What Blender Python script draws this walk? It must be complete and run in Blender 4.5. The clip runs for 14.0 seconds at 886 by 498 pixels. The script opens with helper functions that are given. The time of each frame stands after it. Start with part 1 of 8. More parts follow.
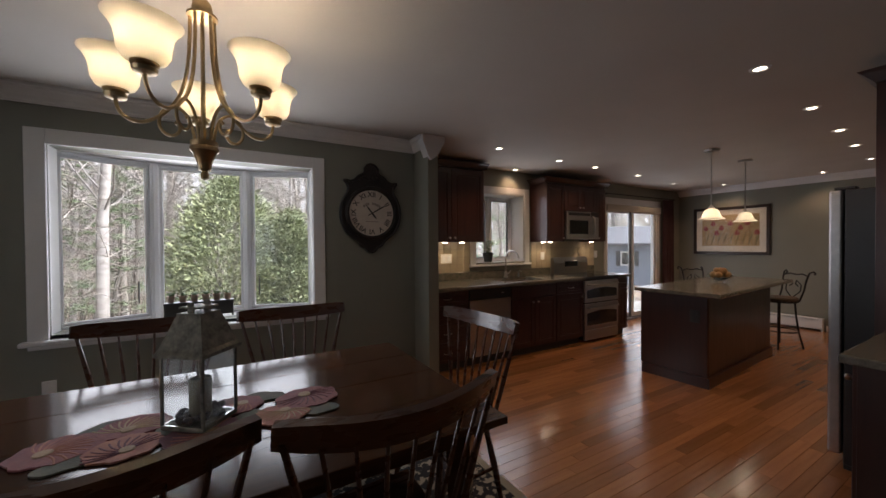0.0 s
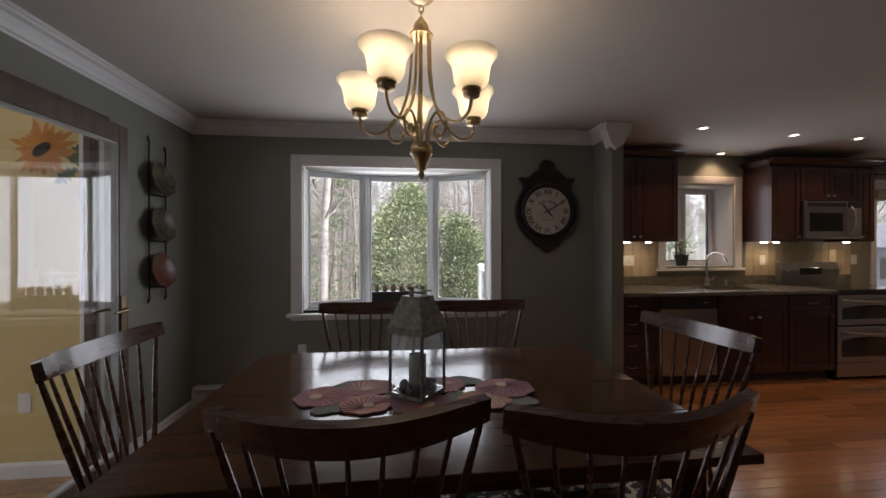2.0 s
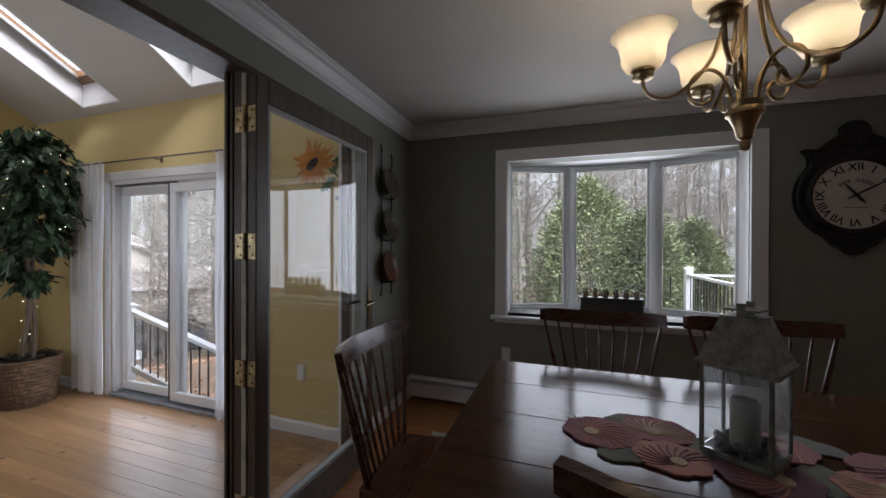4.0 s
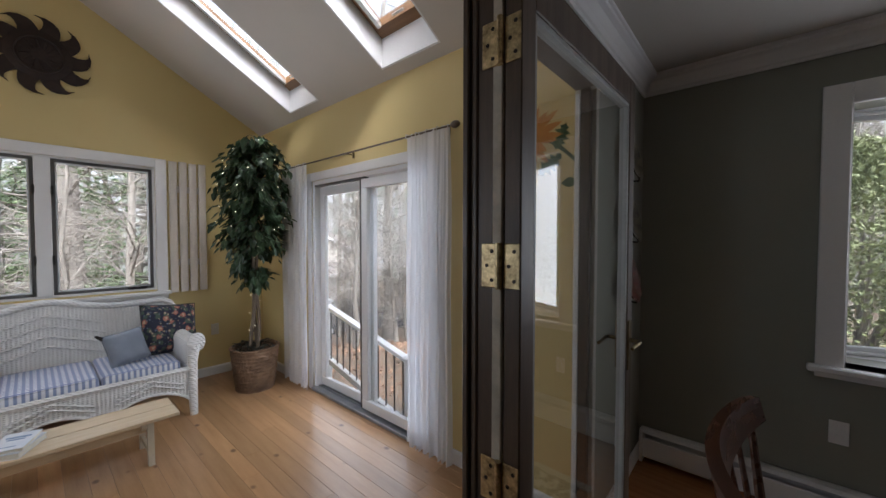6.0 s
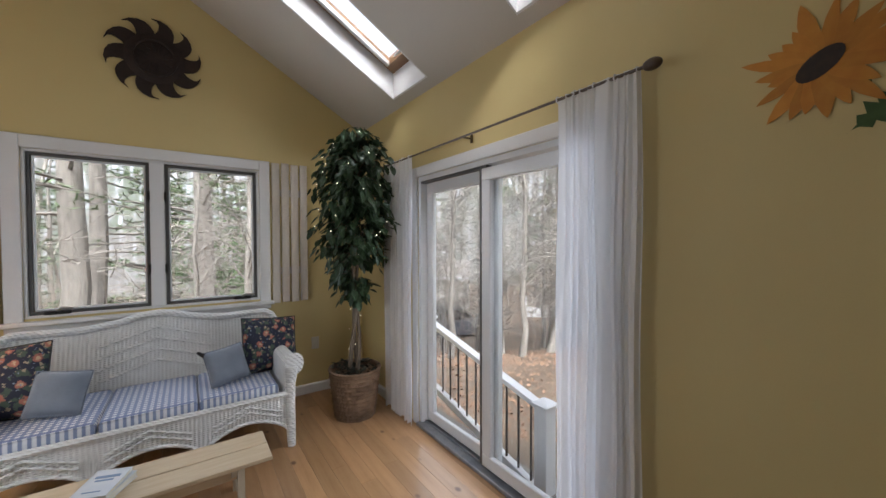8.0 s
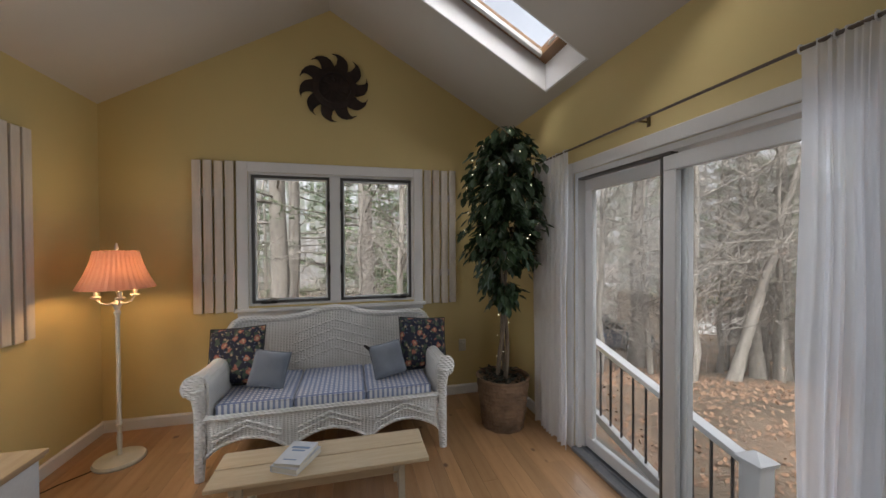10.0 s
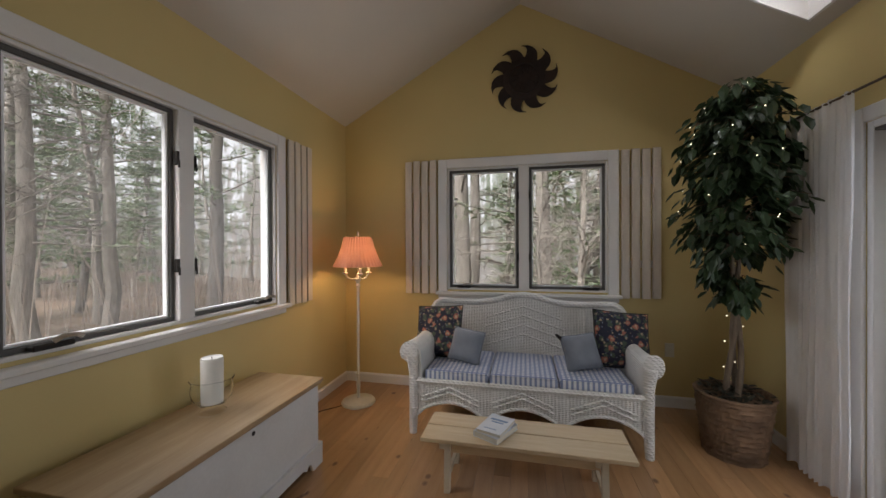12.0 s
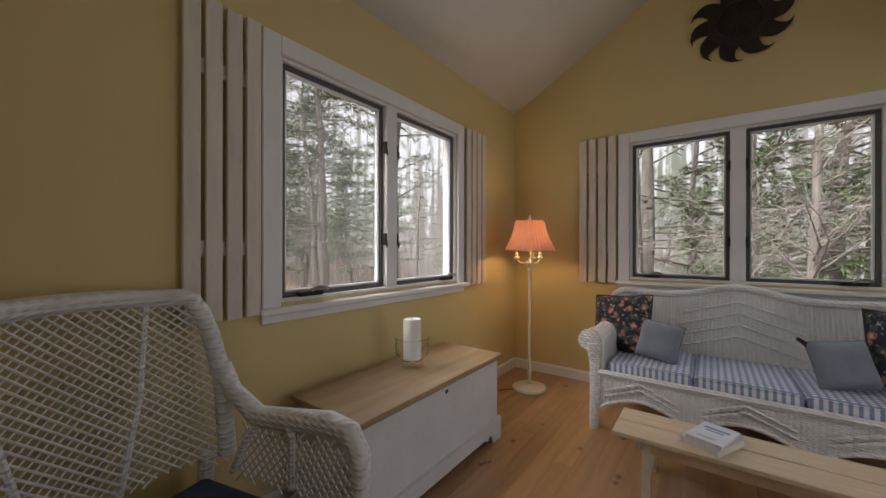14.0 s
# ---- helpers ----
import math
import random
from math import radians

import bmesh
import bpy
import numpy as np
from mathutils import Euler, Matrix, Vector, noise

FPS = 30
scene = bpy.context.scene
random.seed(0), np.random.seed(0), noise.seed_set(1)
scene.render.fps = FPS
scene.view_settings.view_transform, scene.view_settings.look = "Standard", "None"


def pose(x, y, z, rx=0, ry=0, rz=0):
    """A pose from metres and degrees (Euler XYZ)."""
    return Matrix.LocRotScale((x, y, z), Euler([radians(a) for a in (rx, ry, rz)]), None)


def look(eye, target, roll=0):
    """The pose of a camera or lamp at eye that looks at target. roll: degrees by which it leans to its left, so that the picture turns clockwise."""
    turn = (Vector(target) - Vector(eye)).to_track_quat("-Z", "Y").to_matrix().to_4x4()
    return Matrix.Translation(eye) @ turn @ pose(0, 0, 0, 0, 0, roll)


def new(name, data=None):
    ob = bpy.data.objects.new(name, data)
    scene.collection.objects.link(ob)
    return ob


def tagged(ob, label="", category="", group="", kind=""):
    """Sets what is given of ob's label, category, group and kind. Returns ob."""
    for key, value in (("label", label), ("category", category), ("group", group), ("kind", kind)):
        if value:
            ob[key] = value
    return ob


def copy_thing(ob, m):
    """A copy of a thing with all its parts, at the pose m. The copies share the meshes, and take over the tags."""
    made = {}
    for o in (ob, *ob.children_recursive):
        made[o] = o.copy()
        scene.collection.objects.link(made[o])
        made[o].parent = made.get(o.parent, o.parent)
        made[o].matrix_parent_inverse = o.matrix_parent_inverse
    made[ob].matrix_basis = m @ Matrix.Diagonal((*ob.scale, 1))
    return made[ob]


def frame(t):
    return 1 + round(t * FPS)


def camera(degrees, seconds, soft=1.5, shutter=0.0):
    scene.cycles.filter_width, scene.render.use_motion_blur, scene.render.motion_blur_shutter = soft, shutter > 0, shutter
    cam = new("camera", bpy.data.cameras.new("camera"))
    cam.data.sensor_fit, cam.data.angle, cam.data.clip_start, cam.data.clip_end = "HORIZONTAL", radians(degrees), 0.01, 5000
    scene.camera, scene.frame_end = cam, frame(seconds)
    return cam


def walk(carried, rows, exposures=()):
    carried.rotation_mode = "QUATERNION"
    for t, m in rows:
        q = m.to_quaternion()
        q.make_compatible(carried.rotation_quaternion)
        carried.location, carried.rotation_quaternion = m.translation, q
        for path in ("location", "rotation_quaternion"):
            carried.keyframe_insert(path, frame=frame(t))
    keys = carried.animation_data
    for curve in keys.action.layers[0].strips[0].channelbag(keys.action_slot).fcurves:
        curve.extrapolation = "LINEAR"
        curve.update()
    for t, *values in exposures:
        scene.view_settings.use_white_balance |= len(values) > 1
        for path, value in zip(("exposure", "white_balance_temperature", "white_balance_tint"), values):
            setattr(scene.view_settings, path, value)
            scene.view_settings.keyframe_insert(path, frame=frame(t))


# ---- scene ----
cam = camera(101.7, 14.0)
PATH = [
    (0, (-0.03, 0.152, 1.389), (0.973, 1.882, 1.361), -0.4),
    (0.5, (-0.059, 0.184, 1.376), (0.756, 2.01, 1.354), -0.3),
    (1, (-0.087, 0.207, 1.364), (0.526, 2.111, 1.347), -0.3),
    (1.5, (-0.134, 0.23, 1.35), (0.276, 2.187, 1.34), -0.3),
    (2, (-0.182, 0.244, 1.344), (0.018, 2.234, 1.34), -0.1),
    (2.5, (-0.234, 0.252, 1.339), (-0.247, 2.252, 1.336), -0.1),
    (3, (-0.306, 0.288, 1.331), (-0.536, 2.275, 1.326), 0.0),
    (3.5, (-0.446, 0.363, 1.333), (-0.881, 2.315, 1.324), 0.1),
    (4, (-0.626, 0.465, 1.344), (-1.263, 2.36, 1.335), 0.2),
    (6.3, (-1.51, 0.942, 1.411), (-2.863, 2.414, 1.359), -0.1),
    (6.5, (-1.585, 0.988, 1.398), (-2.956, 2.444, 1.353), -0.2),
    (7, (-1.797, 1.078, 1.399), (-3.252, 2.45, 1.353), -0.2),
    (7.5, (-1.974, 1.135, 1.42), (-3.518, 2.406, 1.377), -0.2),
    (10, (-2.285, 1.096, 1.446), (-4.224, 1.583, 1.419), -0.3),
    (10.5, (-2.289, 1.061, 1.404), (-4.272, 1.325, 1.389), -0.3),
    (11, (-2.295, 1.023, 1.384), (-4.295, 1.046, 1.368), -0.2),
    (11.5, (-2.303, 0.984, 1.354), (-4.292, 0.769, 1.342), -0.1),
    (12, (-2.307, 0.958, 1.324), (-4.257, 0.516, 1.315), -0.2),
    (12.5, (-2.307, 0.912, 1.292), (-4.199, 0.263, 1.284), 0.0),
    (13, (-2.304, 0.863, 1.253), (-4.117, 0.019, 1.245), 0.1),
    (13.5, (-2.286, 0.815, 1.21), (-4.004, -0.209, 1.208), 0.0),
    (14, (-2.273, 0.785, 1.178), (-3.882, -0.403, 1.177), 0.1),
]
walk(cam, [(t, look(eye, target, roll)) for t, eye, target, roll in PATH],
     exposures=((0, 2.42, 6150, 15), (2.5, 2.45, 6150, 15), (3.0, 2.35, 6100, 14), (4.0, 1.95, 5900, 13), (6.3, 2.1, 5950, 12), (7.6, 2.1, 6000, 11), (10.0, 1.5, 6350, 11), (14.0, 1.4, 6550, 14)))

# ---- world and light ----
world = bpy.data.worlds.new("overcast")
scene.world = world
world.use_nodes = True
wn = world.node_tree
sky = wn.nodes.new("ShaderNodeTexSky")
sky.sky_type = "NISHITA"
sky.sun_disc = False
sky.sun_elevation = radians(48)
sky.sun_rotation = radians(114)
sky.dust_density = 4.0
sky.air_density = 0.6
pale = wn.nodes.new("ShaderNodeHueSaturation")
pale.inputs["Saturation"].default_value = 0.25
wn.links.new(sky.outputs[0], pale.inputs["Color"])
wn.links.new(pale.outputs[0], wn.nodes["Background"].inputs[0])
wn.nodes["Background"].inputs[1].default_value = 0.15

sun = new("sun", bpy.data.lights.new("sun", "SUN"))
sun.data.energy, sun.data.angle, sun.data.color = 1.2, radians(60), (1.0, 0.985, 0.97)
sun.matrix_world = look((9, -4, 11), (0, 0, 0))
WOODS_GLOW = 0.37  # glow of the backdrop ring, standing in for daylight on the distant hazy woods
LAMPS = 0.195  # scale of all lamps


def window_light(name, eye, target, w, h, power, color=(0.94, 0.965, 1.0)):
    """The sky's light in a window's opening."""
    d = bpy.data.lights.new(name, "AREA")
    d.shape, d.size, d.size_y, d.energy, d.color = "RECTANGLE", w, h, power * LAMPS, color
    ob = new(name, d)
    ob.matrix_world = look(eye, target)
    return ob


def point_light(name, at, power, color, radius=0.03):
    d = bpy.data.lights.new(name, "POINT")
    d.energy, d.color, d.shadow_soft_size = power * LAMPS, color, radius
    ob = new(name, d)
    ob.location = at
    return ob


def spot_light(name, at, power, color, angle=110, radius=0.03):
    d = bpy.data.lights.new(name, "SPOT")
    d.energy, d.color, d.shadow_soft_size, d.spot_size, d.spot_blend = power * LAMPS, color, radius, radians(angle), 0.6
    ob = new(name, d)
    ob.location = at
    return ob


WARM = (1.0, 0.80, 0.56)
window_light("bay_light_centre", (-0.25, 3.74, 1.43), (-0.25, 0, 1.43), 0.58, 1.1, 8)
window_light("bay_light_west", (-0.80, 3.63, 1.43), (0.66, 0.63, 1.43), 0.46, 1.1, 5)
window_light("bay_light_east", (0.30, 3.63, 1.43), (-1.16, 0.63, 1.43), 0.46, 1.1, 5)
window_light("slider_light", (-3.74, 2.58, 1.0), (-3.74, 0, 1.0), 1.48, 1.75, 18, (0.86, 0.925, 1.0))
window_light("west_window_light", (-5.52, 0.95, 1.48), (0, 0.95, 1.48), 1.3, 1.05, 9, (0.86, 0.925, 1.0))
window_light("south_window_light", (-3.85, -0.70, 1.48), (-3.85, 5, 1.48), 1.3, 1.05, 12, (0.86, 0.925, 1.0))
window_light("skylight_light_west", (-4.5, 1.95, 3.02), (-4.5, 0.6, 0), 0.45, 0.8, 0.8)
window_light("skylight_light_east", (-3.13, 1.95, 3.02), (-3.13, 0.6, 0), 0.45, 0.8, 0.8)
window_light("kitchen_slider_light", (6.3, 4.0, 1.05), (6.3, 0, 1.05), 1.3, 1.8, 8)
window_light("kitchen_window_light", (3.2, 4.02, 1.6), (3.2, 0, 1.6), 0.8, 0.9, 4)

# ---- materials ----


def nodes_of(m):
    m.use_nodes = True
    nt = m.node_tree
    return nt, nt.nodes["Principled BSDF"]


def ramp_mix(nt, fac, a, b):
    mix = nt.nodes.new("ShaderNodeMix")
    mix.data_type = "RGBA"
    nt.links.new(fac, mix.inputs[0])
    for sock, v in ((6, a), (7, b)):
        if isinstance(v, tuple):
            mix.inputs[sock].default_value = (*v, 1)
        else:
            nt.links.new(v, mix.inputs[sock])
    return mix.outputs[2]


def tex_noise(nt, scale, detail=3, stretch=(1, 1, 1), space="Object"):
    tc = nt.nodes.new("ShaderNodeTexCoord")
    mp = nt.nodes.new("ShaderNodeMapping")
    mp.inputs["Scale"].default_value = stretch
    n = nt.nodes.new("ShaderNodeTexNoise")
    n.inputs["Scale"].default_value, n.inputs["Detail"].default_value = scale, detail
    nt.links.new(tc.outputs[space], mp.inputs[0])
    nt.links.new(mp.outputs[0], n.inputs["Vector"])
    return n.outputs["Fac"]


def ramp(nt, fac, lo, hi):
    r = nt.nodes.new("ShaderNodeMapRange")
    r.inputs["From Min"].default_value, r.inputs["From Max"].default_value = lo, hi
    nt.links.new(fac, r.inputs["Value"])
    return r.outputs[0]


def bump(nt, bsdf, fac, strength, dist=0.01):
    b = nt.nodes.new("ShaderNodeBump")
    b.inputs["Strength"].default_value, b.inputs["Distance"].default_value = strength, dist
    nt.links.new(fac, b.inputs["Height"])
    nt.links.new(b.outputs[0], bsdf.inputs["Normal"])


def mat(name, a, b=None, rough=0.5, metal=0.0, scale=6.0, fine=60.0, relief=0.15, stretch=(1, 1, 1), coat=0.0, vary=0.0, sheen=0.0, dist=0.01):
    """Two tones mixed by coarse and fine noise, with fine relief; vary: tone steps from object to object."""
    m = bpy.data.materials.new(name)
    nt, p = nodes_of(m)
    b = b or tuple(min(1, c * 0.85) for c in a)
    n1, n2 = tex_noise(nt, scale, 3, stretch), tex_noise(nt, fine, 2, stretch)
    add = nt.nodes.new("ShaderNodeMath")
    add.operation = "MULTIPLY_ADD"
    add.inputs[1].default_value = 0.5
    nt.links.new(n2, add.inputs[0])
    nt.links.new(n1, add.inputs[2])
    col = ramp_mix(nt, ramp(nt, add.outputs[0], 0.5, 1.0), a, b)
    if vary:
        oi = nt.nodes.new("ShaderNodeObjectInfo")
        hsv = nt.nodes.new("ShaderNodeHueSaturation")
        r = nt.nodes.new("ShaderNodeMapRange")
        r.inputs["To Min"].default_value, r.inputs["To Max"].default_value = 1 - vary, 1 + vary
        nt.links.new(oi.outputs["Random"], r.inputs["Value"])
        nt.links.new(r.outputs[0], hsv.inputs["Value"])
        nt.links.new(col, hsv.inputs["Color"])
        col = hsv.outputs[0]
    nt.links.new(col, p.inputs["Base Color"])
    rr = nt.nodes.new("ShaderNodeMapRange")
    rr.inputs["To Min"].default_value, rr.inputs["To Max"].default_value = max(0.02, rough - 0.07), min(1, rough + 0.07)
    nt.links.new(n1, rr.inputs["Value"])
    nt.links.new(rr.outputs[0], p.inputs["Roughness"])
    p.inputs["Metallic"].default_value, p.inputs["Coat Weight"].default_value = metal, coat
    p.inputs["Coat Roughness"].default_value = 0.12
    p.inputs["Sheen Weight"].default_value = sheen
    if relief:
        bump(nt, p, n2, relief, dist)
    return m


def glass_mat(name, tint=(0.97, 0.985, 0.98), rough=0.0, haze=0.0):
    m = bpy.data.materials.new(name)
    nt, p = nodes_of(m)
    p.inputs["Base Color"].default_value = (*tint, 1)
    p.inputs["Roughness"].default_value = rough
    p.inputs["Transmission Weight"].default_value = 1
    p.inputs["IOR"].default_value = 1.22
    if not haze:
        return m
    # translucent share that pales the view: haze and glare put into the pane
    veil = nt.nodes.new("ShaderNodeBsdfTranslucent")
    veil.inputs[0].default_value = (0.9, 0.92, 0.94, 1)
    mx = nt.nodes.new("ShaderNodeMixShader")
    film = nt.nodes.new("ShaderNodeMapRange")
    film.inputs["To Min"].default_value, film.inputs["To Max"].default_value = 0.5 * haze, 1.5 * haze
    nt.links.new(tex_noise(nt, 3.0, 3), film.inputs["Value"])
    nt.links.new(film.outputs[0], mx.inputs[0])
    nt.links.new(p.outputs[0], mx.inputs[1]), nt.links.new(veil.outputs[0], mx.inputs[2])
    nt.links.new(mx.outputs[0], nt.nodes["Material Output"].inputs[0])
    return m


def glow_mat(name, color, strength, base=(0.9, 0.85, 0.75)):
    m = bpy.data.materials.new(name)
    nt, p = nodes_of(m)
    p.inputs["Base Color"].default_value = (*base, 1)
    p.inputs["Emission Color"].default_value = (*color, 1)
    p.inputs["Emission Strength"].default_value = strength * LAMPS
    return m


M_green = mat("sage_wall_paint", (0.235, 0.235, 0.195), (0.22, 0.22, 0.18), 0.6, scale=2, fine=220, relief=0.06, dist=0.002)
M_yellow = mat("yellow_wall_paint", (0.62, 0.492, 0.225), (0.59, 0.465, 0.21), 0.6, scale=1.5, fine=220, relief=0.06, dist=0.002)
M_ceiling = mat("ceiling_paint", (0.55, 0.51, 0.455), (0.52, 0.48, 0.425), 0.75, scale=2, fine=150, relief=0.08, dist=0.002)
M_trim = mat("white_trim_paint", (0.74, 0.73, 0.72), (0.70, 0.69, 0.68), 0.4, scale=5, fine=90, relief=0.05, dist=0.002)
M_vinyl = mat("white_vinyl", (0.78, 0.79, 0.80), (0.74, 0.75, 0.77), 0.35, scale=4, fine=60, relief=0.0)
M_oak = mat("oak_floor", (0.36, 0.155, 0.058), (0.25, 0.098, 0.034), 0.24, scale=3, fine=40, relief=0.06, stretch=(0.6, 9, 9), coat=0.25, vary=0.28, dist=0.002)
M_pine = mat("pine_floor", (0.42, 0.245, 0.12), (0.32, 0.17, 0.075), 0.30, scale=3, fine=30, relief=0.06, stretch=(0.6, 9, 9), coat=0.2, vary=0.14, dist=0.002)
nt, p = nodes_of(M_pine)
vk = nt.nodes.new("ShaderNodeTexVoronoi")
vk.inputs["Scale"].default_value = 5.5
tk = nt.nodes.new("ShaderNodeTexCoord")
mk = nt.nodes.new("ShaderNodeMapping")
mk.inputs["Scale"].default_value = (0.75, 1.1, 1)
ok = nt.nodes.new("ShaderNodeObjectInfo")
nt.links.new(tk.outputs["Object"], mk.inputs[0])
nt.links.new(ok.outputs["Location"], mk.inputs["Location"])
nt.links.new(mk.outputs[0], vk.inputs["Vector"])
base = p.inputs["Base Color"].links[0].from_socket
nt.links.new(ramp_mix(nt, ramp(nt, vk.outputs["Distance"], 0.13, 0.05), base, (0.12, 0.05, 0.02)), p.inputs["Base Color"])
M_gap = mat("floor_joint", (0.05, 0.025, 0.012), None, 0.8, relief=0)
M_glass = glass_mat("window_glass", haze=0.03)
M_doorglass = glass_mat("door_glass")
M_doorglass.node_tree.nodes["Principled BSDF"].inputs["IOR"].default_value = 1.5
M_darkwood = mat("dark_stained_door_wood", (0.10, 0.066, 0.043), (0.055, 0.036, 0.024), 0.45, scale=4, fine=40, relief=0.1, stretch=(8, 8, 0.6), dist=0.003)
M_paintedge = mat("worn_cream_paint", (0.55, 0.51, 0.42), (0.35, 0.32, 0.26), 0.6, scale=14, fine=60, relief=0.2, dist=0.003)
M_brass = mat("worn_brass", (0.72, 0.58, 0.33), (0.24, 0.19, 0.11), 0.42, 1.0, scale=45, fine=160, relief=0.25, dist=0.002)
M_leafground = mat("leaf_litter", (0.22, 0.155, 0.105), (0.06, 0.052, 0.034), 0.95, scale=0.7, fine=34, relief=0.6, dist=0.03)

# ---- mesh helpers ----


def bx(bm, x0, x1, y0, y1, z0, z1, bev=0.0, seg=1):
    m = Matrix.LocRotScale(((x0 + x1) / 2, (y0 + y1) / 2, (z0 + z1) / 2), None, (abs(x1 - x0), abs(y1 - y0), abs(z1 - z0)))
    vs = bmesh.ops.create_cube(bm, size=1, matrix=m)["verts"]
    if bev:
        es = list({e for v in vs for e in v.link_edges})
        bmesh.ops.bevel(bm, geom=es, offset=bev, segments=seg, affect="EDGES", profile=0.5)
    return bm


def box(x0, x1, y0, y1, z0, z1, bev=0.0, seg=1):
    return bx(bmesh.new(), x0, x1, y0, y1, z0, z1, bev, seg)


def poly(bm, pts, d):
    """A prism: a flat polygon pushed along the vector d."""
    a = [bm.verts.new(p) for p in pts]
    b = [bm.verts.new(Vector(p) + Vector(d)) for p in pts]
    n = len(pts)
    bm.faces.new(a), bm.faces.new(b[::-1])
    for i in range(n):
        bm.faces.new((a[i], b[i], b[(i + 1) % n], a[(i + 1) % n]))
    return bm


def tube(bm, pts, r, seg=8, closed=False, flat=1.0, up=None):
    """A round bar along a line of points; r: one radius or one for each point."""
    pts = [Vector(p) for p in pts]
    n = len(pts)
    rs = r if isinstance(r, (list, tuple)) else [r] * n
    rings, ref = [], None
    for i, p in enumerate(pts):
        if closed:
            d = (pts[(i + 1) % n] - pts[i - 1]).normalized()
        else:
            d = (pts[min(i + 1, n - 1)] - pts[max(i - 1, 0)]).normalized()
        if ref is None:
            ref = Vector(up) if up else (Vector((0, 0, 1)) if abs(d.z) < 0.9 else Vector((1, 0, 0)))
        s = d.cross(ref).normalized()
        ref = s.cross(d).normalized()
        rings.append([bm.verts.new(p + (s * math.cos(2 * math.pi * k / seg) + ref * math.sin(2 * math.pi * k / seg) * flat) * rs[i]) for k in range(seg)])
    for i in range(n if closed else n - 1):
        a, b = rings[i], rings[(i + 1) % n]
        for k in range(seg):
            bm.faces.new((a[k], a[(k + 1) % seg], b[(k + 1) % seg], b[k]))
    if not closed:
        bm.faces.new(rings[0][::-1]), bm.faces.new(rings[-1])
    return bm


def bend(pts, n=5):
    """A smooth line through the given points."""
    pts = [Vector(p) for p in pts]
    out = []
    for i in range(len(pts) - 1):
        a, b, c, d = pts[max(i - 1, 0)], pts[i], pts[i + 1], pts[min(i + 2, len(pts) - 1)]
        for k in range(n):
            t = k / n
            out.append(0.5 * (2 * b + (c - a) * t + (2 * a - 5 * b + 4 * c - d) * t * t + (3 * b - a - 3 * c + d) * t ** 3))
    return out + [pts[-1]]


def rod(p, q, r, seg=8, r2=None):
    return tube(bmesh.new(), [p, q], [r, r2 or r], seg)


def lathe(bm, prof, seg=20, at=(0, 0, 0), cap=True):
    """A turned shape from radius and height pairs."""
    rings = []
    for r, z in prof:
        rings.append([bm.verts.new((at[0] + r * math.cos(2 * math.pi * k / seg), at[1] + r * math.sin(2 * math.pi * k / seg), at[2] + z)) for k in range(seg)])
    for a, b in zip(rings, rings[1:]):
        for k in range(seg):
            bm.faces.new((a[k], a[(k + 1) % seg], b[(k + 1) % seg], b[k]))
    if cap:
        bm.faces.new(rings[0][::-1]), bm.faces.new(rings[-1])
    return bm


def sheet(fn, nu, nv, thick=0.0):
    """A grid surface from fn(u, v), u and v from 0 to 1, with thickness along its normal."""
    bm = bmesh.new()
    g = [[bm.verts.new(fn(i / nu, j / nv)) for j in range(nv + 1)] for i in range(nu + 1)]
    for i in range(nu):
        for j in range(nv):
            bm.faces.new((g[i][j], g[i + 1][j], g[i + 1][j + 1], g[i][j + 1]))
    if thick:
        bm.normal_update()
        bmesh.ops.solidify(bm, geom=bm.faces[:], thickness=thick)
    return bm


def part(name, bm, material, parent=None, label="", smooth=False, kind=""):
    me = bpy.data.meshes.new(name)
    bmesh.ops.recalc_face_normals(bm, faces=bm.faces[:])
    bm.to_mesh(me)
    bm.free()
    me.materials.append(material)
    if smooth:
        me.polygons.foreach_set("use_smooth", [True] * len(me.polygons))
        me.set_sharp_from_angle(angle=radians(40))
    ob = new(name, me)
    ob.parent = parent
    return tagged(ob, label, kind=kind)


def thing(name, m, label, category, group="", kind=""):
    ob = new(name)
    ob.empty_display_size = 0.1
    ob.matrix_basis = m
    return tagged(ob, label, category, group, kind)


def setting(name, bm, material, label, category, smooth=False):
    return tagged(part(name, bm, material, None, smooth=smooth), label, category, kind="structure")


def wall_x(name, x0, x1, y0, y1, z0, z1, holes, material, label):
    """A wall between two y values with holes (y0, y1, z0, z1) in y order."""
    bm, y = bmesh.new(), y0
    for a, b, c, d in holes:
        bx(bm, x0, x1, y, a, z0, z1)
        if c > z0:
            bx(bm, x0, x1, a, b, z0, c)
        if d < z1:
            bx(bm, x0, x1, a, b, d, z1)
        y = b
    bx(bm, x0, x1, y, y1, z0, z1)
    return setting(name, bm, material, label, "wall")


def wall_y(name, x0, x1, y0, y1, z0, z1, holes, material, label):
    bm, x = bmesh.new(), x0
    for a, b, c, d in holes:
        bx(bm, x, a, y0, y1, z0, z1)
        if c > z0:
            bx(bm, a, b, y0, y1, z0, c)
        if d < z1:
            bx(bm, a, b, y0, y1, d, z1)
        x = b
    bx(bm, x, x1, y0, y1, z0, z1)
    return setting(name, bm, material, label, "wall")


# ---- structure ----
CEIL, KN, KE, DN, DW, SE = 2.41, 4.10, 7.83, 3.46, -1.96, -2.02
SW, SS, SN, RIDGE_Y, APEX, EAVE = -5.62, -0.79, 2.60, 0.92, 3.50, 2.55

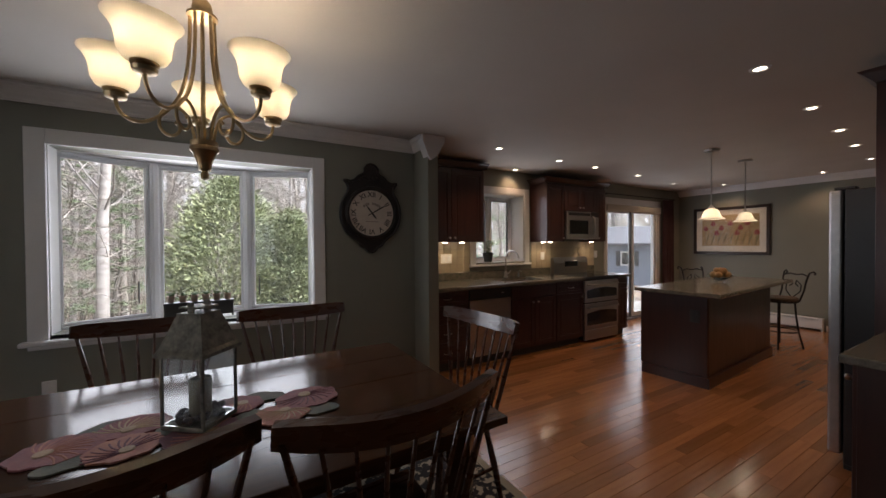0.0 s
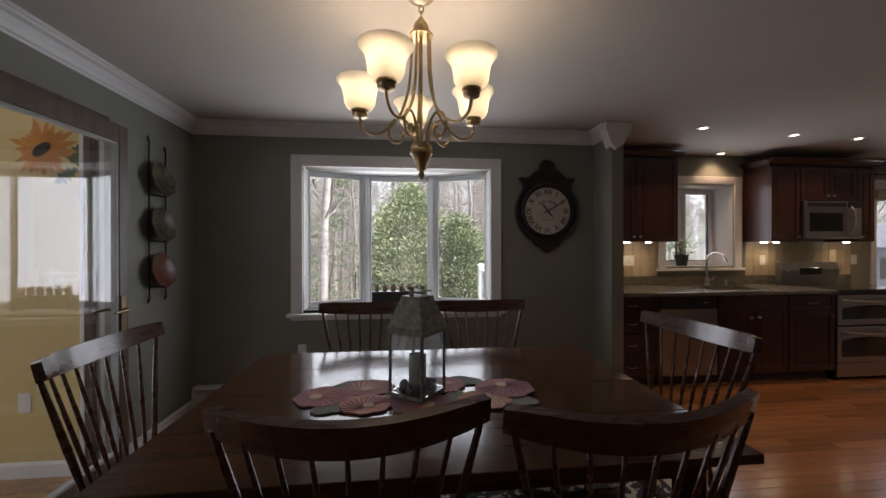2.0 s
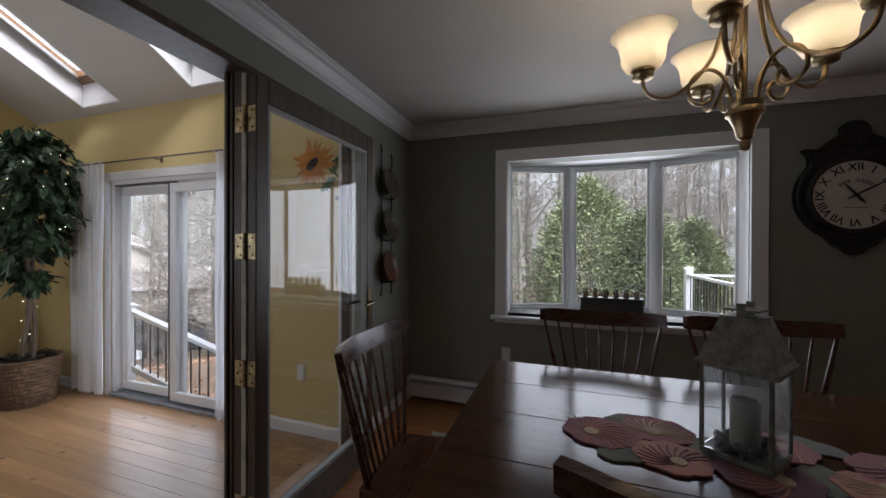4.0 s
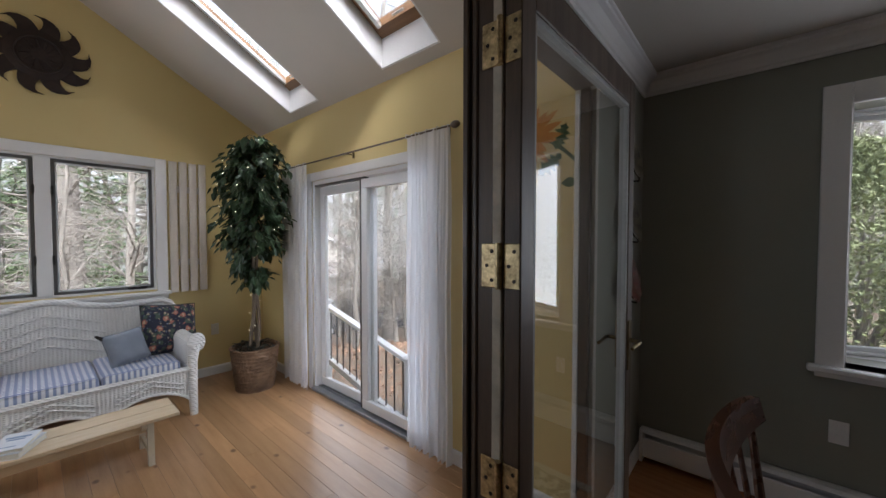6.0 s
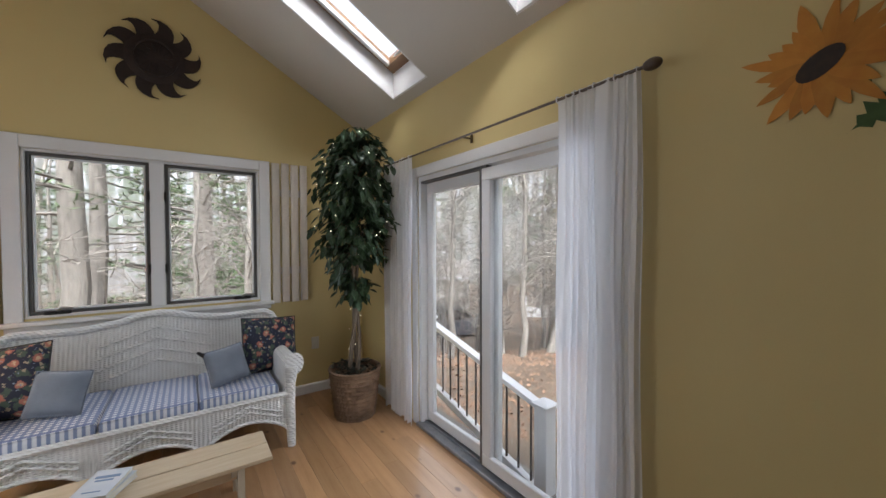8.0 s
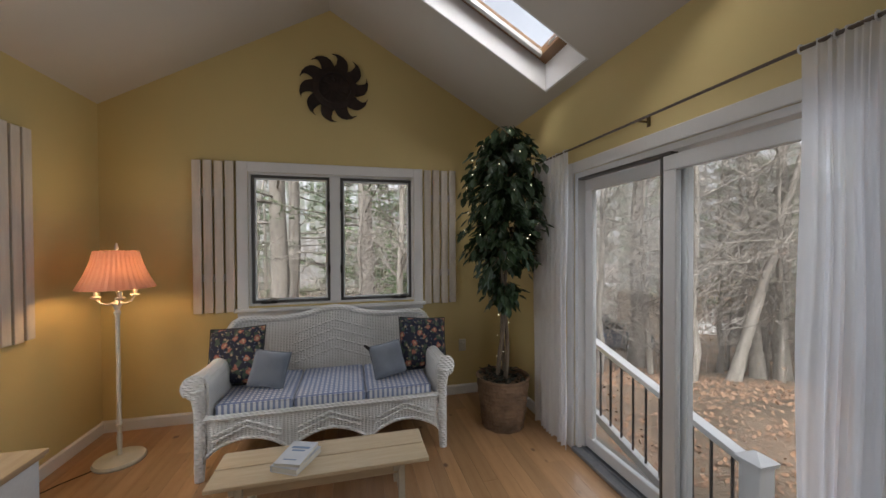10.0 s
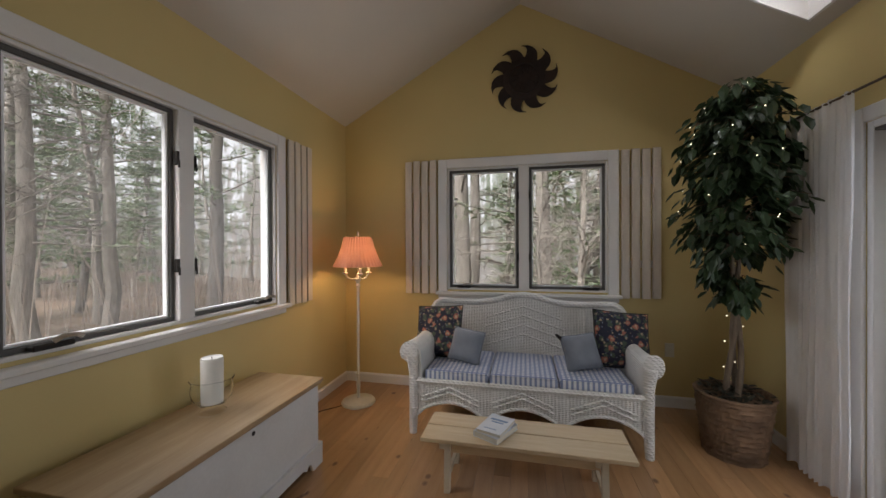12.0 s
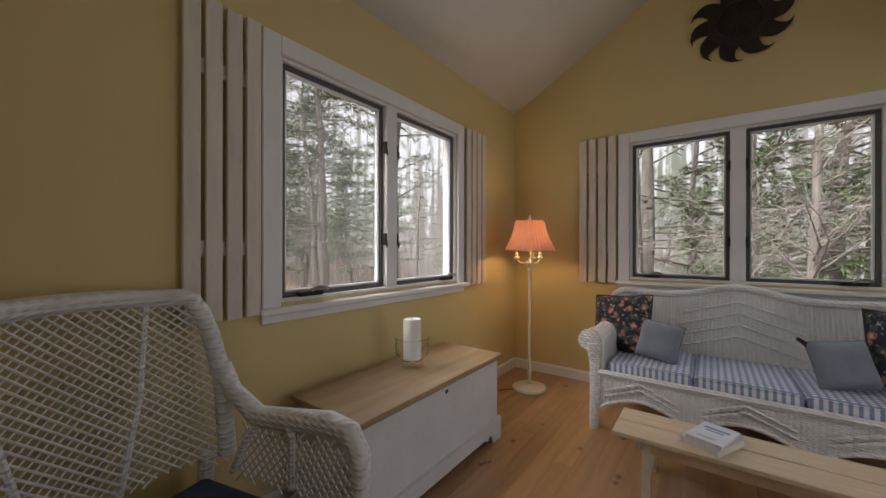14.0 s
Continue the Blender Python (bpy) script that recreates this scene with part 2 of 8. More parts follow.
wall_y("wall_north_dining", SE, 1.554, DN, DN + 0.14, 0, CEIL, [(-1.07, 0.57, 0.81, 2.05)], M_green, "sage green painted dining wall with bay window")
setting("wall_stub", box(1.554, 1.66, 3.155, KN + 0.1, 0, CEIL), M_green, "sage green stub wall between dining room and kitchen", "wall")
wall_y("wall_north_kitchen", 1.66, KE + 0.12, KN, KN + 0.12, 0, CEIL, [(2.76, 3.62, 1.13, 2.08), (5.5, 7.05, 0.0, 2.05)], M_green, "sage green kitchen wall with window and patio door")
setting("wall_east", box(KE, KE + 0.12, -0.02, KN, 0, CEIL), M_green, "sage green painted kitchen end wall", "wall")
setting("wall_south_kitchen", box(2.1, KE + 0.12, -0.14, -0.02, 0, CEIL), M_green, "sage green wall behind the refrigerator", "wall")
setting("wall_return", box(2.1, 2.22, -1.2, -0.14, 0, CEIL), M_green, "sage green return wall", "wall")
setting("wall_south_dining", box(SE, 2.22, -1.32, -1.2, 0, CEIL), M_green, "sage green wall behind the dining table", "wall")
wall_x("wall_west_dining", -2.0, DW, -1.2, DN, 0, CEIL, [(0.42, 2.50, 0, 2.06)], M_green, "sage green wall with wide glazed door opening")
setting("ceiling", box(SE + 0.04, KE + 0.12, -1.32, KN + 0.12, CEIL, CEIL + 0.1), M_ceiling, "off-white painted flat ceiling", "ceiling")
setting("floor_base", box(-2.04, KE + 0.12, -1.32, KN + 0.12, -0.2, -0.012), M_gap, "subfloor under oak boards", "floor")
setting("floor_base_sunroom", box(SW - 0.12, -2.04, SS - 0.12, SN + 0.12, -0.2, -0.012), M_gap, "subfloor under pine boards", "floor")


def roof_z(y):
    return APEX - (APEX - EAVE) / (SN - RIDGE_Y) * abs(y - RIDGE_Y)


def gable(name, x0, x1, holes_y, label):
    bm = bmesh.new()
    ya, y = SS - 0.12, SS - 0.12
    for a, b, c, d in holes_y:
        bx(bm, x0, x1, y, a, 0, EAVE - 0.06)
        if c > 0:
            bx(bm, x0, x1, a, b, 0, c)
        bx(bm, x0, x1, a, b, d, EAVE - 0.06)
        y = b
    bx(bm, x0, x1, y, SN + 0.12, 0, EAVE - 0.06)
    poly(bm, [(x0, SS - 0.12, EAVE - 0.06), (x0, SN + 0.12, EAVE - 0.06), (x0, RIDGE_Y, roof_z(RIDGE_Y) + 0.06)], (x1 - x0, 0, 0))
    return setting(name, bm, M_yellow, label, "wall")


gable("wall_west_sunroom", SW - 0.12, SW, [(0.25, 1.65, 0.93, 2.06)], "yellow painted gable wall with double window")
gable("wall_east_sunroom", SE, -2.002, [(0.42, 2.50, 0, 2.06)], "yellow painted gable wall with door opening")
wall_y("wall_south_sunroom", SW, SE, SS - 0.12, SS, 0, EAVE + 0.02, [(-4.58, -3.15, 0.93, 2.06)], M_yellow, "yellow painted wall with double window")
wall_y("wall_north_sunroom", SW, SE, SN, SN + 0.12, 0, EAVE + 0.02, [(-4.50, -2.95, 0.0, 1.93)], M_yellow, "yellow painted wall with sliding patio door")


def slope(name, side, holes):
    """One side of the vaulted ceiling, 0.3 m thick, with skylight shafts."""
    bm = bmesh.new()
    y_low = SN + 0.12 if side > 0 else SS - 0.12

    def slab(xa, xb, ya, yb):
        poly(bm, [(xa, ya, roof_z(ya)), (xa, yb, roof_z(yb)), (xa, yb, roof_z(yb) + 0.3), (xa, ya, roof_z(ya) + 0.3)], (xb - xa, 0, 0))
    x = SW - 0.12
    for a, b, c, d in holes:
        slab(x, a, RIDGE_Y, y_low)
        slab(a, b, RIDGE_Y, c)
        slab(a, b, d, y_low)
        x = b
    slab(x, SE + 0.04, RIDGE_Y, y_low)
    return setting(name, bm, M_ceiling, "off-white vaulted sunroom ceiling", "ceiling")


slope("ceiling_north_slope", 1, [(-4.76, -4.25, 1.35, 2.53), (-3.41, -2.86, 1.35, 2.53)])
slope("ceiling_south_slope", -1, [])

# ---- trim, windows and doors ----
CROWN = [(0, 0), (0, -0.108), (0.010, -0.108), (0.013, -0.096), (0.022, -0.090), (0.030, -0.068), (0.052, -0.040), (0.072, -0.030), (0.076, -0.020), (0.085, -0.016), (0.085, 0)]


def moulding(name, p, q, inward, prof, material, label, category="trim"):
    """A straight moulding from p to q; prof: distance from the wall and height."""
    bm = bmesh.new()
    n = Vector(inward)
    a = [bm.verts.new(Vector(p) + n * u + Vector((0, 0, w))) for u, w in prof]
    b = [bm.verts.new(Vector(q) + n * u + Vector((0, 0, w))) for u, w in prof]
    bm.faces.new(a), bm.faces.new(b[::-1])
    for i in range(len(prof)):
        j = (i + 1) % len(prof)
        bm.faces.new((a[i], a[j], b[j], b[i]))
    return setting(name, bm, material, label, category)


C = CEIL - 0.001
WHITE_CROWN = "white painted crown moulding under the ceiling"
moulding("trim_crown_north", (DW, DN - 0.001, C), (1.553, DN - 0.001, C), (0, -1, 0), CROWN, M_trim, WHITE_CROWN)
moulding("trim_crown_west", (DW + 0.001, -1.2, C), (DW + 0.001, DN, C), (1, 0, 0), CROWN, M_trim, WHITE_CROWN)
moulding("trim_crown_stub", (1.553, DN, C), (1.553, 3.155, C), (-1, 0, 0), CROWN, M_trim, WHITE_CROWN)
moulding("trim_crown_east", (KE - 0.001, 0, C), (KE - 0.001, KN, C), (-1, 0, 0), CROWN, M_trim, WHITE_CROWN)
bm = bmesh.new()
poly(bm, [(1.485, 3.155, CEIL - 0.002), (1.485, 3.155, CEIL - 0.06), (1.54, 3.155, CEIL - 0.19), (1.575, 3.155, CEIL - 0.235), (1.64, 3.155, CEIL - 0.19), (1.72, 3.155, CEIL - 0.06), (1.72, 3.155, CEIL - 0.002)], (0, -0.03, 0))
poly(bm, [(1.554, 3.126, CEIL - 0.002), (1.554, 3.126, CEIL - 0.2), (1.5, 3.126, CEIL - 0.06), (1.485, 3.126, CEIL - 0.002)], (0, 0.12, 0))
setting("trim_column_cap", bm, M_trim, "white flared crown block at the stub wall", "trim")
BASE = [(0, 0), (0.014, 0), (0.014, 0.075), (0.006, 0.09), (0, 0.09)]
for nm, p, q, n in (("west", (DW + .001, 2.62, 0), (DW + .001, DN, 0), (1, 0, 0)), ("north", (-0.4, DN - .001, 0), (1.55, DN - .001, 0), (0, -1, 0)), ("stub", (1.553, DN, 0), (1.553, 3.155, 0), (-1, 0, 0)),
                    ("east", (KE - .001, 0, 0), (KE - .001, 1.98, 0), (-1, 0, 0)), ("sun_west", (SW + .001, SS, 0), (SW + .001, SN, 0), (1, 0, 0)), ("sun_south", (SW, SS + .001, 0), (SE, SS + .001, 0), (0, 1, 0)),
                    ("sun_north_w", (SW, SN - .001, 0), (-4.62, SN - .001, 0), (0, -1, 0)), ("sun_north_e", (-2.85, SN - .001, 0), (SE, SN - .001, 0), (0, -1, 0))):
    moulding("baseboard_" + nm, p, q, n, BASE, M_trim, "white painted baseboard", "baseboard")

M_gasket = mat("grey_window_gasket", (0.10, 0.095, 0.09), None, 0.5, relief=0)
M_iron = mat("black_wrought_iron", (0.022, 0.02, 0.019), (0.04, 0.034, 0.03), 0.5, 0.7, scale=20, fine=120, relief=0.2, dist=0.002)
M_nickel = mat("brushed_nickel", (0.55, 0.53, 0.50), (0.45, 0.43, 0.41), 0.3, 1.0, scale=10, fine=160, relief=0.05, dist=0.001)


def pane(name, bm, parent, material=None):
    ob = part(name, bm, material or M_glass, parent)
    ob.visible_shadow = False
    return ob


def frame_bm(x0, x1, z0, z1, y0, y1, w, bev=0.003):
    bm = bmesh.new()
    bx(bm, x0, x1, y0, y1, z1 - w, z1, bev), bx(bm, x0, x1, y0, y1, z0, z0 + w, bev)
    bx(bm, x0, x0 + w, y0, y1, z0 + w, z1 - w, bev), bx(bm, x1 - w, x1, y0, y1, z0 + w, z1 - w, bev)
    return bm


def casement(name, m, half, z0, z1, label):
    """A pair of casements with casing, sill, cranks and latches; +y points outdoors."""
    w = thing(name, m, label, "window", kind="structure")
    h, c = half, 0.085
    bm = bmesh.new()
    bx(bm, -h - c, -h, -0.02, 0.0, z0 - 0.02, z1 + c, 0.004), bx(bm, h, h + c, -0.02, 0.0, z0 - 0.02, z1 + c, 0.004)
    bx(bm, -h, h, -0.02, 0.0, z1, z1 + c, 0.004)
    part("casing", bm, M_trim, w)
    part("window_sill", bx(box(-h - c - 0.02, h + c + 0.02, -0.055, 0.0, z0 - 0.045, z0 - 0.015, 0.006), -h - c, h + c, -0.018, 0.0, z0 - 0.085, z0 - 0.045, 0.003), M_trim, w)
    part("jamb", frame_bm(-h, h, z0, z1, 0.001, 0.12, 0.018), M_trim, w)
    part("mullion", box(-0.045, 0.045, -0.012, 0.1, z0 + 0.018, z1 - 0.018, 0.004), M_trim, w)
    for s in (-1, 1):
        a, b = (-h + 0.019, -0.046) if s < 0 else (0.046, h - 0.019)
        sash = part("sash", frame_bm(a, b, z0 + 0.019, z1 - 0.019, 0.02, 0.055, 0.022), M_gasket, w, "dark grey sash")
        part("sash_liner", frame_bm(a + 0.022, b - 0.022, z0 + 0.041, z1 - 0.041, 0.03, 0.06, 0.012), M_vinyl, sash)
        pane("pane", box(a + 0.03, b - 0.03, 0.04, 0.045, z0 + 0.05, z1 - 0.05), sash)
        xc = b - 0.12 if s > 0 else a + 0.14
        crank = part("crank_base", box(xc - 0.065, xc + 0.065, -0.022, 0.018, z0 + 0.019, z0 + 0.042, 0.005), M_iron, w)
        part("crank_handle", tube(bmesh.new(), [(xc, -0.012, z0 + 0.045), (xc + 0.02, -0.028, z0 + 0.062), (xc + 0.06, -0.032, z0 + 0.06), (xc + 0.08, -0.032, z0 + 0.05)], [0.012, 0.010, 0.008, 0.012], 6), M_nickel, crank)
        for zz in (z0 + 0.27 * (z1 - z0), z0 + 0.76 * (z1 - z0)):
            xx = -0.05 if s < 0 else 0.05
            part("latch", bx(box(xx - 0.008, xx + 0.008, -0.016, 0.01, zz - 0.035, zz + 0.035, 0.003), xx - 0.004, xx + 0.004, -0.024, -0.014, zz - 0.05, zz - 0.01, 0.002), M_iron, w, "black metal latch")
    return w


casement("window_2", pose(SW, 0.95, 0, 0, 0, 90), 0.70, 0.93, 2.06, "white double casement window with dark sashes, shut")
casement("window_3", pose(-3.865, SS, 0, 0, 0, 180), 0.715, 0.93, 2.06, "white double casement window with dark sashes, shut")


def shutter(m, x0, x1, z0, z1, label):
    s = thing("shutter", m, label, "shutter", "slatted shutters beside the windows")
    n, gap = 4, 0.017
    w = (x1 - x0 - gap * (n - 1)) / n
    for i in range(n):
        a = x0 + i * (w + gap)
        part("slat", box(a, a + w, -0.038, -0.019, z0 + 0.004 * (i % 2), z1 - 0.005 * ((i + 1) % 2), 0.003), M_shutter, s)
    for zz in (z0 + 0.23 * (z1 - z0), z0 + 0.79 * (z1 - z0)):
        part("rail", box(x0 + 0.01, x1 - 0.01, -0.019, 0.0, zz - 0.03, zz + 0.03, 0.002), M_shutter, s)
    return s


M_shutter = mat("whitewashed_pine", (0.66, 0.60, 0.52), (0.56, 0.50, 0.43), 0.6, scale=4, fine=30, relief=0.15, stretch=(8, 8, 0.7), vary=0.06, dist=0.003)
SH = "whitewashed four-slat wooden shutter fixed beside a window"
mW, mS = pose(SW, 0.95, 0, 0, 0, 90), pose(-3.865, SS, 0, 0, 0, 180)
shutter(mW, -1.10, -0.80, 0.89, 2.14, SH)
shutter(mW, 0.80, 1.10, 0.89, 2.14, SH)
shutter(mS, 0.815, 1.11, 0.89, 2.14, SH)
shutter(mS, -1.10, -0.815, 0.89, 2.14, SH)


def bay_window():
    w = thing("window_1", pose(0, 0, 0), "white three-pane bay window with deep seat board", "window", kind="structure")
    x0, x1, z0, z1, yb = -1.07, 0.57, 0.81, 2.05, DN
    pts = [(x0 - 0.03, yb + 0.142), (-0.578, 3.81), (0.074, 3.81), (x1 + 0.03, yb + 0.142)]
    bm = bmesh.new()
    c = 0.10
    bx(bm, x0 - c, x0, yb - 0.022, yb, z0 - 0.03, z1 + c, 0.004), bx(bm, x1, x1 + c, yb - 0.022, yb, z0 - 0.03, z1 + c, 0.004)
    bx(bm, x0, x1, yb - 0.022, yb, z1, z1 + c, 0.004)
    part("casing", bm, M_trim, w)
    part("window_sill", bx(box(x0 - c - 0.03, x1 + c + 0.03, yb - 0.06, yb, z0 - 0.055, z0 - 0.025, 0.006), x0 - c, x1 + c, yb - 0.018, yb, z0 - 0.085, z0 - 0.055, 0.003), M_trim, w)
    outer = [(x0 + 0.007, yb, 0), (x0 + 0.007, yb + 0.141, 0), (x0 - 0.06, yb + 0.141, 0), (-0.6, 3.88, 0), (0.1, 3.88, 0), (x1 + 0.06, yb + 0.141, 0), (x1 - 0.007, yb + 0.141, 0), (x1 - 0.007, yb, 0)]
    for xa in (x0, x1 - 0.006):
        part("side_jamb", box(xa, xa + 0.006, yb, yb + 0.141, z0, z1), M_trim, w)
    part("seat_board", poly(bmesh.new(), [(a, b, z0 - 0.03) for a, b, _ in outer], (0, 0, 0.03)), M_trim, w)
    part("head_board", poly(bmesh.new(), [(a, b, z1 + 0.001) for a, b, _ in outer], (0, 0, 0.04)), M_trim, w)
    for i in range(3):
        p, q = Vector((*pts[i], 0)), Vector((*pts[i + 1], 0))
        d = q - p
        m = Matrix.Translation(p) @ Matrix.Rotation(math.atan2(d.y, d.x), 4, "Z")
        L = d.length
        bm = frame_bm(0.012, L - 0.012, z0 + 0.004, z1 - 0.004, 0, 0.06, 0.018, 0.004)
        bmesh.ops.transform(bm, matrix=m, verts=bm.verts)
        fr = part("window_frame", bm, M_vinyl, w)
        bm = frame_bm(0.0305, L - 0.0305, z0 + 0.0225, z1 - 0.0225, 0.015, 0.05, 0.022, 0.003)
        bmesh.ops.transform(bm, matrix=m, verts=bm.verts)
        part("sash", bm, M_vinyl, fr)
        bm = box(0.047, L - 0.047, 0.03, 0.035, z0 + 0.039, z1 - 0.039)
        bmesh.ops.transform(bm, matrix=m, verts=bm.verts)
        pane("pane", bm, fr)
    for x, y in pts[1:3]:
        part("mullion_post", lathe(bmesh.new(), [(0.035, z0), (0.035, z1)], 8, (x, y + 0.02, 0)), M_vinyl, w)
    for sx in (-0.66, 0.16):
        part("lever", tube(bmesh.new(), [(sx, 3.70, 0.95), (sx, 3.69, 1.03), (sx, 3.695, 1.12)], 0.006, 6), M_iron, w)


bay_window()


def skylight(name, x0, x1):
    y0, y1 = 1.35, 2.53
    s = thing(name, pose(0, 0, 0), "wood-framed roof window in a white shaft", "window", kind="structure")
    def band(ya, yb, xa, xb, dz0, dz1):
        return poly(bmesh.new(), [(xa, ya, roof_z(ya) + dz0), (xa, yb, roof_z(yb) + dz0), (xa, yb, roof_z(yb) + dz1), (xa, ya, roof_z(ya) + dz1)], (xb - xa, 0, 0))
    for xa, xb in ((x0 + 0.001, x0 + 0.012), (x1 - 0.012, x1 - 0.001)):
        part("shaft_side", band(y0, y1, xa, xb, 0.001, 0.299), M_trim, s)
    part("shaft_end", band(y1 - 0.012, y1 - 0.001, x0 + 0.012, x1 - 0.012, 0.001, 0.299), M_trim, s)
    part("shaft_end", band(y0 + 0.001, y0 + 0.012, x0 + 0.012, x1 - 0.012, 0.001, 0.299), M_trim, s)
    for xa, xb in ((x0 + 0.012, x0 + 0.065), (x1 - 0.065, x1 - 0.012)):
        part("frame_side", band(y0 + 0.01, y1 - 0.012, xa, xb, 0.2, 0.26), M_skywood, s, "varnished pine frame")
    part("frame_end", band(y1 - 0.075, y1 - 0.012, x0 + 0.065, x1 - 0.065, 0.2, 0.26), M_skywood, s, "varnished pine frame")
    part("frame_end", band(y0 + 0.01, y0 + 0.07, x0 + 0.065, x1 - 0.065, 0.2, 0.26), M_skywood, s, "varnished pine frame")
    pane("pane", band(y0 + 0.06, y1 - 0.06, x0 + 0.06, x1 - 0.06, 0.245, 0.25), s)
    part("blind_cassette", band(y0 + 0.012, y1 - 0.09, x0 + 0.065, x0 + 0.1, 0.17, 0.2), M_nickel, s, "grey aluminium blind track")
    part("latch", tube(bmesh.new(), [((x0 + x1) / 2 - 0.05, y1 - 0.1, roof_z(y1 - 0.1) + 0.19), ((x0 + x1) / 2 + 0.05, y1 - 0.1, roof_z(y1 - 0.1) + 0.19)], 0.008, 6), M_nickel, s)


M_skywood = mat("varnished_pine", (0.24, 0.13, 0.06), (0.16, 0.08, 0.035), 0.35, scale=4, fine=40, relief=0.1, stretch=(0.7, 8, 8), dist=0.002)
skylight("window_4", -4.76, -4.25)
skylight("window_5", -3.41, -2.86)


def patio_door(name, m, x0, x1, z1, label, casing_top=0.1):
    """Two sliding glass panels in a white frame; +y points outdoors."""
    d = thing(name, m, label, "door", kind="structure")
    bm = bmesh.new()
    bx(bm, x0 - 0.07, x0, -0.018, 0, 0.0, z1 + casing_top, 0.004), bx(bm, x1, x1 + 0.07, -0.018, 0, 0.0, z1 + casing_top, 0.004)
    bx(bm, x0, x1, -0.018, 0, z1, z1 + casing_top, 0.004)
    part("casing", bm, M_trim, d)
    bm = bmesh.new()
    bx(bm, x0, x0 + 0.035, 0.0, 0.12, 0.03, z1, 0.003), bx(bm, x1 - 0.035, x1, 0.0, 0.12, 0.03, z1, 0.003), bx(bm, x0 + 0.035, x1 - 0.035, 0.0, 0.12, z1 - 0.035, z1, 0.003)
    part("door_frame", bm, M_vinyl, d)
    bm = box(x0, x1, -0.03, 0.12, 0.0, 0.028, 0.004)
    for yy in (0.03, 0.075):
        bx(bm, x0 + 0.035, x1 - 0.035, yy, yy + 0.008, 0.028, 0.042)
    part("threshold", bm, M_track, d, "grey aluminium track")
    part("track_gap", box(x0 + 0.035, (x0 + x1) / 2, 0.004, 0.05, z1 - 0.05, z1 - 0.036), M_gasket, d)
    mid = (x0 + x1) / 2
    for a, b, ya in ((x0 + 0.035, mid + 0.05, 0.056), (mid - 0.05, x1 - 0.035, 0.008)):
        p = part("door_panel", frame_bm(a, b, 0.043, z1 - 0.052, ya, ya + 0.038, 0.075, 0.004), M_vinyl, d)
        pane("pane", box(a + 0.06, b - 0.06, ya + 0.016, ya + 0.021, 0.11, z1 - 0.12), p)
    part("astragal", box(mid - 0.066, mid - 0.051, 0.006, 0.05, 0.05, z1 - 0.055, 0.003), M_gasket, d)
    part("door_handle", tube(bmesh.new(), [(x1 - 0.075, 0.004, 0.9), (x1 - 0.075, -0.03, 0.92), (x1 - 0.075, -0.03, 1.1), (x1 - 0.075, 0.004, 1.12)], 0.009, 6), M_vinyl, d)
    return d


M_track = mat("grey_aluminium_track", (0.35, 0.36, 0.38), (0.25, 0.26, 0.28), 0.45, 0.6, scale=10, fine=80, relief=0.05)
patio_door("door_1", pose(0, SN, 0), -4.50, -2.95, 1.93, "white vinyl sliding patio door, closed", 0.075)
patio_door("door_2", pose(0, KN, 0), 5.5, 7.05, 2.05, "white vinyl sliding kitchen patio door, closed", 0.12)


def kitchen_window():
    w = thing("window_6", pose(0, KN, 0), "white kitchen window set in a deep white reveal", "window", kind="structure")
    x0, x1, z0, z1 = 2.76, 3.62, 1.13, 2.08
    bm = bmesh.new()
    bx(bm, x0 - 0.09, x0, -0.02, 0, z0 - 0.02, z1 + 0.09, 0.004), bx(bm, x1, x1 + 0.09, -0.02, 0, z0 - 0.02, z1 + 0.09, 0.004), bx(bm, x0, x1, -0.02, 0, z1, z1 + 0.09, 0.004)
    part("casing", bm, M_trim, w)
    part("window_sill", box(x0 - 0.11, x1 + 0.11, -0.05, 0.0, z0 - 0.05, z0 - 0.02, 0.006), M_trim, w)
    part("reveal", frame_bm(x0, x1, z0 - 0.012, z1 + 0.001, 0.001, 0.36, 0.014, 0.0), M_trim, w)
    for a, b in ((x0 + 0.016, (x0 + x1) / 2 - 0.002), ((x0 + x1) / 2 + 0.002, x1 - 0.016)):
        s = part("sash", frame_bm(a, b, z0 + 0.004, z1 - 0.015, 0.27, 0.32, 0.05, 0.003), M_vinyl, w)
        part("gasket", frame_bm(a + 0.05, b - 0.05, z0 + 0.054, z1 - 0.065, 0.285, 0.315, 0.01, 0.0), M_gasket, s)
        pane("pane", box(a + 0.045, b - 0.045, 0.298, 0.303, z0 + 0.05, z1 - 0.06), s)


kitchen_window()


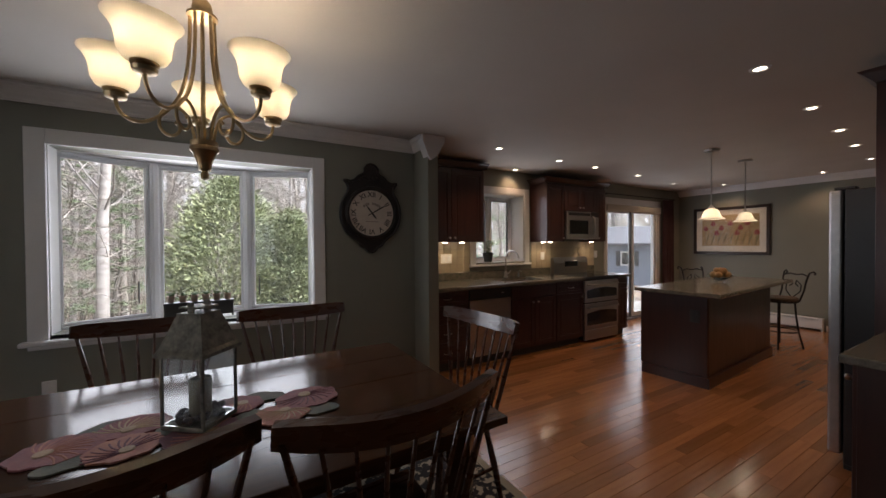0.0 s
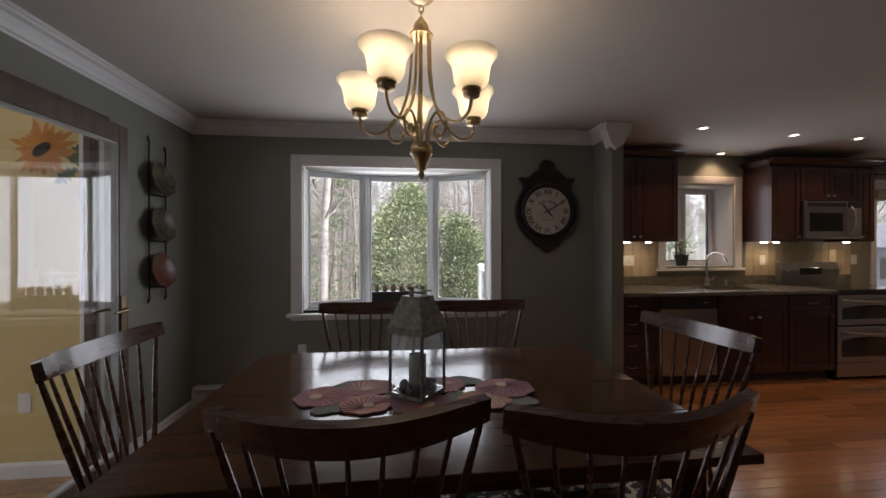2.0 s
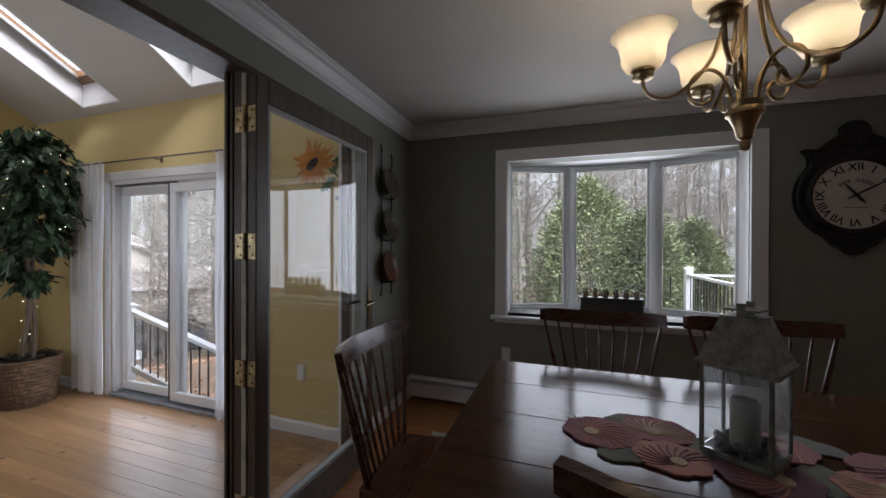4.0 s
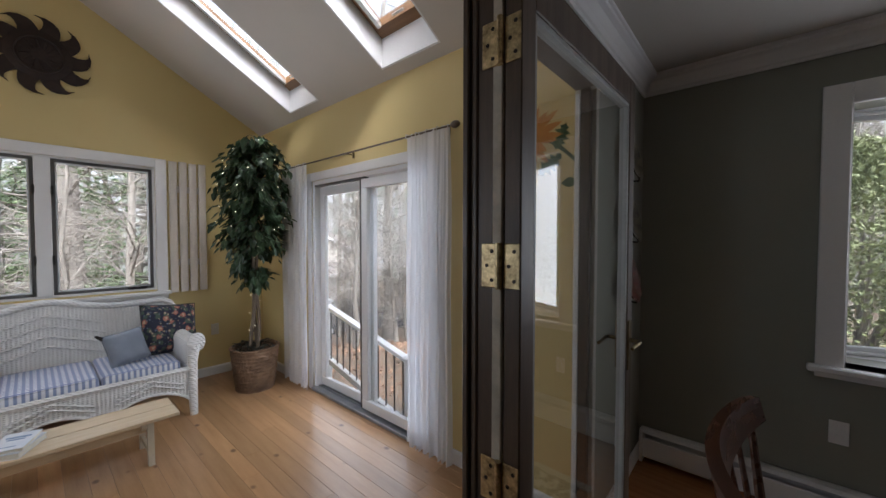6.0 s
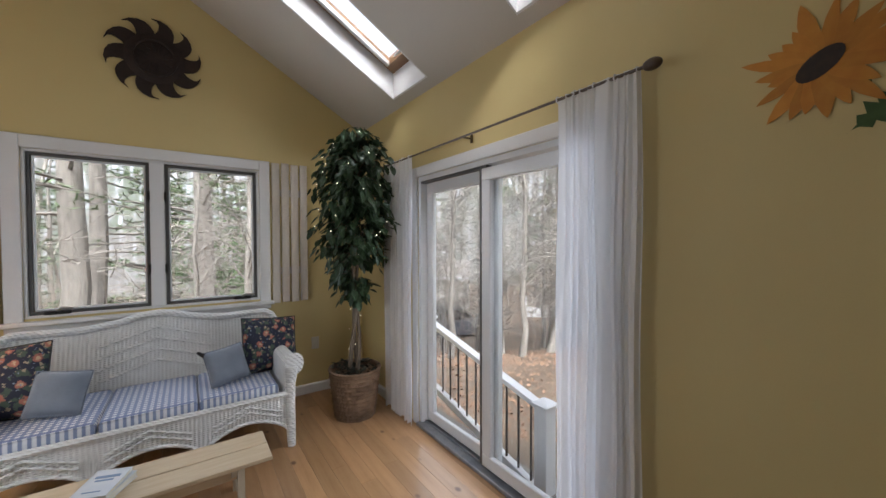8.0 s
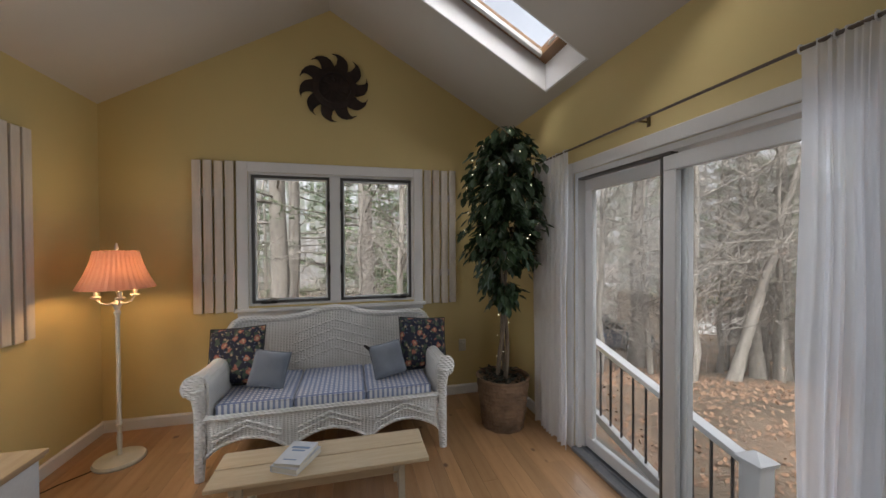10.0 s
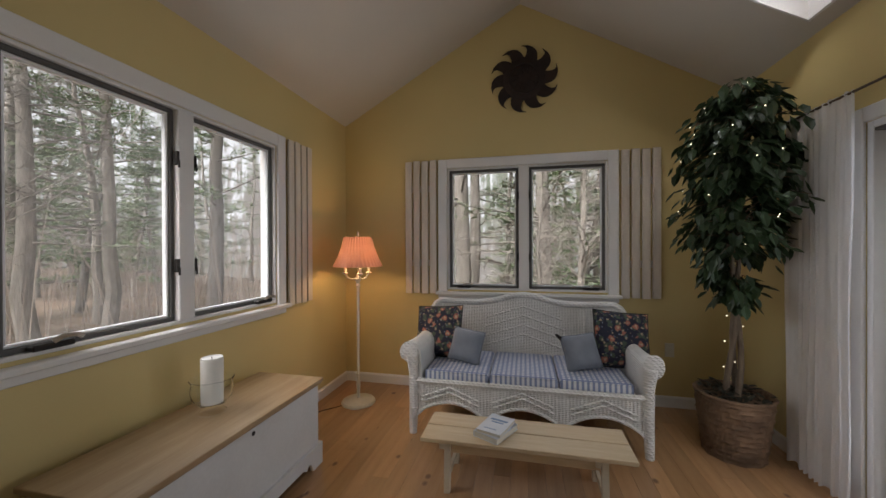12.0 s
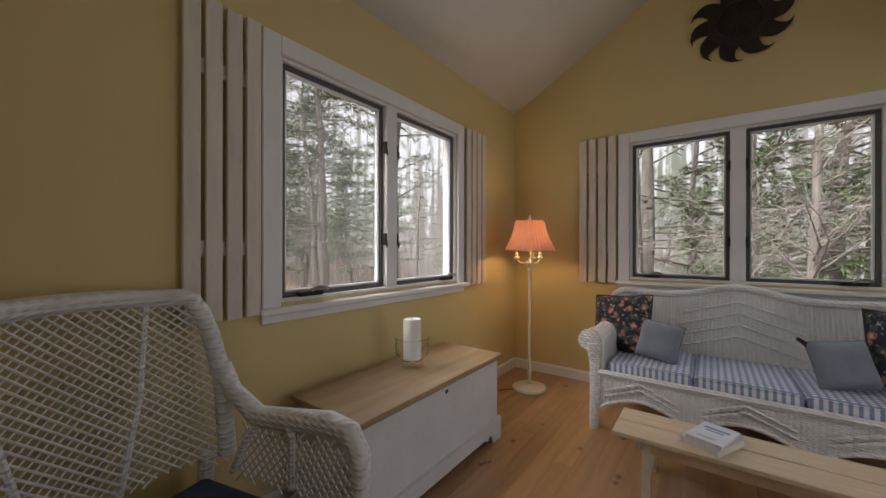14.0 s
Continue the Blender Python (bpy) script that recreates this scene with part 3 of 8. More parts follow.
def french_doors():
    """Glazed door unit in the wall between dining room and sunroom: fixed glazing and one leaf folded back over it."""
    d = thing("door_3", pose(0, 0, 0), "dark-stained glazed door folded back against its fixed light", "door", kind="structure")
    y0, y1, z1 = 0.42, 2.50, 2.06
    bm = bmesh.new()
    bx(bm, DW - 0.001, DW + 0.022, y0 - 0.07, y0, 0, z1 + 0.07, 0.003), bx(bm, DW - 0.001, DW + 0.022, y1, y1 + 0.035, 0, z1 + 0.07, 0.003)
    bx(bm, DW - 0.001, DW + 0.022, y0, y1, z1, z1 + 0.07, 0.003)
    part("casing", bm, M_cream, d, "off-white painted casing")
    bm = bmesh.new()
    bx(bm, -2.05, -1.952, y0, y0 + 0.03, 0, z1, 0.003), bx(bm, -2.02, -1.853, y0 + 0.03, y1 - 0.03, z1 - 0.001, z1 + 0.03, 0.003)
    part("jamb", bm, M_darkwood, d)
    part("far_jamb", box(-2.022, -1.998, y1 - 0.03, y1, 0, z1 - 0.001, 0.003), M_trim, d, "white painted jamb")
    part("jamb_stop", box(-1.997, -1.955, y1 - 0.032, y1, 0, z1 - 0.001, 0.003), M_darkwood, d)
    bm = bmesh.new()
    bx(bm, -1.95, -1.852, 1.597, 1.655, 0, z1, 0.003)
    bx(bm, -1.956, -1.938, 1.586, 1.6, 0, z1, 0.003), bx(bm, -1.93, -1.915, 1.591, 1.6, 0, z1, 0.003)
    part("mullion_post", bm, M_darkwood, d)
    part("worn_edge", box(-1.872, -1.8465, 1.594, 1.64, 0.01, z1 - 0.01, 0.002), M_paintedge, d, "cream paint worn along the door edge")
    # the leaf, hinged at y = 1.6 and folded back, standing a little off the wall
    leaf = part("door_leaf", bmesh.new(), M_darkwood, d)
    hin = Matrix.Translation((-1.820, 1.598, 0)) @ Matrix.Rotation(radians(-0.9), 4, "Z")
    bm = bmesh.new()
    W, H = 0.905, 2.04
    for a, b, c, e in ((0, 0.064, 0.012, H), (W - 0.064, W, 0.012, H), (0.064, W - 0.064, H - 0.1, H), (0.064, W - 0.064, 0.012, 0.2)):
        bx(bm, -0.022, 0.022, a, b, c, e, 0.003)
    bmesh.ops.transform(bm, matrix=hin, verts=bm.verts)
    bm.to_mesh(leaf.data)
    bm.free()
    bm = bmesh.new()
    for a, b, c, e in ((0.064, 0.079, 0.2, H - 0.1), (W - 0.079, W - 0.064, 0.2, H - 0.1), (0.079, W - 0.079, H - 0.115, H - 0.1), (0.079, W - 0.079, 0.2, 0.215)):
        bx(bm, -0.018, 0.018, a, b, c, e, 0.002)
    bmesh.ops.transform(bm, matrix=hin, verts=bm.verts)
    part("glazing_bead", bm, M_bead, leaf, "grey glazing bead")
    bm = box(-0.003, 0.003, 0.074, W - 0.074, 0.21, H - 0.11)
    bmesh.ops.transform(bm, matrix=hin, verts=bm.verts)
    pane("pane", bm, leaf, M_doorglass)
    for s in (-1, 1):
        bm = bmesh.new()
        bx(bm, s * 0.022, s * 0.028, W - 0.062, W - 0.025, 0.88, 1.08, 0.002)
        tube(bm, [(s * 0.028, W - 0.043, 1.0), (s * 0.06, W - 0.043, 1.0), (s * 0.066, W - 0.06, 1.0), (s * 0.064, W - 0.15, 0.995)], [0.009, 0.008, 0.009, 0.007], 8)
        bmesh.ops.transform(bm, matrix=hin, verts=bm.verts)
        part("door_handle", bm, M_oldbrass, leaf, "tarnished brass lever handle")
    for z in (0.28, 0.83, 1.345, 1.86):
        bm = bmesh.new()
        bx(bm, -1.900, -1.857, 1.590, 1.5935, z - 0.052, z + 0.052, 0.0015)
        bx(bm, -1.841, -1.799, 1.5935, 1.597, z - 0.052, z + 0.052, 0.0015)
        tube(bm, [(-1.849, 1.588, z - 0.054), (-1.849, 1.588, z + 0.054)], 0.0085, 10)
        hg = part("hinge", bm, M_brass, d, "worn brass butt hinge")
        bm = bmesh.new()
        for xx, yy in ((-1.878, 1.590), (-1.820, 1.5935)):
            for dz in (-0.034, 0, 0.034):
                q = 0.008 if dz else -0.006
                poly(bm, [(xx + q + 0.0048 * math.cos(k * 0.6283), yy - 0.0012, z + dz + 0.0048 * math.sin(k * 0.6283)) for k in range(10)], (0, 0.0012, 0))
        part("screws", bm, M_iron, hg)


M_cream = mat("aged_cream_paint", (0.50, 0.46, 0.40), (0.44, 0.40, 0.34), 0.5, scale=5, fine=60, relief=0.08, dist=0.002)
M_bead = mat("grey_glazing_bead", (0.36, 0.36, 0.34), (0.28, 0.28, 0.26), 0.5, relief=0.05)
M_oldbrass = mat("tarnished_brass", (0.20, 0.15, 0.08), (0.12, 0.09, 0.05), 0.4, 1.0, scale=20, relief=0.1, dist=0.001)
french_doors()
setting("trim_threshold", box(-2.06, -1.86, 0.45, 2.47, -0.001, 0.012, 0.004), M_darkwood, "dark wooden door threshold", "trim")


def baseboard_heater(m, L, label):
    h = thing("baseboard_heater", m, label, "heater")
    part("back_plate", box(0, L, -0.012, 0, 0.02, 0.2, 0.002), M_trim, h)
    part("front_cover", box(0.02, L - 0.02, -0.07, -0.06, 0.035, 0.155, 0.004), M_trim, h)
    part("top_cover", poly(bmesh.new(), [(0.02, 0, 0.2), (0.02, -0.055, 0.2), (0.02, -0.07, 0.185), (0.02, -0.064, 0.18), (0.02, 0, 0.194)], (L - 0.04, 0, 0)), M_trim, h)
    part("fin_tube", tube(bmesh.new(), [(0.03, -0.035, 0.11), (L - 0.03, -0.035, 0.11)], 0.02, 8), M_gasket, h, "dark heating element")
    for a in (0, L - 0.02):
        part("end_cap", box(a, a + 0.02, -0.072, 0, 0.0, 0.202, 0.004), M_trim, h)


baseboard_heater(pose(-1.94, DN - 0.001, 0), 1.5, "white metal baseboard heater along the green dining wall")
baseboard_heater(pose(KE - 0.015, 3.2, 0, 0, 0, -90), 1.2, "white metal baseboard heater along the green kitchen wall")
M_plate = mat("ivory_plastic", (0.62, 0.58, 0.48), None, 0.4, relief=0)


def outlet(m, material, label):
    o = thing("wall_outlet", m, label, "outlet")
    part("cover_plate", box(-0.035, 0.035, -0.007, 0, -0.057, 0.057, 0.003), material, o)
    for z in (-0.022, 0.022):
        part("socket", bx(box(-0.016, 0.016, -0.009, -0.006, z - 0.013, z + 0.013, 0.003), -0.008, -0.005, -0.010, -0.0085, z - 0.005, z + 0.005), material, o)


outlet(pose(-1.08, DN, 0.46), M_trim, "white duplex outlet on the green wall below the bay window")
outlet(pose(SW, 2.12, 0.47, 0, 0, 90), M_plate, "ivory duplex outlet on the yellow wall")
outlet(pose(-2.42, SN, 0.44), M_trim, "white duplex outlet on the yellow wall below the painted sunflower")

# ---- dining room ----
M_cherry = mat("cherry_table_wood", (0.090, 0.042, 0.022), (0.052, 0.024, 0.013), 0.15, scale=2.5, fine=30, relief=0.05, stretch=(0.5, 8, 8), coat=0.0, dist=0.001)
nodes_of(M_cherry)[1].inputs["Specular IOR Level"].default_value = 0.38
M_chair = mat("dark_cherry_chair_wood", (0.085, 0.030, 0.015), (0.05, 0.018, 0.009), 0.28, scale=5, fine=40, relief=0.06, stretch=(0.8, 6, 6), coat=0.3, dist=0.001)


def dining_table():
    t = thing("dining_table", pose(-0.07, 1.77, 0), "long dark cherry dining table with polished plank top", "table")
    for i in range(4):
        a = -0.59 + i * 0.295
        part("top_board", box(-0.91, 0.91, a + 0.0004, a + 0.2946, 0.722, 0.75, 0.0025), M_cherry, t)
    for s in (-1, 1):
        part("apron", box(-0.76, 0.76, s * 0.48 - 0.011, s * 0.48 + 0.011, 0.63, 0.7215, 0.003), M_cherry, t)
        part("end_apron", box(s * 0.76 - 0.011, s * 0.76 + 0.011, -0.46, 0.46, 0.63, 0.7215, 0.003), M_cherry, t)
        for q in (-1, 1):
            bm = bmesh.new()
            lathe(bm, [(0.042, 0), (0.05, 0.3), (0.062, 0.6), (0.062, 0.7215)], 4, (s * 0.77, q * 0.48, 0))
            part("leg", bm, M_cherry, t)


def dining_chair():
    c = thing("dining_chair", pose(0, 0, 0), "dark cherry spindle-back dining chair drawn up to the table", "chair", "chairs round the dining table")

    def seat(u, v):
        x, y = (u - 0.5), (v - 0.5)
        w = 0.47 - 0.05 * (0.5 - y)
        return (x * w, y * 0.43 + 0.02, 0.45 - 0.018 * math.exp(-((x * 3) ** 2 + (y * 3 + 0.4) ** 2)))
    part("seat", sheet(seat, 12, 10, 0.035), M_chair, c, smooth=True)
    for sx in (-1, 1):
        for sy in (-1, 1):
            part("leg", tube(bmesh.new(), [(sx * 0.165, sy * 0.14 + 0.01, 0.425), (sx * 0.195, sy * 0.18 + 0.01, 0.2), (sx * 0.22, sy * 0.21 + 0.01, 0)], [0.014, 0.019, 0.012], 8), M_chair, c, smooth=True)
        part("stretcher", rod((sx * 0.197, 0.19, 0.19), (sx * 0.197, -0.17, 0.19), 0.009), M_chair, c)
    part("cross_stretcher", rod((-0.195, 0.01, 0.19), (0.195, 0.01, 0.19), 0.009), M_chair, c)

    def crest(s, z):
        return Vector((0.332 * s, -0.215 - 0.092 * (1 - s * s) - (z - 0.93) * 0.25, z))

    def rail(u, v):
        s = u * 2 - 1
        lo, hi = 0.888 + 0.030 * s * s, 0.968 + 0.020 * s * s - 0.010 * abs(s) ** 8
        return crest(s, lo + (hi - lo) * v)
    part("crest_rail", sheet(rail, 24, 4, 0.026), M_chair, c, smooth=True)
    n = 9
    for i in range(n):
        s = -0.93 + 1.86 * i / (n - 1)
        r = 0.0075 if 0 < i < n - 1 else 0.011
        base = Vector((0.205 * s, -0.165 - 0.02 * (1 - s * s), 0.44))
        top = crest(s, 0.910 + 0.028 * s * s) + Vector((0, 0.004, 0))
        mid = base.lerp(top, 0.45)
        part("spindle" if 0 < i < n - 1 else "back_post", tube(bmesh.new(), [base, mid, top], [r, r * 1.15, r * 0.75], 7), M_chair, c, smooth=True)
    return c


dining_table()
first = dining_chair()
first.matrix_basis = pose(-0.31, 1.33, 0)
for x, y, a in ((0.36, 1.28, 2), (-0.43, 2.47, 180), (0.31, 2.48, 180), (0.98, 1.86, 94), (-1.16, 1.85, -86)):
    copy_thing(first, pose(x, y, 0, 0, 0, a))

M_galv = mat("weathered_galvanised_tin", (0.27, 0.26, 0.21), (0.10, 0.095, 0.075), 0.6, 0.3, scale=34, fine=90, relief=0.25, dist=0.002)
M_candle = mat("olive_candle_wax", (0.20, 0.19, 0.12), (0.16, 0.15, 0.09), 0.5, scale=8, relief=0.05)
M_pebble = mat("dark_pebbles", (0.07, 0.05, 0.04), (0.03, 0.022, 0.02), 0.5, scale=30, relief=0.2, vary=0.3)


def lantern():
    l = thing("lantern", pose(-0.14, 1.70, 0.762, 0, 0, 52), "weathered tin candle lantern on the table runner", "lantern")
    h = 0.082
    part("base", box(-h, h, -h, h, 0, 0.016, 0.003), M_galv, l)
    for sx in (-1, 1):
        for sy in (-1, 1):
            part("corner_post", box(sx * h - sx * 0.01, sx * h, sy * h - sy * 0.01, sy * h, 0.016, 0.25, 0.001), M_galv, l)
    for a in range(4):
        bm = box(-h + 0.011, h - 0.011, h - 0.006, h - 0.003, 0.017, 0.249)
        bmesh.ops.transform(bm, matrix=Matrix.Rotation(a * math.pi / 2, 4, "Z"), verts=bm.verts)
        pane("pane", bm, l)
    bm = bmesh.new()
    lathe(bm, [(0.132, 0.25), (0.132, 0.262), (0.118, 0.275), (0.066, 0.385), (0.066, 0.392)], 4)
    bmesh.ops.transform(bm, matrix=Matrix.Rotation(math.pi / 4, 4, "Z"), verts=bm.verts)
    part("roof", bm, M_galv, l)
    part("cap_plate", box(-0.042, 0.042, -0.042, 0.042, 0.408, 0.414, 0.001), M_galv, l)
    for s in (-1, 1):
        part("cap_bracket", box(s * 0.036 - 0.004, s * 0.036 + 0.004, -0.01, 0.01, 0.392, 0.43, 0.001), M_galv, l)
    part("handle", tube(bmesh.new(), [(0.045, 0, 0.42), (0.07, 0.02, 0.41), (0.085, 0.02, 0.36), (0.078, 0.0, 0.32)], 0.007, 6), M_galv, l)
    bm = bmesh.new()
    lathe(bm, [(0.034, 0.017), (0.035, 0.15), (0.031, 0.156), (0.028, 0.146), (0.002, 0.142)], 18)
    part("candle", bm, M_candle, l, "olive pillar candle", smooth=True)
    part("wick", rod((0, 0, 0.142), (0.003, 0, 0.158), 0.0015, 5), M_iron, l)
    bm = bmesh.new()
    rnd = random.Random(4)
    for i in range(70):
        a, r = rnd.uniform(0, 6.28), rnd.uniform(0.046, 0.068)
        s = rnd.uniform(0.007, 0.013)
        bmesh.ops.create_icosphere(bm, subdivisions=1, radius=s, matrix=Matrix.Translation((r * math.cos(a), r * math.sin(a), 0.018 + rnd.uniform(0.004, 0.025))))
    part("pebbles", bm, M_pebble, l, "dark potpourri", kind="stuff")


lantern()
M_petal = [mat("runner_wool_" + n, a, b, 0.95, scale=30, fine=160, relief=0.5, sheen=0.3, dist=0.003) for n, a, b in (
    ("rose", (0.28, 0.075, 0.07), (0.17, 0.04, 0.05)), ("plum", (0.14, 0.03, 0.045), (0.10, 0.02, 0.04)), ("coral", (0.42, 0.17, 0.10), (0.30, 0.10, 0.08)),
    ("leaf", (0.10, 0.10, 0.06), (0.06, 0.065, 0.04)), ("cream", (0.46, 0.33, 0.20), (0.36, 0.24, 0.15)))]


def runner():
    t = thing("table_runner", pose(-0.12, 1.705, 0.751), "hooked wool runner of pink flowers and green leaves", "table runner")
    rnd = random.Random(7)

    def disc(cx, cy, r, mt, seed, squash=0.85):
        bm = bmesh.new()
        pts = []
        for k in range(40):
            a = k / 40 * 2 * math.pi
            rr = r * (1 + 0.045 * math.sin(8 * a + seed) + 0.02 * math.sin(21 * a))
            pts.append((cx + rr * math.cos(a), cy + rr * squash * math.sin(a), seed * 0.0006))
        poly(bm, pts, (0, 0, 0.006))
        f = part("flower", bm, M_petal[mt], t)
        bm = bmesh.new()
        for k in range(13):
            a = -1.5 + k / 12 * 3.0 + seed
            ex, ey = math.cos(a), math.sin(a) * squash
            px, py = -ey, ex
            c0 = Vector((cx - 0.35 * r * math.cos(seed), cy - 0.3 * r * math.sin(seed), seed * 0.0006 + 0.006))
            loop = [c0 + Vector((ex * r * 1.1 * s + px * r * 0.13 * math.sin(s * math.pi), ey * r * 1.1 * s + py * r * 0.13 * math.sin(s * math.pi), 0)) for s in (0.1, 0.35, 0.6, 0.85, 0.95)]
            tube(bm, loop, 0.0035, 5, flat=0.5)
        part("petal_outline", bm, M_petal[(4, 2, 1)[int(seed * 3) % 3]], f, "lighter hooked petal outlines")
        bm = bmesh.new()
        lathe(bm, [(r * 0.22, 0), (r * 0.2, 0.004), (0.001, 0.005)], 12, (cx - 0.3 * r * math.cos(seed), cy - 0.25 * r * math.sin(seed), seed * 0.0006 + 0.005))
        part("flower_centre", bm, M_petal[4], f)

    def leaf(cx, cy, a, L):
        pts = []
        for k in range(20):
            s = k / 20 * 2 * math.pi
            u, v = math.cos(s) * L, math.sin(s) * L * 0.55 * (1 + 0.12 * math.sin(5 * s))
            pts.append((cx + u * math.cos(a) - v * math.sin(a), cy + u * math.sin(a) + v * math.cos(a), 0.0))
        part("leaf", poly(bmesh.new(), pts, (0, 0, 0.005)), M_petal[3], t)
    for i, (x, y, r, mt) in enumerate(((-0.39, 0.015, 0.115, 0), (-0.22, 0.085, 0.105, 0), (-0.215, -0.075, 0.1, 2), (-0.01, -0.095, 0.115, 1), (0.08, 0.085, 0.105, 0), (0.235, -0.085, 0.1, 2), (0.345, 0.02, 0.12, 0))):
        disc(x, y, r, mt, 0.4 + i * 0.75)
    for x, y, a, L in ((-0.34, -0.1, 0.2, 0.075), (-0.3, 0.13, 0.4, 0.08), (0.12, -0.06, 1.2, 0.085), (0.2, 0.13, 2.6, 0.08), (0.36, -0.1, 2.9, 0.085), (-0.1, 0.02, 1.0, 0.08)):
        leaf(x, y, a, L)


runner()
M_abrass = mat("antique_brass", (0.56, 0.43, 0.25), (0.40, 0.30, 0.165), 0.32, 1.0, scale=12, fine=90, relief=0.05, dist=0.001)


def frosted(name, tint, through_light=0.65):
    m = bpy.data.materials.new(name)
    nt, p = nodes_of(m)
    p.inputs["Base Color"].default_value = (*tint, 1)
    p.inputs["Roughness"].default_value = 0.45
    tr = nt.nodes.new("ShaderNodeBsdfTranslucent")
    n = tex_noise(nt, 14, 3)
    nt.links.new(ramp_mix(nt, ramp(nt, n, 0.3, 0.8), tint, tuple(c * 0.86 for c in tint)), tr.inputs[0])
    mx = nt.nodes.new("ShaderNodeMixShader")
    mx.inputs[0].default_value = through_light
    nt.links.new(p.outputs[0], mx.inputs[1]), nt.links.new(tr.outputs[0], mx.inputs[2])
    nt.links.new(mx.outputs[0], nt.nodes["Material Output"].inputs[0])
    return m


M_frost = frosted("frosted_alabaster_glass", (0.86, 0.83, 0.75), 0.48)
M_bulb = glow_mat("lamp_bulb", (1.0, 0.86, 0.66), 4.0)


def chandelier():
    cx, cy = -0.12, 1.765
    c = thing("chandelier", pose(cx, cy, 0), "antique brass five-arm chandelier with lit alabaster shades", "chandelier")
    bm = bmesh.new()
    lathe(bm, [(0.004, 1.633), (0.013, 1.638), (0.014, 1.655), (0.009, 1.665), (0.02, 1.672), (0.026, 1.70), (0.040, 1.735), (0.047, 1.74), (0.047, 1.752), (0.043, 1.757), (0.045, 1.762), (0.045, 1.775), (0.03, 1.778)], 20)
    part("bottom_cup", bm, M_abrass, c, smooth=True)
    bm = bmesh.new()
    lathe(bm, [(0.05, 2.232), (0.05, 2.24), (0.028, 2.248), (0.034, 2.264), (0.03, 2.285), (0.016, 2.30), (0.008, 2.315)], 20)
    part("top_cup", bm, M_abrass, c, smooth=True)
    part("centre_rod", rod((0, 0, 1.77), (0, 0, 2.245), 0.006), M_abrass, c)
    for k in range(2):
        bm = bmesh.new()
        z = 2.325 + 0.024 * k
        loop = [(0.010 * math.cos(a) * (k % 2), 0.010 * math.cos(a) * (1 - k % 2), z + 0.018 * math.sin(a)) for a in [i / 10 * 2 * math.pi for i in range(10)]]
        tube(bm, loop, 0.0028, 6, closed=True)
        part("chain_link", bm, M_abrass, c)
    bm = bmesh.new()
    lathe(bm, [(0.012, CEIL - 0.03), (0.05, CEIL - 0.018), (0.062, CEIL - 0.001)], 20)
    part("canopy", bm, M_abrass, c, smooth=True)
    for th in (-30, 42, 114, 186, 258):
        a = radians(th)
        e = Vector((math.sin(a), -math.cos(a), 0))

        def P(r, z):
            return e * r + Vector((0, 0, z))
        pts = [P(0.04, 2.235), P(0.042, 2.15), P(0.047, 2.07), P(0.06, 1.99), P(0.083, 1.925), P(0.115, 1.88), P(0.15, 1.85), P(0.19, 1.832), P(0.228, 1.838), P(0.255, 1.86), P(0.265, 1.888), P(0.266, 1.905)]
        part("arm", tube(bmesh.new(), bend(pts), 0.0062, 8), M_abrass, c, smooth=True)
        spts = [P(0.03, 1.775), P(0.04, 1.83), P(0.06, 1.875), P(0.09, 1.895), P(0.12, 1.885), P(0.138, 1.855), P(0.138, 1.82), P(0.12, 1.795), P(0.095, 1.792), P(0.078, 1.81), P(0.08, 1.832), P(0.092, 1.838)]
        part("scroll", tube(bmesh.new(), bend(spts), [0.0055] * 50 + [0.006, 0.007, 0.008, 0.008, 0.008, 0.006], 8), M_abrass, c, smooth=True)
        bm = bmesh.new()
        o = P(0.266, 0)
        lathe(bm, [(0.012, 1.902), (0.03, 1.908), (0.033, 1.919), (0.029, 1.924), (0.036, 1.929), (0.037, 1.942), (0.03, 1.948)], 18, o)
        part("shade_cup", bm, M_abrass, c, smooth=True)
        bm = bmesh.new()
        lathe(bm, [(0.0338, 1.934), (0.0545, 1.945), (0.0658, 1.967), (0.0686, 1.996), (0.0743, 2.023), (0.0874, 2.047), (0.0996, 2.060), (0.0968, 2.061), (0.0837, 2.049), (0.0705, 2.025), (0.0649, 1.997), (0.0620, 1.969), (0.0517, 1.948), (0.0320, 1.937)], 24, o, cap=False)
        sh = part("shade", bm, M_frost, c, "frosted alabaster glass shade", smooth=True)
        bm = bmesh.new()
        bmesh.ops.create_uvsphere(bm, u_segments=12, v_segments=8, radius=0.024, matrix=Matrix.Translation(o + Vector((0, 0, 1.985))))
        bmesh.ops.create_cone(bm, segments=10, radius1=0.014, radius2=0.012, depth=0.03, matrix=Matrix.Translation(o + Vector((0, 0, 1.955))))
        part("bulb", bm, M_bulb, sh, smooth=True)
        point_light("chandelier_lamp", (cx + o.x, cy + o.y, 2.02), 1.7, WARM, 0.03)


chandelier()
M_clock = mat("black_carved_wood", (0.014, 0.011, 0.010), (0.024, 0.018, 0.015), 0.45, scale=14, fine=80, relief=0.2, dist=0.003)
M_face = mat("aged_clock_paper", (0.64, 0.58, 0.50), (0.54, 0.48, 0.41), 0.6, scale=6, fine=40, relief=0)
M_ink = mat("black_ink", (0.02, 0.018, 0.018), None, 0.6, relief=0)


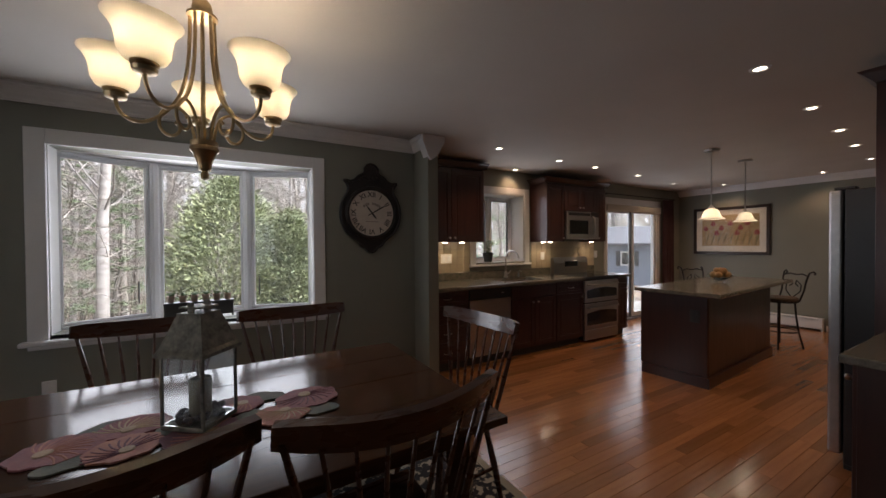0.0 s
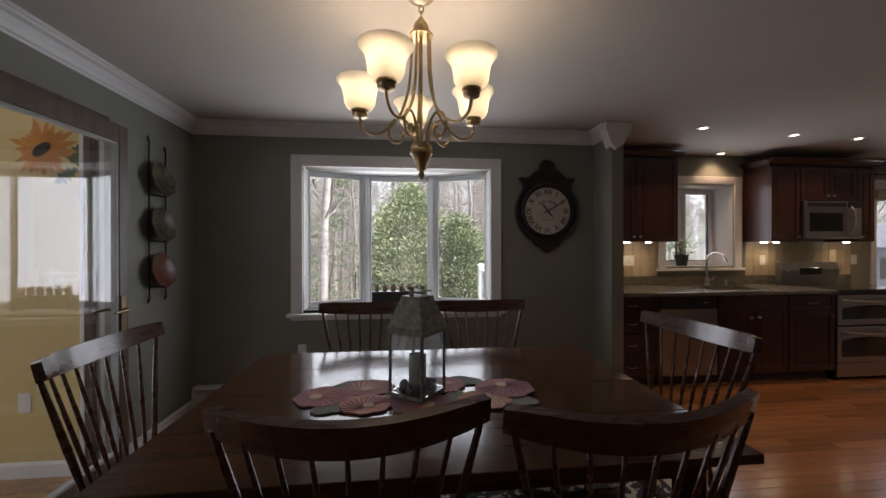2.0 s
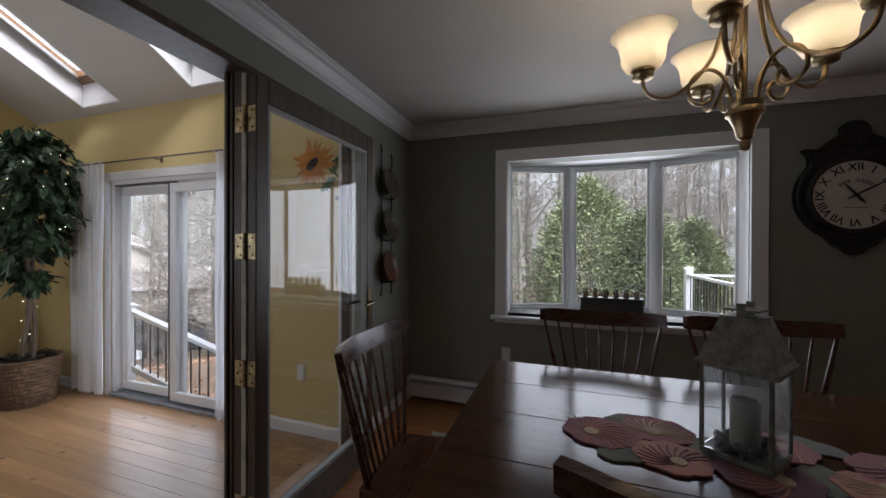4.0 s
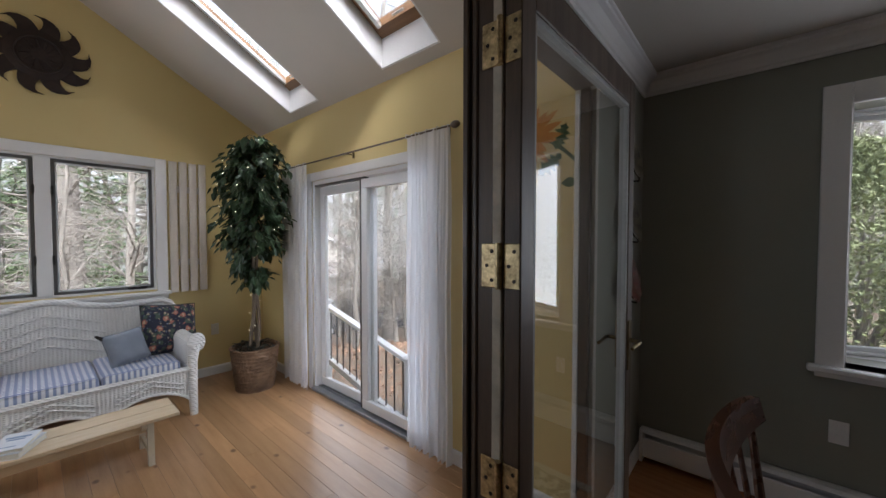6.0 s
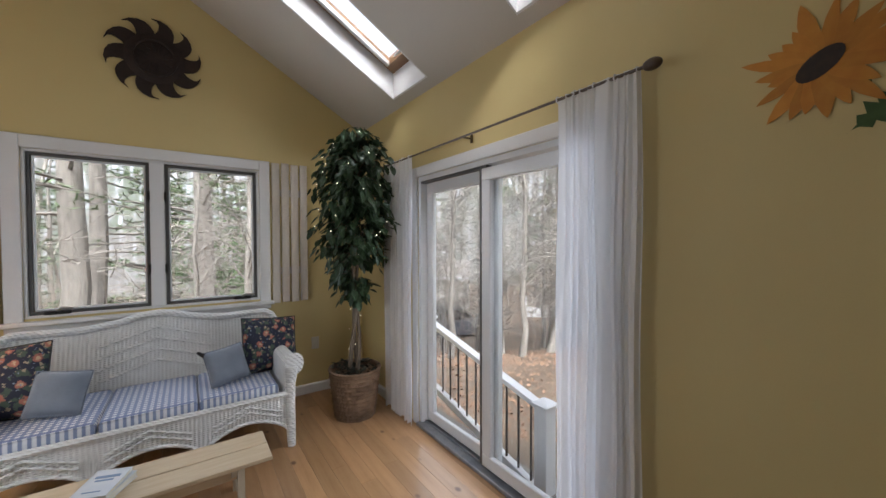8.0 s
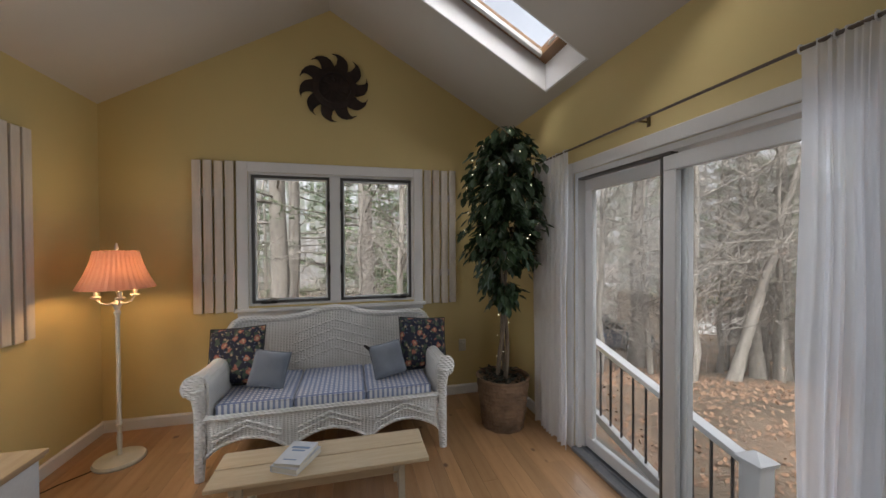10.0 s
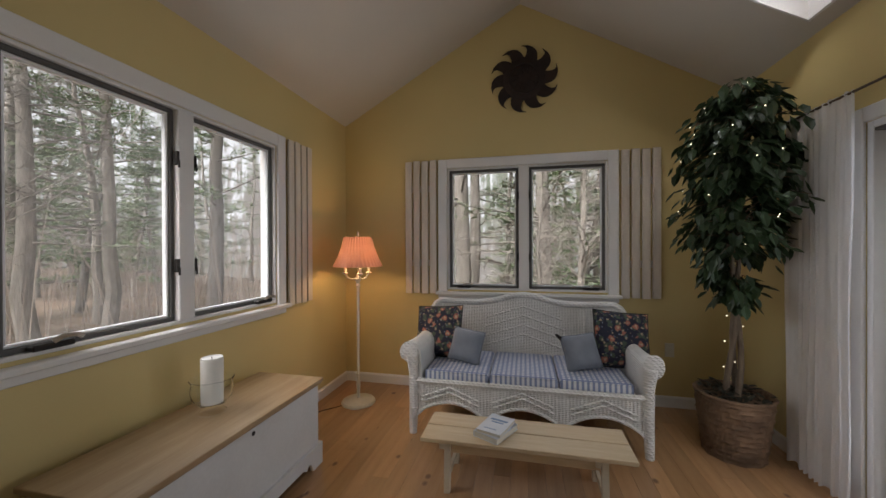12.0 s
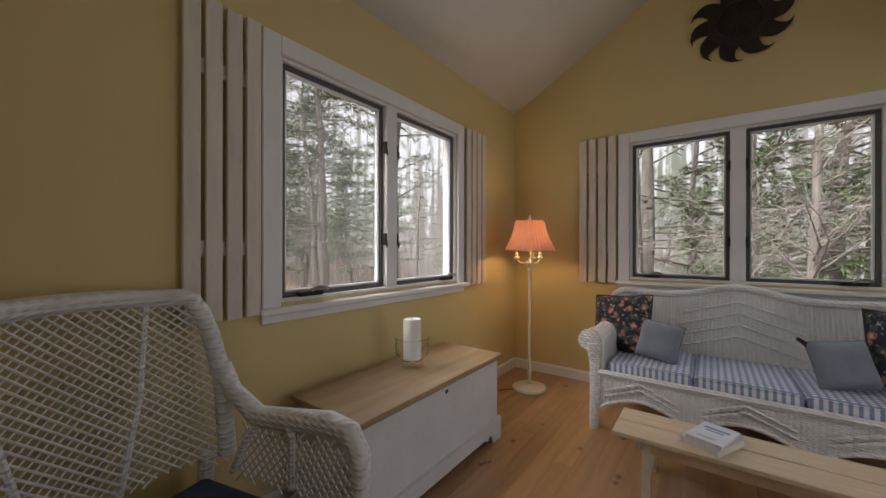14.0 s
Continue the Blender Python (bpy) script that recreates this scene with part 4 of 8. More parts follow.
def text_part(name, body, size, m, material, parent, align="CENTER", depth=0.0006, bold=0.0):
    cu = bpy.data.curves.new(name, "FONT")
    cu.body, cu.size, cu.extrude, cu.align_x, cu.align_y = body, size, depth, align, "CENTER"
    cu.offset = bold
    cu.materials.append(material)
    ob = new(name, cu)
    ob.parent, ob.matrix_basis = parent, m
    return ob


def wall_clock():
    c = thing("wall_clock", pose(1.095, DN - 0.001, 1.682), "black carved wall clock with cream Roman-numeral face", "clock")

    half = [(0, -0.378), (0.03, -0.368), (0.055, -0.335), (0.10, -0.315), (0.118, -0.285)]
    half += [(0.297 * math.sin(radians(a)), 0.297 * math.cos(radians(a))) for a in range(152, 45, -6)]
    half += [(0.222, 0.225), (0.232, 0.262), (0.262, 0.296), (0.255, 0.304), (0.20, 0.296), (0.165, 0.312), (0.125, 0.352), (0.075, 0.378), (0.062, 0.40), (0.066, 0.425), (0.045, 0.455), (0.015, 0.468)]
    case_line = half + [(-x, z) for x, z in half[:0:-1]]
    part("case", poly(bmesh.new(), [(x, 0, z) for x, z in case_line], (0, -0.035, 0)), M_clock, c)
    part("case_moulding", tube(bmesh.new(), [(x * 0.965, -0.037, z * 0.97) for x, z in case_line], 0.011, 6, closed=True), M_clock, c, smooth=True)
    part("crest_carving", tube(bmesh.new(), bend([(-0.12, -0.04, 0.30), (-0.07, -0.045, 0.335), (-0.03, -0.045, 0.31), (0, -0.05, 0.36), (0.03, -0.045, 0.31), (0.07, -0.045, 0.335), (0.12, -0.04, 0.30)]), 0.012, 6), M_clock, c, smooth=True)
    bm = bmesh.new()
    tube(bm, [(0.233 * math.cos(a), -0.042, 0.233 * math.sin(a)) for a in [k / 48 * 2 * math.pi for k in range(48)]], 0.02, 8, closed=True)
    part("bezel", bm, M_clock, c, smooth=True)
    bm = bmesh.new()
    poly(bm, [(0.222 * math.sin(k / 48 * 2 * math.pi), -0.036, 0.222 * math.cos(k / 48 * 2 * math.pi)) for k in range(48)], (0, -0.004, 0))
    face = part("clock_face", bm, M_face, c)
    rx = Matrix.Rotation(math.pi / 2, 4, "X")
    for i, s in enumerate(("XII", "I", "II", "III", "IIII", "V", "VI", "VII", "VIII", "IX", "X", "XI")):
        a = i / 12 * 2 * math.pi
        text_part("numeral", s, 0.066, Matrix.Translation((0.172 * math.sin(a), -0.0405, 0.172 * math.cos(a))) @ Matrix.Rotation(a, 4, "Y") @ rx, M_ink, face, bold=0.001)
    bars = bmesh.new()
    for k in range(8):
        a = radians(-38 + 76 * k / 7)
        if k != 3:
            b2 = box(-0.009, 0.009, -0.0415, -0.040, -0.011, 0.011)
            bmesh.ops.transform(b2, matrix=Matrix.Translation((0.12 * math.sin(a), 0, 0.12 * math.cos(a) - 0.03)) @ Matrix.Rotation(a, 4, "Y"), verts=b2.verts)
            me = bpy.data.meshes.new("t")
            b2.to_mesh(me)
            bars.from_mesh(me)
            bpy.data.meshes.remove(me)
            b2.free()
    bx(bars, -0.06, 0.06, -0.0415, -0.040, -0.082, -0.076)
    part("maker_mark", bars, mat("faded_ink", (0.30, 0.26, 0.23), None, 0.7, relief=0), face)

    def hand(name, a, L, w, y):
        bm = bmesh.new()
        poly(bm, [(-w, y, -0.05), (w, y, -0.05), (w * 1.6, y, L * 0.6), (0, y, L), (-w * 1.6, y, L * 0.6)], (0, -0.002, 0))
        lathe(bm, [(0.012, 0), (0.012, 0.003)], 12)
        bmesh.ops.transform(bm, matrix=Matrix.Rotation(a, 4, "Y"), verts=bm.verts)
        part(name, bm, M_ink, c)
    hand("hour_hand", radians(-38), 0.095, 0.004, -0.047)
    hand("minute_hand", radians(60), 0.175, 0.004, -0.051)
    hand("counterweight", radians(142), 0.075, 0.005, -0.049)


wall_clock()
M_china = mat("painted_china_plate", (0.17, 0.145, 0.09), (0.02, 0.016, 0.018), 0.3, scale=24, fine=40, relief=0.05)
M_china2 = mat("red_fruit_china_plate", (0.12, 0.10, 0.07), (0.14, 0.025, 0.015), 0.3, scale=17, fine=40, relief=0.05)


def plate_rack():
    r = thing("plate_rack", pose(DW, 3.0, 0), "black wrought-iron wall rack holding three china plates", "plate rack")
    for y, z in ((-0.09, 0.0), (0.08, -0.03)):
        bm = bmesh.new()
        tube(bm, [(0.035, y - 0.022, 1.02), (0.03, y - 0.03, 0.995), (0.022, y - 0.018, 0.975), (0.02, y, 0.99), (0.018, y, 1.1), (0.018, y, 2.0 + z), (0.02, y, 2.09 + z), (0.022, y - 0.016, 2.115 + z), (0.03, y - 0.032, 2.1 + z), (0.035, y - 0.03, 2.075 + z), (0.036, y - 0.018, 2.07 + z)], 0.0055, 8)
        part("upright", bm, M_iron, r, smooth=True)
    for z in (1.19, 1.51, 1.83):
        bm = bmesh.new()
        tube(bm, [(0.02, -0.09, z - 0.11), (0.05, -0.02, z - 0.115), (0.02, 0.08, z - 0.11)], 0.005, 6)
        tube(bm, [(0.04, -0.02, z - 0.115), (0.085, -0.02, z - 0.12), (0.09, -0.02, z - 0.1)], 0.005, 6)
        part("plate_hook", bm, M_iron, r)
    for z, m in ((1.19, M_china2), (1.51, M_china), (1.83, M_china)):
        p = thing("china_plate", pose(DW + 0.045, 2.985, z, 0, 78, 0), "scalloped painted china plate standing in the iron rack", "plate", "plates in the wall rack")
        bm = bmesh.new()
        lathe(bm, [(0.001, 0), (0.07, 0.0), (0.09, 0.012), (0.122, 0.02), (0.12, 0.026), (0.088, 0.018), (0.068, 0.007), (0.001, 0.007)], 64, cap=False)
        for v in bm.verts:
            a = math.atan2(v.co.y, v.co.x)
            r0 = math.hypot(v.co.x, v.co.y)
            if r0 > 0.1:
                k = 1 + 0.045 * math.cos(8 * a)
                v.co.x, v.co.y = v.co.x * k, v.co.y * k
        part("dish", bm, m, p, smooth=True)


plate_rack()
M_black = mat("black_painted_wood", (0.02, 0.02, 0.02), (0.035, 0.033, 0.03), 0.5, scale=8, relief=0.1)
M_terracotta = mat("pale_clay_pot", (0.30, 0.22, 0.15), (0.22, 0.16, 0.11), 0.8, scale=14, relief=0.2, dist=0.003)
M_succ = mat("succulent_green", (0.09, 0.14, 0.05), (0.05, 0.09, 0.03), 0.5, scale=20, relief=0.1)
tr = thing("plant_stand", pose(-0.27, 3.655, 0.811), "low black wooden stand on the bay window seat", "plant stand")
part("shelf", box(-0.235, 0.235, -0.05, 0.05, 0.118, 0.132, 0.003), M_black, tr)
part("front_board", box(-0.225, 0.225, -0.045, -0.035, 0.02, 0.118, 0.002), M_black, tr)
for s in (-1, 1):
    part("end_board", box(s * 0.225 - 0.006, s * 0.225 + 0.006, -0.05, 0.05, 0, 0.118, 0.002), M_black, tr)
rnd = random.Random(11)
for i in range(6):
    p = thing("potted_succulent", pose(-0.27 - 0.19 + i * 0.076, 3.65, 0.944), "tiny succulent in a clay pot on the black stand", "potted plant", "succulents in the bay window")
    part("pot", lathe(bmesh.new(), [(0.02, 0), (0.026, 0.04), (0.029, 0.042), (0.029, 0.052), (0.024, 0.052), (0.022, 0.046), (0.001, 0.046)], 14), M_terracotta, p, smooth=True)
    bm = bmesh.new()
    for k in range(16):
        a, l, up = rnd.uniform(0, 6.28), rnd.uniform(0.016, 0.032), rnd.uniform(0.01, 0.035)
        tube(bm, [(0, 0, 0.046), (l * 0.5 * math.cos(a), l * 0.5 * math.sin(a), 0.046 + up * 0.8), (l * math.cos(a), l * math.sin(a), 0.046 + up)], [0.003, 0.006, 0.001], 5)
    part("leaves", bm, M_succ, p)

M_rug = bpy.data.materials.new("floral_wool_rug")
nt, p = nodes_of(M_rug)
vor = nt.nodes.new("ShaderNodeTexVoronoi")
vor.inputs["Scale"].default_value = 7
tcn = nt.nodes.new("ShaderNodeTexCoord")
nt.links.new(tcn.outputs["Object"], vor.inputs["Vector"])
nb = tex_noise(nt, 22, 4)
c1 = ramp_mix(nt, ramp(nt, nb, 0.52, 0.56), (0.02, 0.02, 0.025), (0.42, 0.37, 0.29))
c2 = ramp_mix(nt, ramp(nt, vor.outputs["Distance"], 0.26, 0.22), c1, (0.36, 0.30, 0.22))
c3 = ramp_mix(nt, ramp(nt, vor.outputs["Distance"], 0.13, 0.1), c2, (0.16, 0.04, 0.035))
nt.links.new(c3, p.inputs["Base Color"])
p.inputs["Roughness"].default_value = 0.95
bump(nt, p, tex_noise(nt, 300, 2), 0.5, 0.003)
rug = thing("area_rug", pose(-0.07, 1.77, 0.001), "black and cream floral wool rug under the dining table", "rug")
part("pile", box(-1.4, 1.35, -1.05, 1.1, 0, 0.009, 0.003), M_rug, rug)
part("border", bx(bx(box(-1.45, 1.40, -1.1, -1.051, 0, 0.0085), -1.45, 1.40, 1.101, 1.15, 0, 0.0085), 1.351, 1.40, -1.05, 1.1, 0, 0.0085), mat("cream_rug_border", (0.40, 0.36, 0.28), None, 0.95, scale=20, relief=0.4), rug, "cream bound edge")

# ---- kitchen ----
M_cab = mat("dark_cherry_cabinet", (0.052, 0.018, 0.013), (0.032, 0.011, 0.009), 0.32, scale=4, fine=40, relief=0.05, stretch=(8, 8, 0.7), coat=0.15, vary=0.08, dist=0.001)
M_granite = mat("speckled_granite", (0.20, 0.17, 0.13), (0.08, 0.085, 0.065), 0.24, scale=22, fine=140, relief=0.0, coat=0.4)
M_tile = mat("cream_backsplash_tile", (0.46, 0.38, 0.27), (0.40, 0.33, 0.23), 0.35, scale=6, fine=60, relief=0.05, vary=0.07, dist=0.001)
M_steel = mat("stainless_steel", (0.46, 0.45, 0.44), (0.38, 0.37, 0.365), 0.32, 1.0, scale=3, fine=200, relief=0.03, stretch=(0.3, 6, 6), dist=0.0005)
M_blackglass = mat("black_appliance_glass", (0.012, 0.012, 0.013), None, 0.08, relief=0, coat=0.5)
M_blackplastic = mat("black_appliance_enamel", (0.018, 0.018, 0.019), None, 0.35, relief=0.0)


def pull(parent, x, y, z, w=0.09):
    part("handle", tube(bmesh.new(), [(x - w / 2, y, z), (x - w / 2, y - 0.022, z - 0.004), (x, y - 0.03, z - 0.006), (x + w / 2, y - 0.022, z - 0.004), (x + w / 2, y, z)], 0.0045, 6), M_nickel, parent, "brushed nickel bow pull")


def knob(parent, x, y, z):
    part("knob", lathe_y(x, y, z), M_nickel, parent, "brushed nickel knob", smooth=True)


def lathe_y(x, y, z):
    bm = lathe(bmesh.new(), [(0.006, 0), (0.005, 0.012), (0.013, 0.018), (0.014, 0.025), (0.006, 0.03)], 10)
    bmesh.ops.transform(bm, matrix=Matrix.Translation((x, y, z)) @ Matrix.Rotation(math.pi / 2, 4, "X"), verts=bm.verts)
    return bm


def shaker(name, parent, x0, x1, y, z0, z1, rail=0.055):
    """A framed cabinet front whose face lies at y, 20 mm thick."""
    bm = bmesh.new()
    for a, b, c, d in ((x0, x0 + rail, z0, z1), (x1 - rail, x1, z0, z1), (x0 + rail, x1 - rail, z0, z0 + rail), (x0 + rail, x1 - rail, z1 - rail, z1)):
        bx(bm, a, b, y, y + 0.02, c, d, 0.0015)
    bx(bm, x0 + rail, x1 - rail, y + 0.008, y + 0.016, z0 + rail, z1 - rail)
    bx(bm, x0 + rail + 0.02, x1 - rail - 0.02, y + 0.003, y + 0.010, z0 + rail + 0.02, z1 - rail - 0.02, 0.004)
    return part(name, bm, M_cab, parent)


def base_cabinet(x0, x1, fronts, label, yf=3.47, yb=KN):
    c = thing("base_cabinet", pose(0, 0, 0), label, "cabinet", "kitchen base cabinets")
    part("body", box(x0 + 0.001, x1 - 0.001, yf + 0.021, yb - 0.002, 0.1, 0.879), M_cab, c)
    part("toe_kick", box(x0 + 0.001, x1 - 0.001, yf + 0.08, yb - 0.01, 0, 0.1), M_black, c)
    for kind, a, b, z0, z1 in fronts:
        f = shaker("drawer_front" if kind == "drawer" else "door", c, a + 0.002, b - 0.002, yf, z0, z1, 0.03 if kind == "drawer" else 0.055)
        if kind == "drawer":
            pull(f, (a + b) / 2, yf, (z0 + z1) / 2)
        else:
            knob(f, b - 0.04 if kind == "doorl" else a + 0.04, yf, z1 - 0.05)
    return c


CH = "dark cherry base cabinet under the granite worktop"
base_cabinet(1.662, 2.225, [("drawer", 1.665, 2.22, 0.73, 0.87), ("drawer", 1.665, 2.22, 0.53, 0.72), ("drawer", 1.665, 2.22, 0.33, 0.52), ("drawer", 1.665, 2.22, 0.11, 0.32)], "dark cherry four-drawer base cabinet under the granite worktop")
sk = base_cabinet(2.835, 3.60, [("doorl", 2.84, 3.215, 0.11, 0.71), ("doorr", 3.22, 3.595, 0.11, 0.71)], "dark cherry two-door sink cabinet under the granite worktop")
part("false_front", box(2.84, 3.595, 3.47, 3.49, 0.72, 0.87, 0.002), M_cab, sk)
base_cabinet(3.60, 4.125, [("drawer", 3.605, 4.12, 0.72, 0.87), ("doorl", 3.605, 4.12, 0.11, 0.71)], CH)
base_cabinet(4.885, 5.12, [("drawer", 4.89, 5.115, 0.72, 0.87), ("doorl", 4.89, 5.115, 0.11, 0.71)], CH)

dw = thing("dishwasher", pose(0, 0, 0), "stainless dishwasher with black control strip", "dishwasher")
part("body", box(2.23, 2.83, 3.495, KN - 0.01, 0.1, 0.878), M_blackplastic, dw)
part("door", box(2.235, 2.825, 3.465, 3.494, 0.11, 0.75, 0.004), M_steel, dw)
part("control_panel", box(2.235, 2.825, 3.468, 3.494, 0.755, 0.872, 0.004), M_blackplastic, dw)
part("kick_plate", box(2.235, 2.825, 3.55, 3.58, 0, 0.1), M_blackplastic, dw)
part("button", box(2.68, 2.72, 3.463, 3.468, 0.81, 0.82), M_nickel, dw)

wt = thing("worktop", pose(0, 0, 0), "speckled brown granite worktop with sink cut-out", "countertop")
bm = bmesh.new()
bx(bm, 1.662, 2.90, 3.435, KN - 0.001, 0.88, 0.918, 0.006, 2), bx(bm, 3.52, 4.127, 3.435, KN - 0.001, 0.88, 0.918, 0.006, 2)
bx(bm, 2.9, 3.52, 3.435, 3.56, 0.88, 0.918, 0.0), bx(bm, 2.9, 3.52, 3.98, KN - 0.001, 0.88, 0.918, 0.0)
part("slab", bm, M_granite, wt)
part("end_slab", box(4.883, 5.15, 3.435, KN - 0.001, 0.88, 0.918, 0.006, 2), M_granite, wt)
part("upstand", bx(box(1.662, 4.127, KN - 0.022, KN - 0.001, 0.9185, 1.02, 0.002), 4.883, 5.15, KN - 0.022, KN - 0.001, 0.9185, 1.02, 0.002), M_granite, wt)
snk = thing("kitchen_sink", pose(0, 0, 0), "stainless undermount sink in the granite worktop", "sink")
bm = bmesh.new()
bx(bm, 2.9, 3.52, 3.56, 3.98, 0.72, 0.728), bx(bm, 2.9, 2.908, 3.56, 3.98, 0.728, 0.88), bx(bm, 3.512, 3.52, 3.56, 3.98, 0.728, 0.88), bx(bm, 2.908, 3.512, 3.56, 3.568, 0.728, 0.88), bx(bm, 2.908, 3.512, 3.972, 3.98, 0.728, 0.88)
part("bowl", bm, M_steel, snk)
part("drain", lathe(bmesh.new(), [(0.04, 0), (0.04, 0.004), (0.02, 0.002)], 16, (3.2, 3.75, 0.728)), M_nickel, snk)
fau = thing("faucet", pose(3.22, 4.03, 0.918), "brushed nickel gooseneck faucet behind the sink", "faucet")
part("spout", tube(bmesh.new(), [(0, 0, 0.07), (0, 0, 0.28), (0.0, -0.02, 0.335), (0.02, -0.07, 0.37), (0.05, -0.13, 0.36), (0.065, -0.165, 0.32), (0.07, -0.18, 0.27)], [0.014, 0.012, 0.012, 0.012, 0.012, 0.014, 0.018], 10), M_nickel, fau, smooth=True)
part("base", lathe(bmesh.new(), [(0.03, 0), (0.028, 0.02), (0.02, 0.03), (0.022, 0.075), (0.016, 0.085)], 14), M_nickel, fau, smooth=True)
part("lever", tube(bmesh.new(), [(0.02, 0, 0.05), (0.05, -0.01, 0.065), (0.075, -0.02, 0.1)], [0.01, 0.008, 0.006], 8), M_nickel, fau, smooth=True)
sp = thing("soap_dispenser", pose(3.45, 4.03, 0.918), "small brushed nickel soap dispenser beside the sink", "soap dispenser")
part("pump", tube(bmesh.new(), [(0, 0, 0), (0, 0, 0.07), (0.0, -0.02, 0.085), (0, -0.06, 0.08)], [0.016, 0.01, 0.008, 0.006], 8), M_nickel, sp, smooth=True)
pl = thing("potted_herb", pose(3.02, 4.17, 1.135), "bright green herb in a dark pot on the windowsill", "potted plant")
part("pot", lathe(bmesh.new(), [(0.055, 0), (0.075, 0.12), (0.08, 0.13), (0.07, 0.13), (0.065, 0.115), (0.001, 0.115)], 18), mat("slate_glazed_pot", (0.04, 0.055, 0.06), None, 0.3, relief=0.05), pl, smooth=True)
bm = bmesh.new()
rnd = random.Random(3)
for k in range(260):
    a, r, h = rnd.uniform(0, 6.28), rnd.uniform(0.0, 0.17), rnd.uniform(0.12, 0.31)
    c0, s = Vector((r * math.cos(a), r * math.sin(a) * 0.7, h - r * 0.4)), rnd.uniform(0.018, 0.032)
    d = Vector((math.cos(a), math.sin(a), rnd.uniform(-0.5, 0.5))).normalized() * s
    w = d.cross(Vector((0, 0, 1))).normalized() * s * 0.5
    vs = [bm.verts.new(c0 + o) for o in (-d, w, d, -w)]
    bm.faces.new(vs)
part("leaves", bm, mat("herb_leaf", (0.16, 0.29, 0.07), (0.09, 0.19, 0.04), 0.5, scale=20, relief=0), pl)


def upper_cabinet(x0, x1, z0, z1, doors, label, y0=3.77):
    c = thing("wall_cabinet", pose(0, 0, 0), label, "cabinet", "kitchen wall cabinets")
    part("body", box(x0 + 0.001, x1 - 0.001, y0 + 0.021, KN - 0.001, z0, z1), M_cab, c)
    n = len(doors)
    w = (x1 - x0) / n
    for i, side in enumerate(doors):
        a = x0 + i * w
        d = shaker("door", c, a + 0.003, a + w - 0.003, y0, z0 + 0.003, z1 - 0.02)
        knob(d, a + w - 0.035 if side == "r" else a + 0.035, y0, z0 + 0.05)
    return c


def cab_crown(x0, x1, y0, z, label):
    c = thing("cabinet_crown", pose(0, 0, 0), label, "crown moulding")
    bm = bmesh.new()
    prof = [(0, 0), (-0.012, 0), (-0.018, 0.02), (-0.05, 0.05), (-0.062, 0.055), (-0.062, 0.07), (0, 0.07)]
    poly(bm, [(x0 - 0.04, y0 + a, z + b) for a, b in prof], (x1 - x0 + 0.08, 0, 0))
    for s, x in ((-1, x0), (1, x1)):
        poly(bm, [(x - s * a, y0 + 0.001, z + b) for a, b in prof], (0, KN - y0 - 0.01, 0))
    part("moulding", bm, M_cab, c)


upper_cabinet(1.72, 2.66, 1.41, 2.295, ("r", "l"), "dark cherry two-door wall cabinet beside the kitchen window")
cab_crown(1.72, 2.66, 3.77, 2.296, "dark cherry crown on the wall cabinet")
upper_cabinet(3.74, 4.095, 1.41, 2.24, ("r",), "dark cherry wall cabinet beside the microwave")
upper_cabinet(4.095, 4.80, 1.86, 2.24, ("r", "l"), "dark cherry two-door cabinet above the microwave")
upper_cabinet(4.80, 5.02, 1.41, 2.24, ("l",), "narrow dark cherry wall cabinet beside the microwave")
cab_crown(3.74, 5.02, 3.77, 2.241, "dark cherry crown on the wall cabinets")

mw = thing("microwave", pose(0, 0, 0), "stainless over-range microwave with dark window", "microwave")
part("body", box(4.10, 4.795, 3.76, KN - 0.002, 1.44, 1.855, 0.003), M_blackplastic, mw)
d = part("door", box(4.10, 4.62, 3.725, 3.759, 1.445, 1.85, 0.006), M_steel, mw)
part("window", box(4.15, 4.55, 3.721, 3.726, 1.52, 1.72, 0.004), M_blackglass, d)
part("handle", tube(bmesh.new(), [(4.655, 3.725, 1.5), (4.66, 3.69, 1.54), (4.662, 3.68, 1.65), (4.66, 3.69, 1.75), (4.655, 3.725, 1.79)], 0.011, 8), M_steel, d, smooth=True)
part("control_panel", box(4.622, 4.795, 3.727, 3.759, 1.445, 1.775, 0.004), M_steel, mw)
part("vent_grille", box(4.625, 4.795, 3.726, 3.759, 1.78, 1.85, 0.003), M_blackplastic, mw)
part("top_vent", box(4.13, 4.6, 3.7235, 3.7255, 1.79, 1.83, 0.002), M_blackplastic, d)

rg = thing("range", pose(0, 0, 0), "stainless double-oven electric range with black glass top", "stove")
part("body", box(4.13, 4.88, 3.49, KN - 0.03, 0.04, 0.9), M_blackplastic, rg)
part("cooktop", box(4.128, 4.882, 3.45, KN - 0.09, 0.902, 0.92, 0.004), M_blackglass, rg, "black glass cooktop")
for z0, z1, nm in ((0.56, 0.86, "upper"), (0.18, 0.54, "lower")):
    d = part("oven_door", box(4.135, 4.875, 3.455, 3.489, z0, z1, 0.006), M_steel, rg, nm + " oven door")
    bm = bmesh.new()
    pts = [(4.18, 3.452, z0 + 0.06), (4.83, 3.452, z0 + 0.06)] + [(4.83 - 0.65 * k / 8, 3.452, z1 - 0.13 + 0.03 * math.sin(k / 8 * math.pi)) for k in range(9)]
    part("oven_window", poly(bm, pts, (0, 0.006, 0)), M_blackglass, d)
    part("handle", tube(bmesh.new(), [(4.18, 3.455, z1 - 0.045), (4.19, 3.415, z1 - 0.05), (4.5, 3.405, z1 - 0.065), (4.82, 3.415, z1 - 0.05), (4.83, 3.455, z1 - 0.045)], 0.013, 8), M_steel, d, smooth=True)
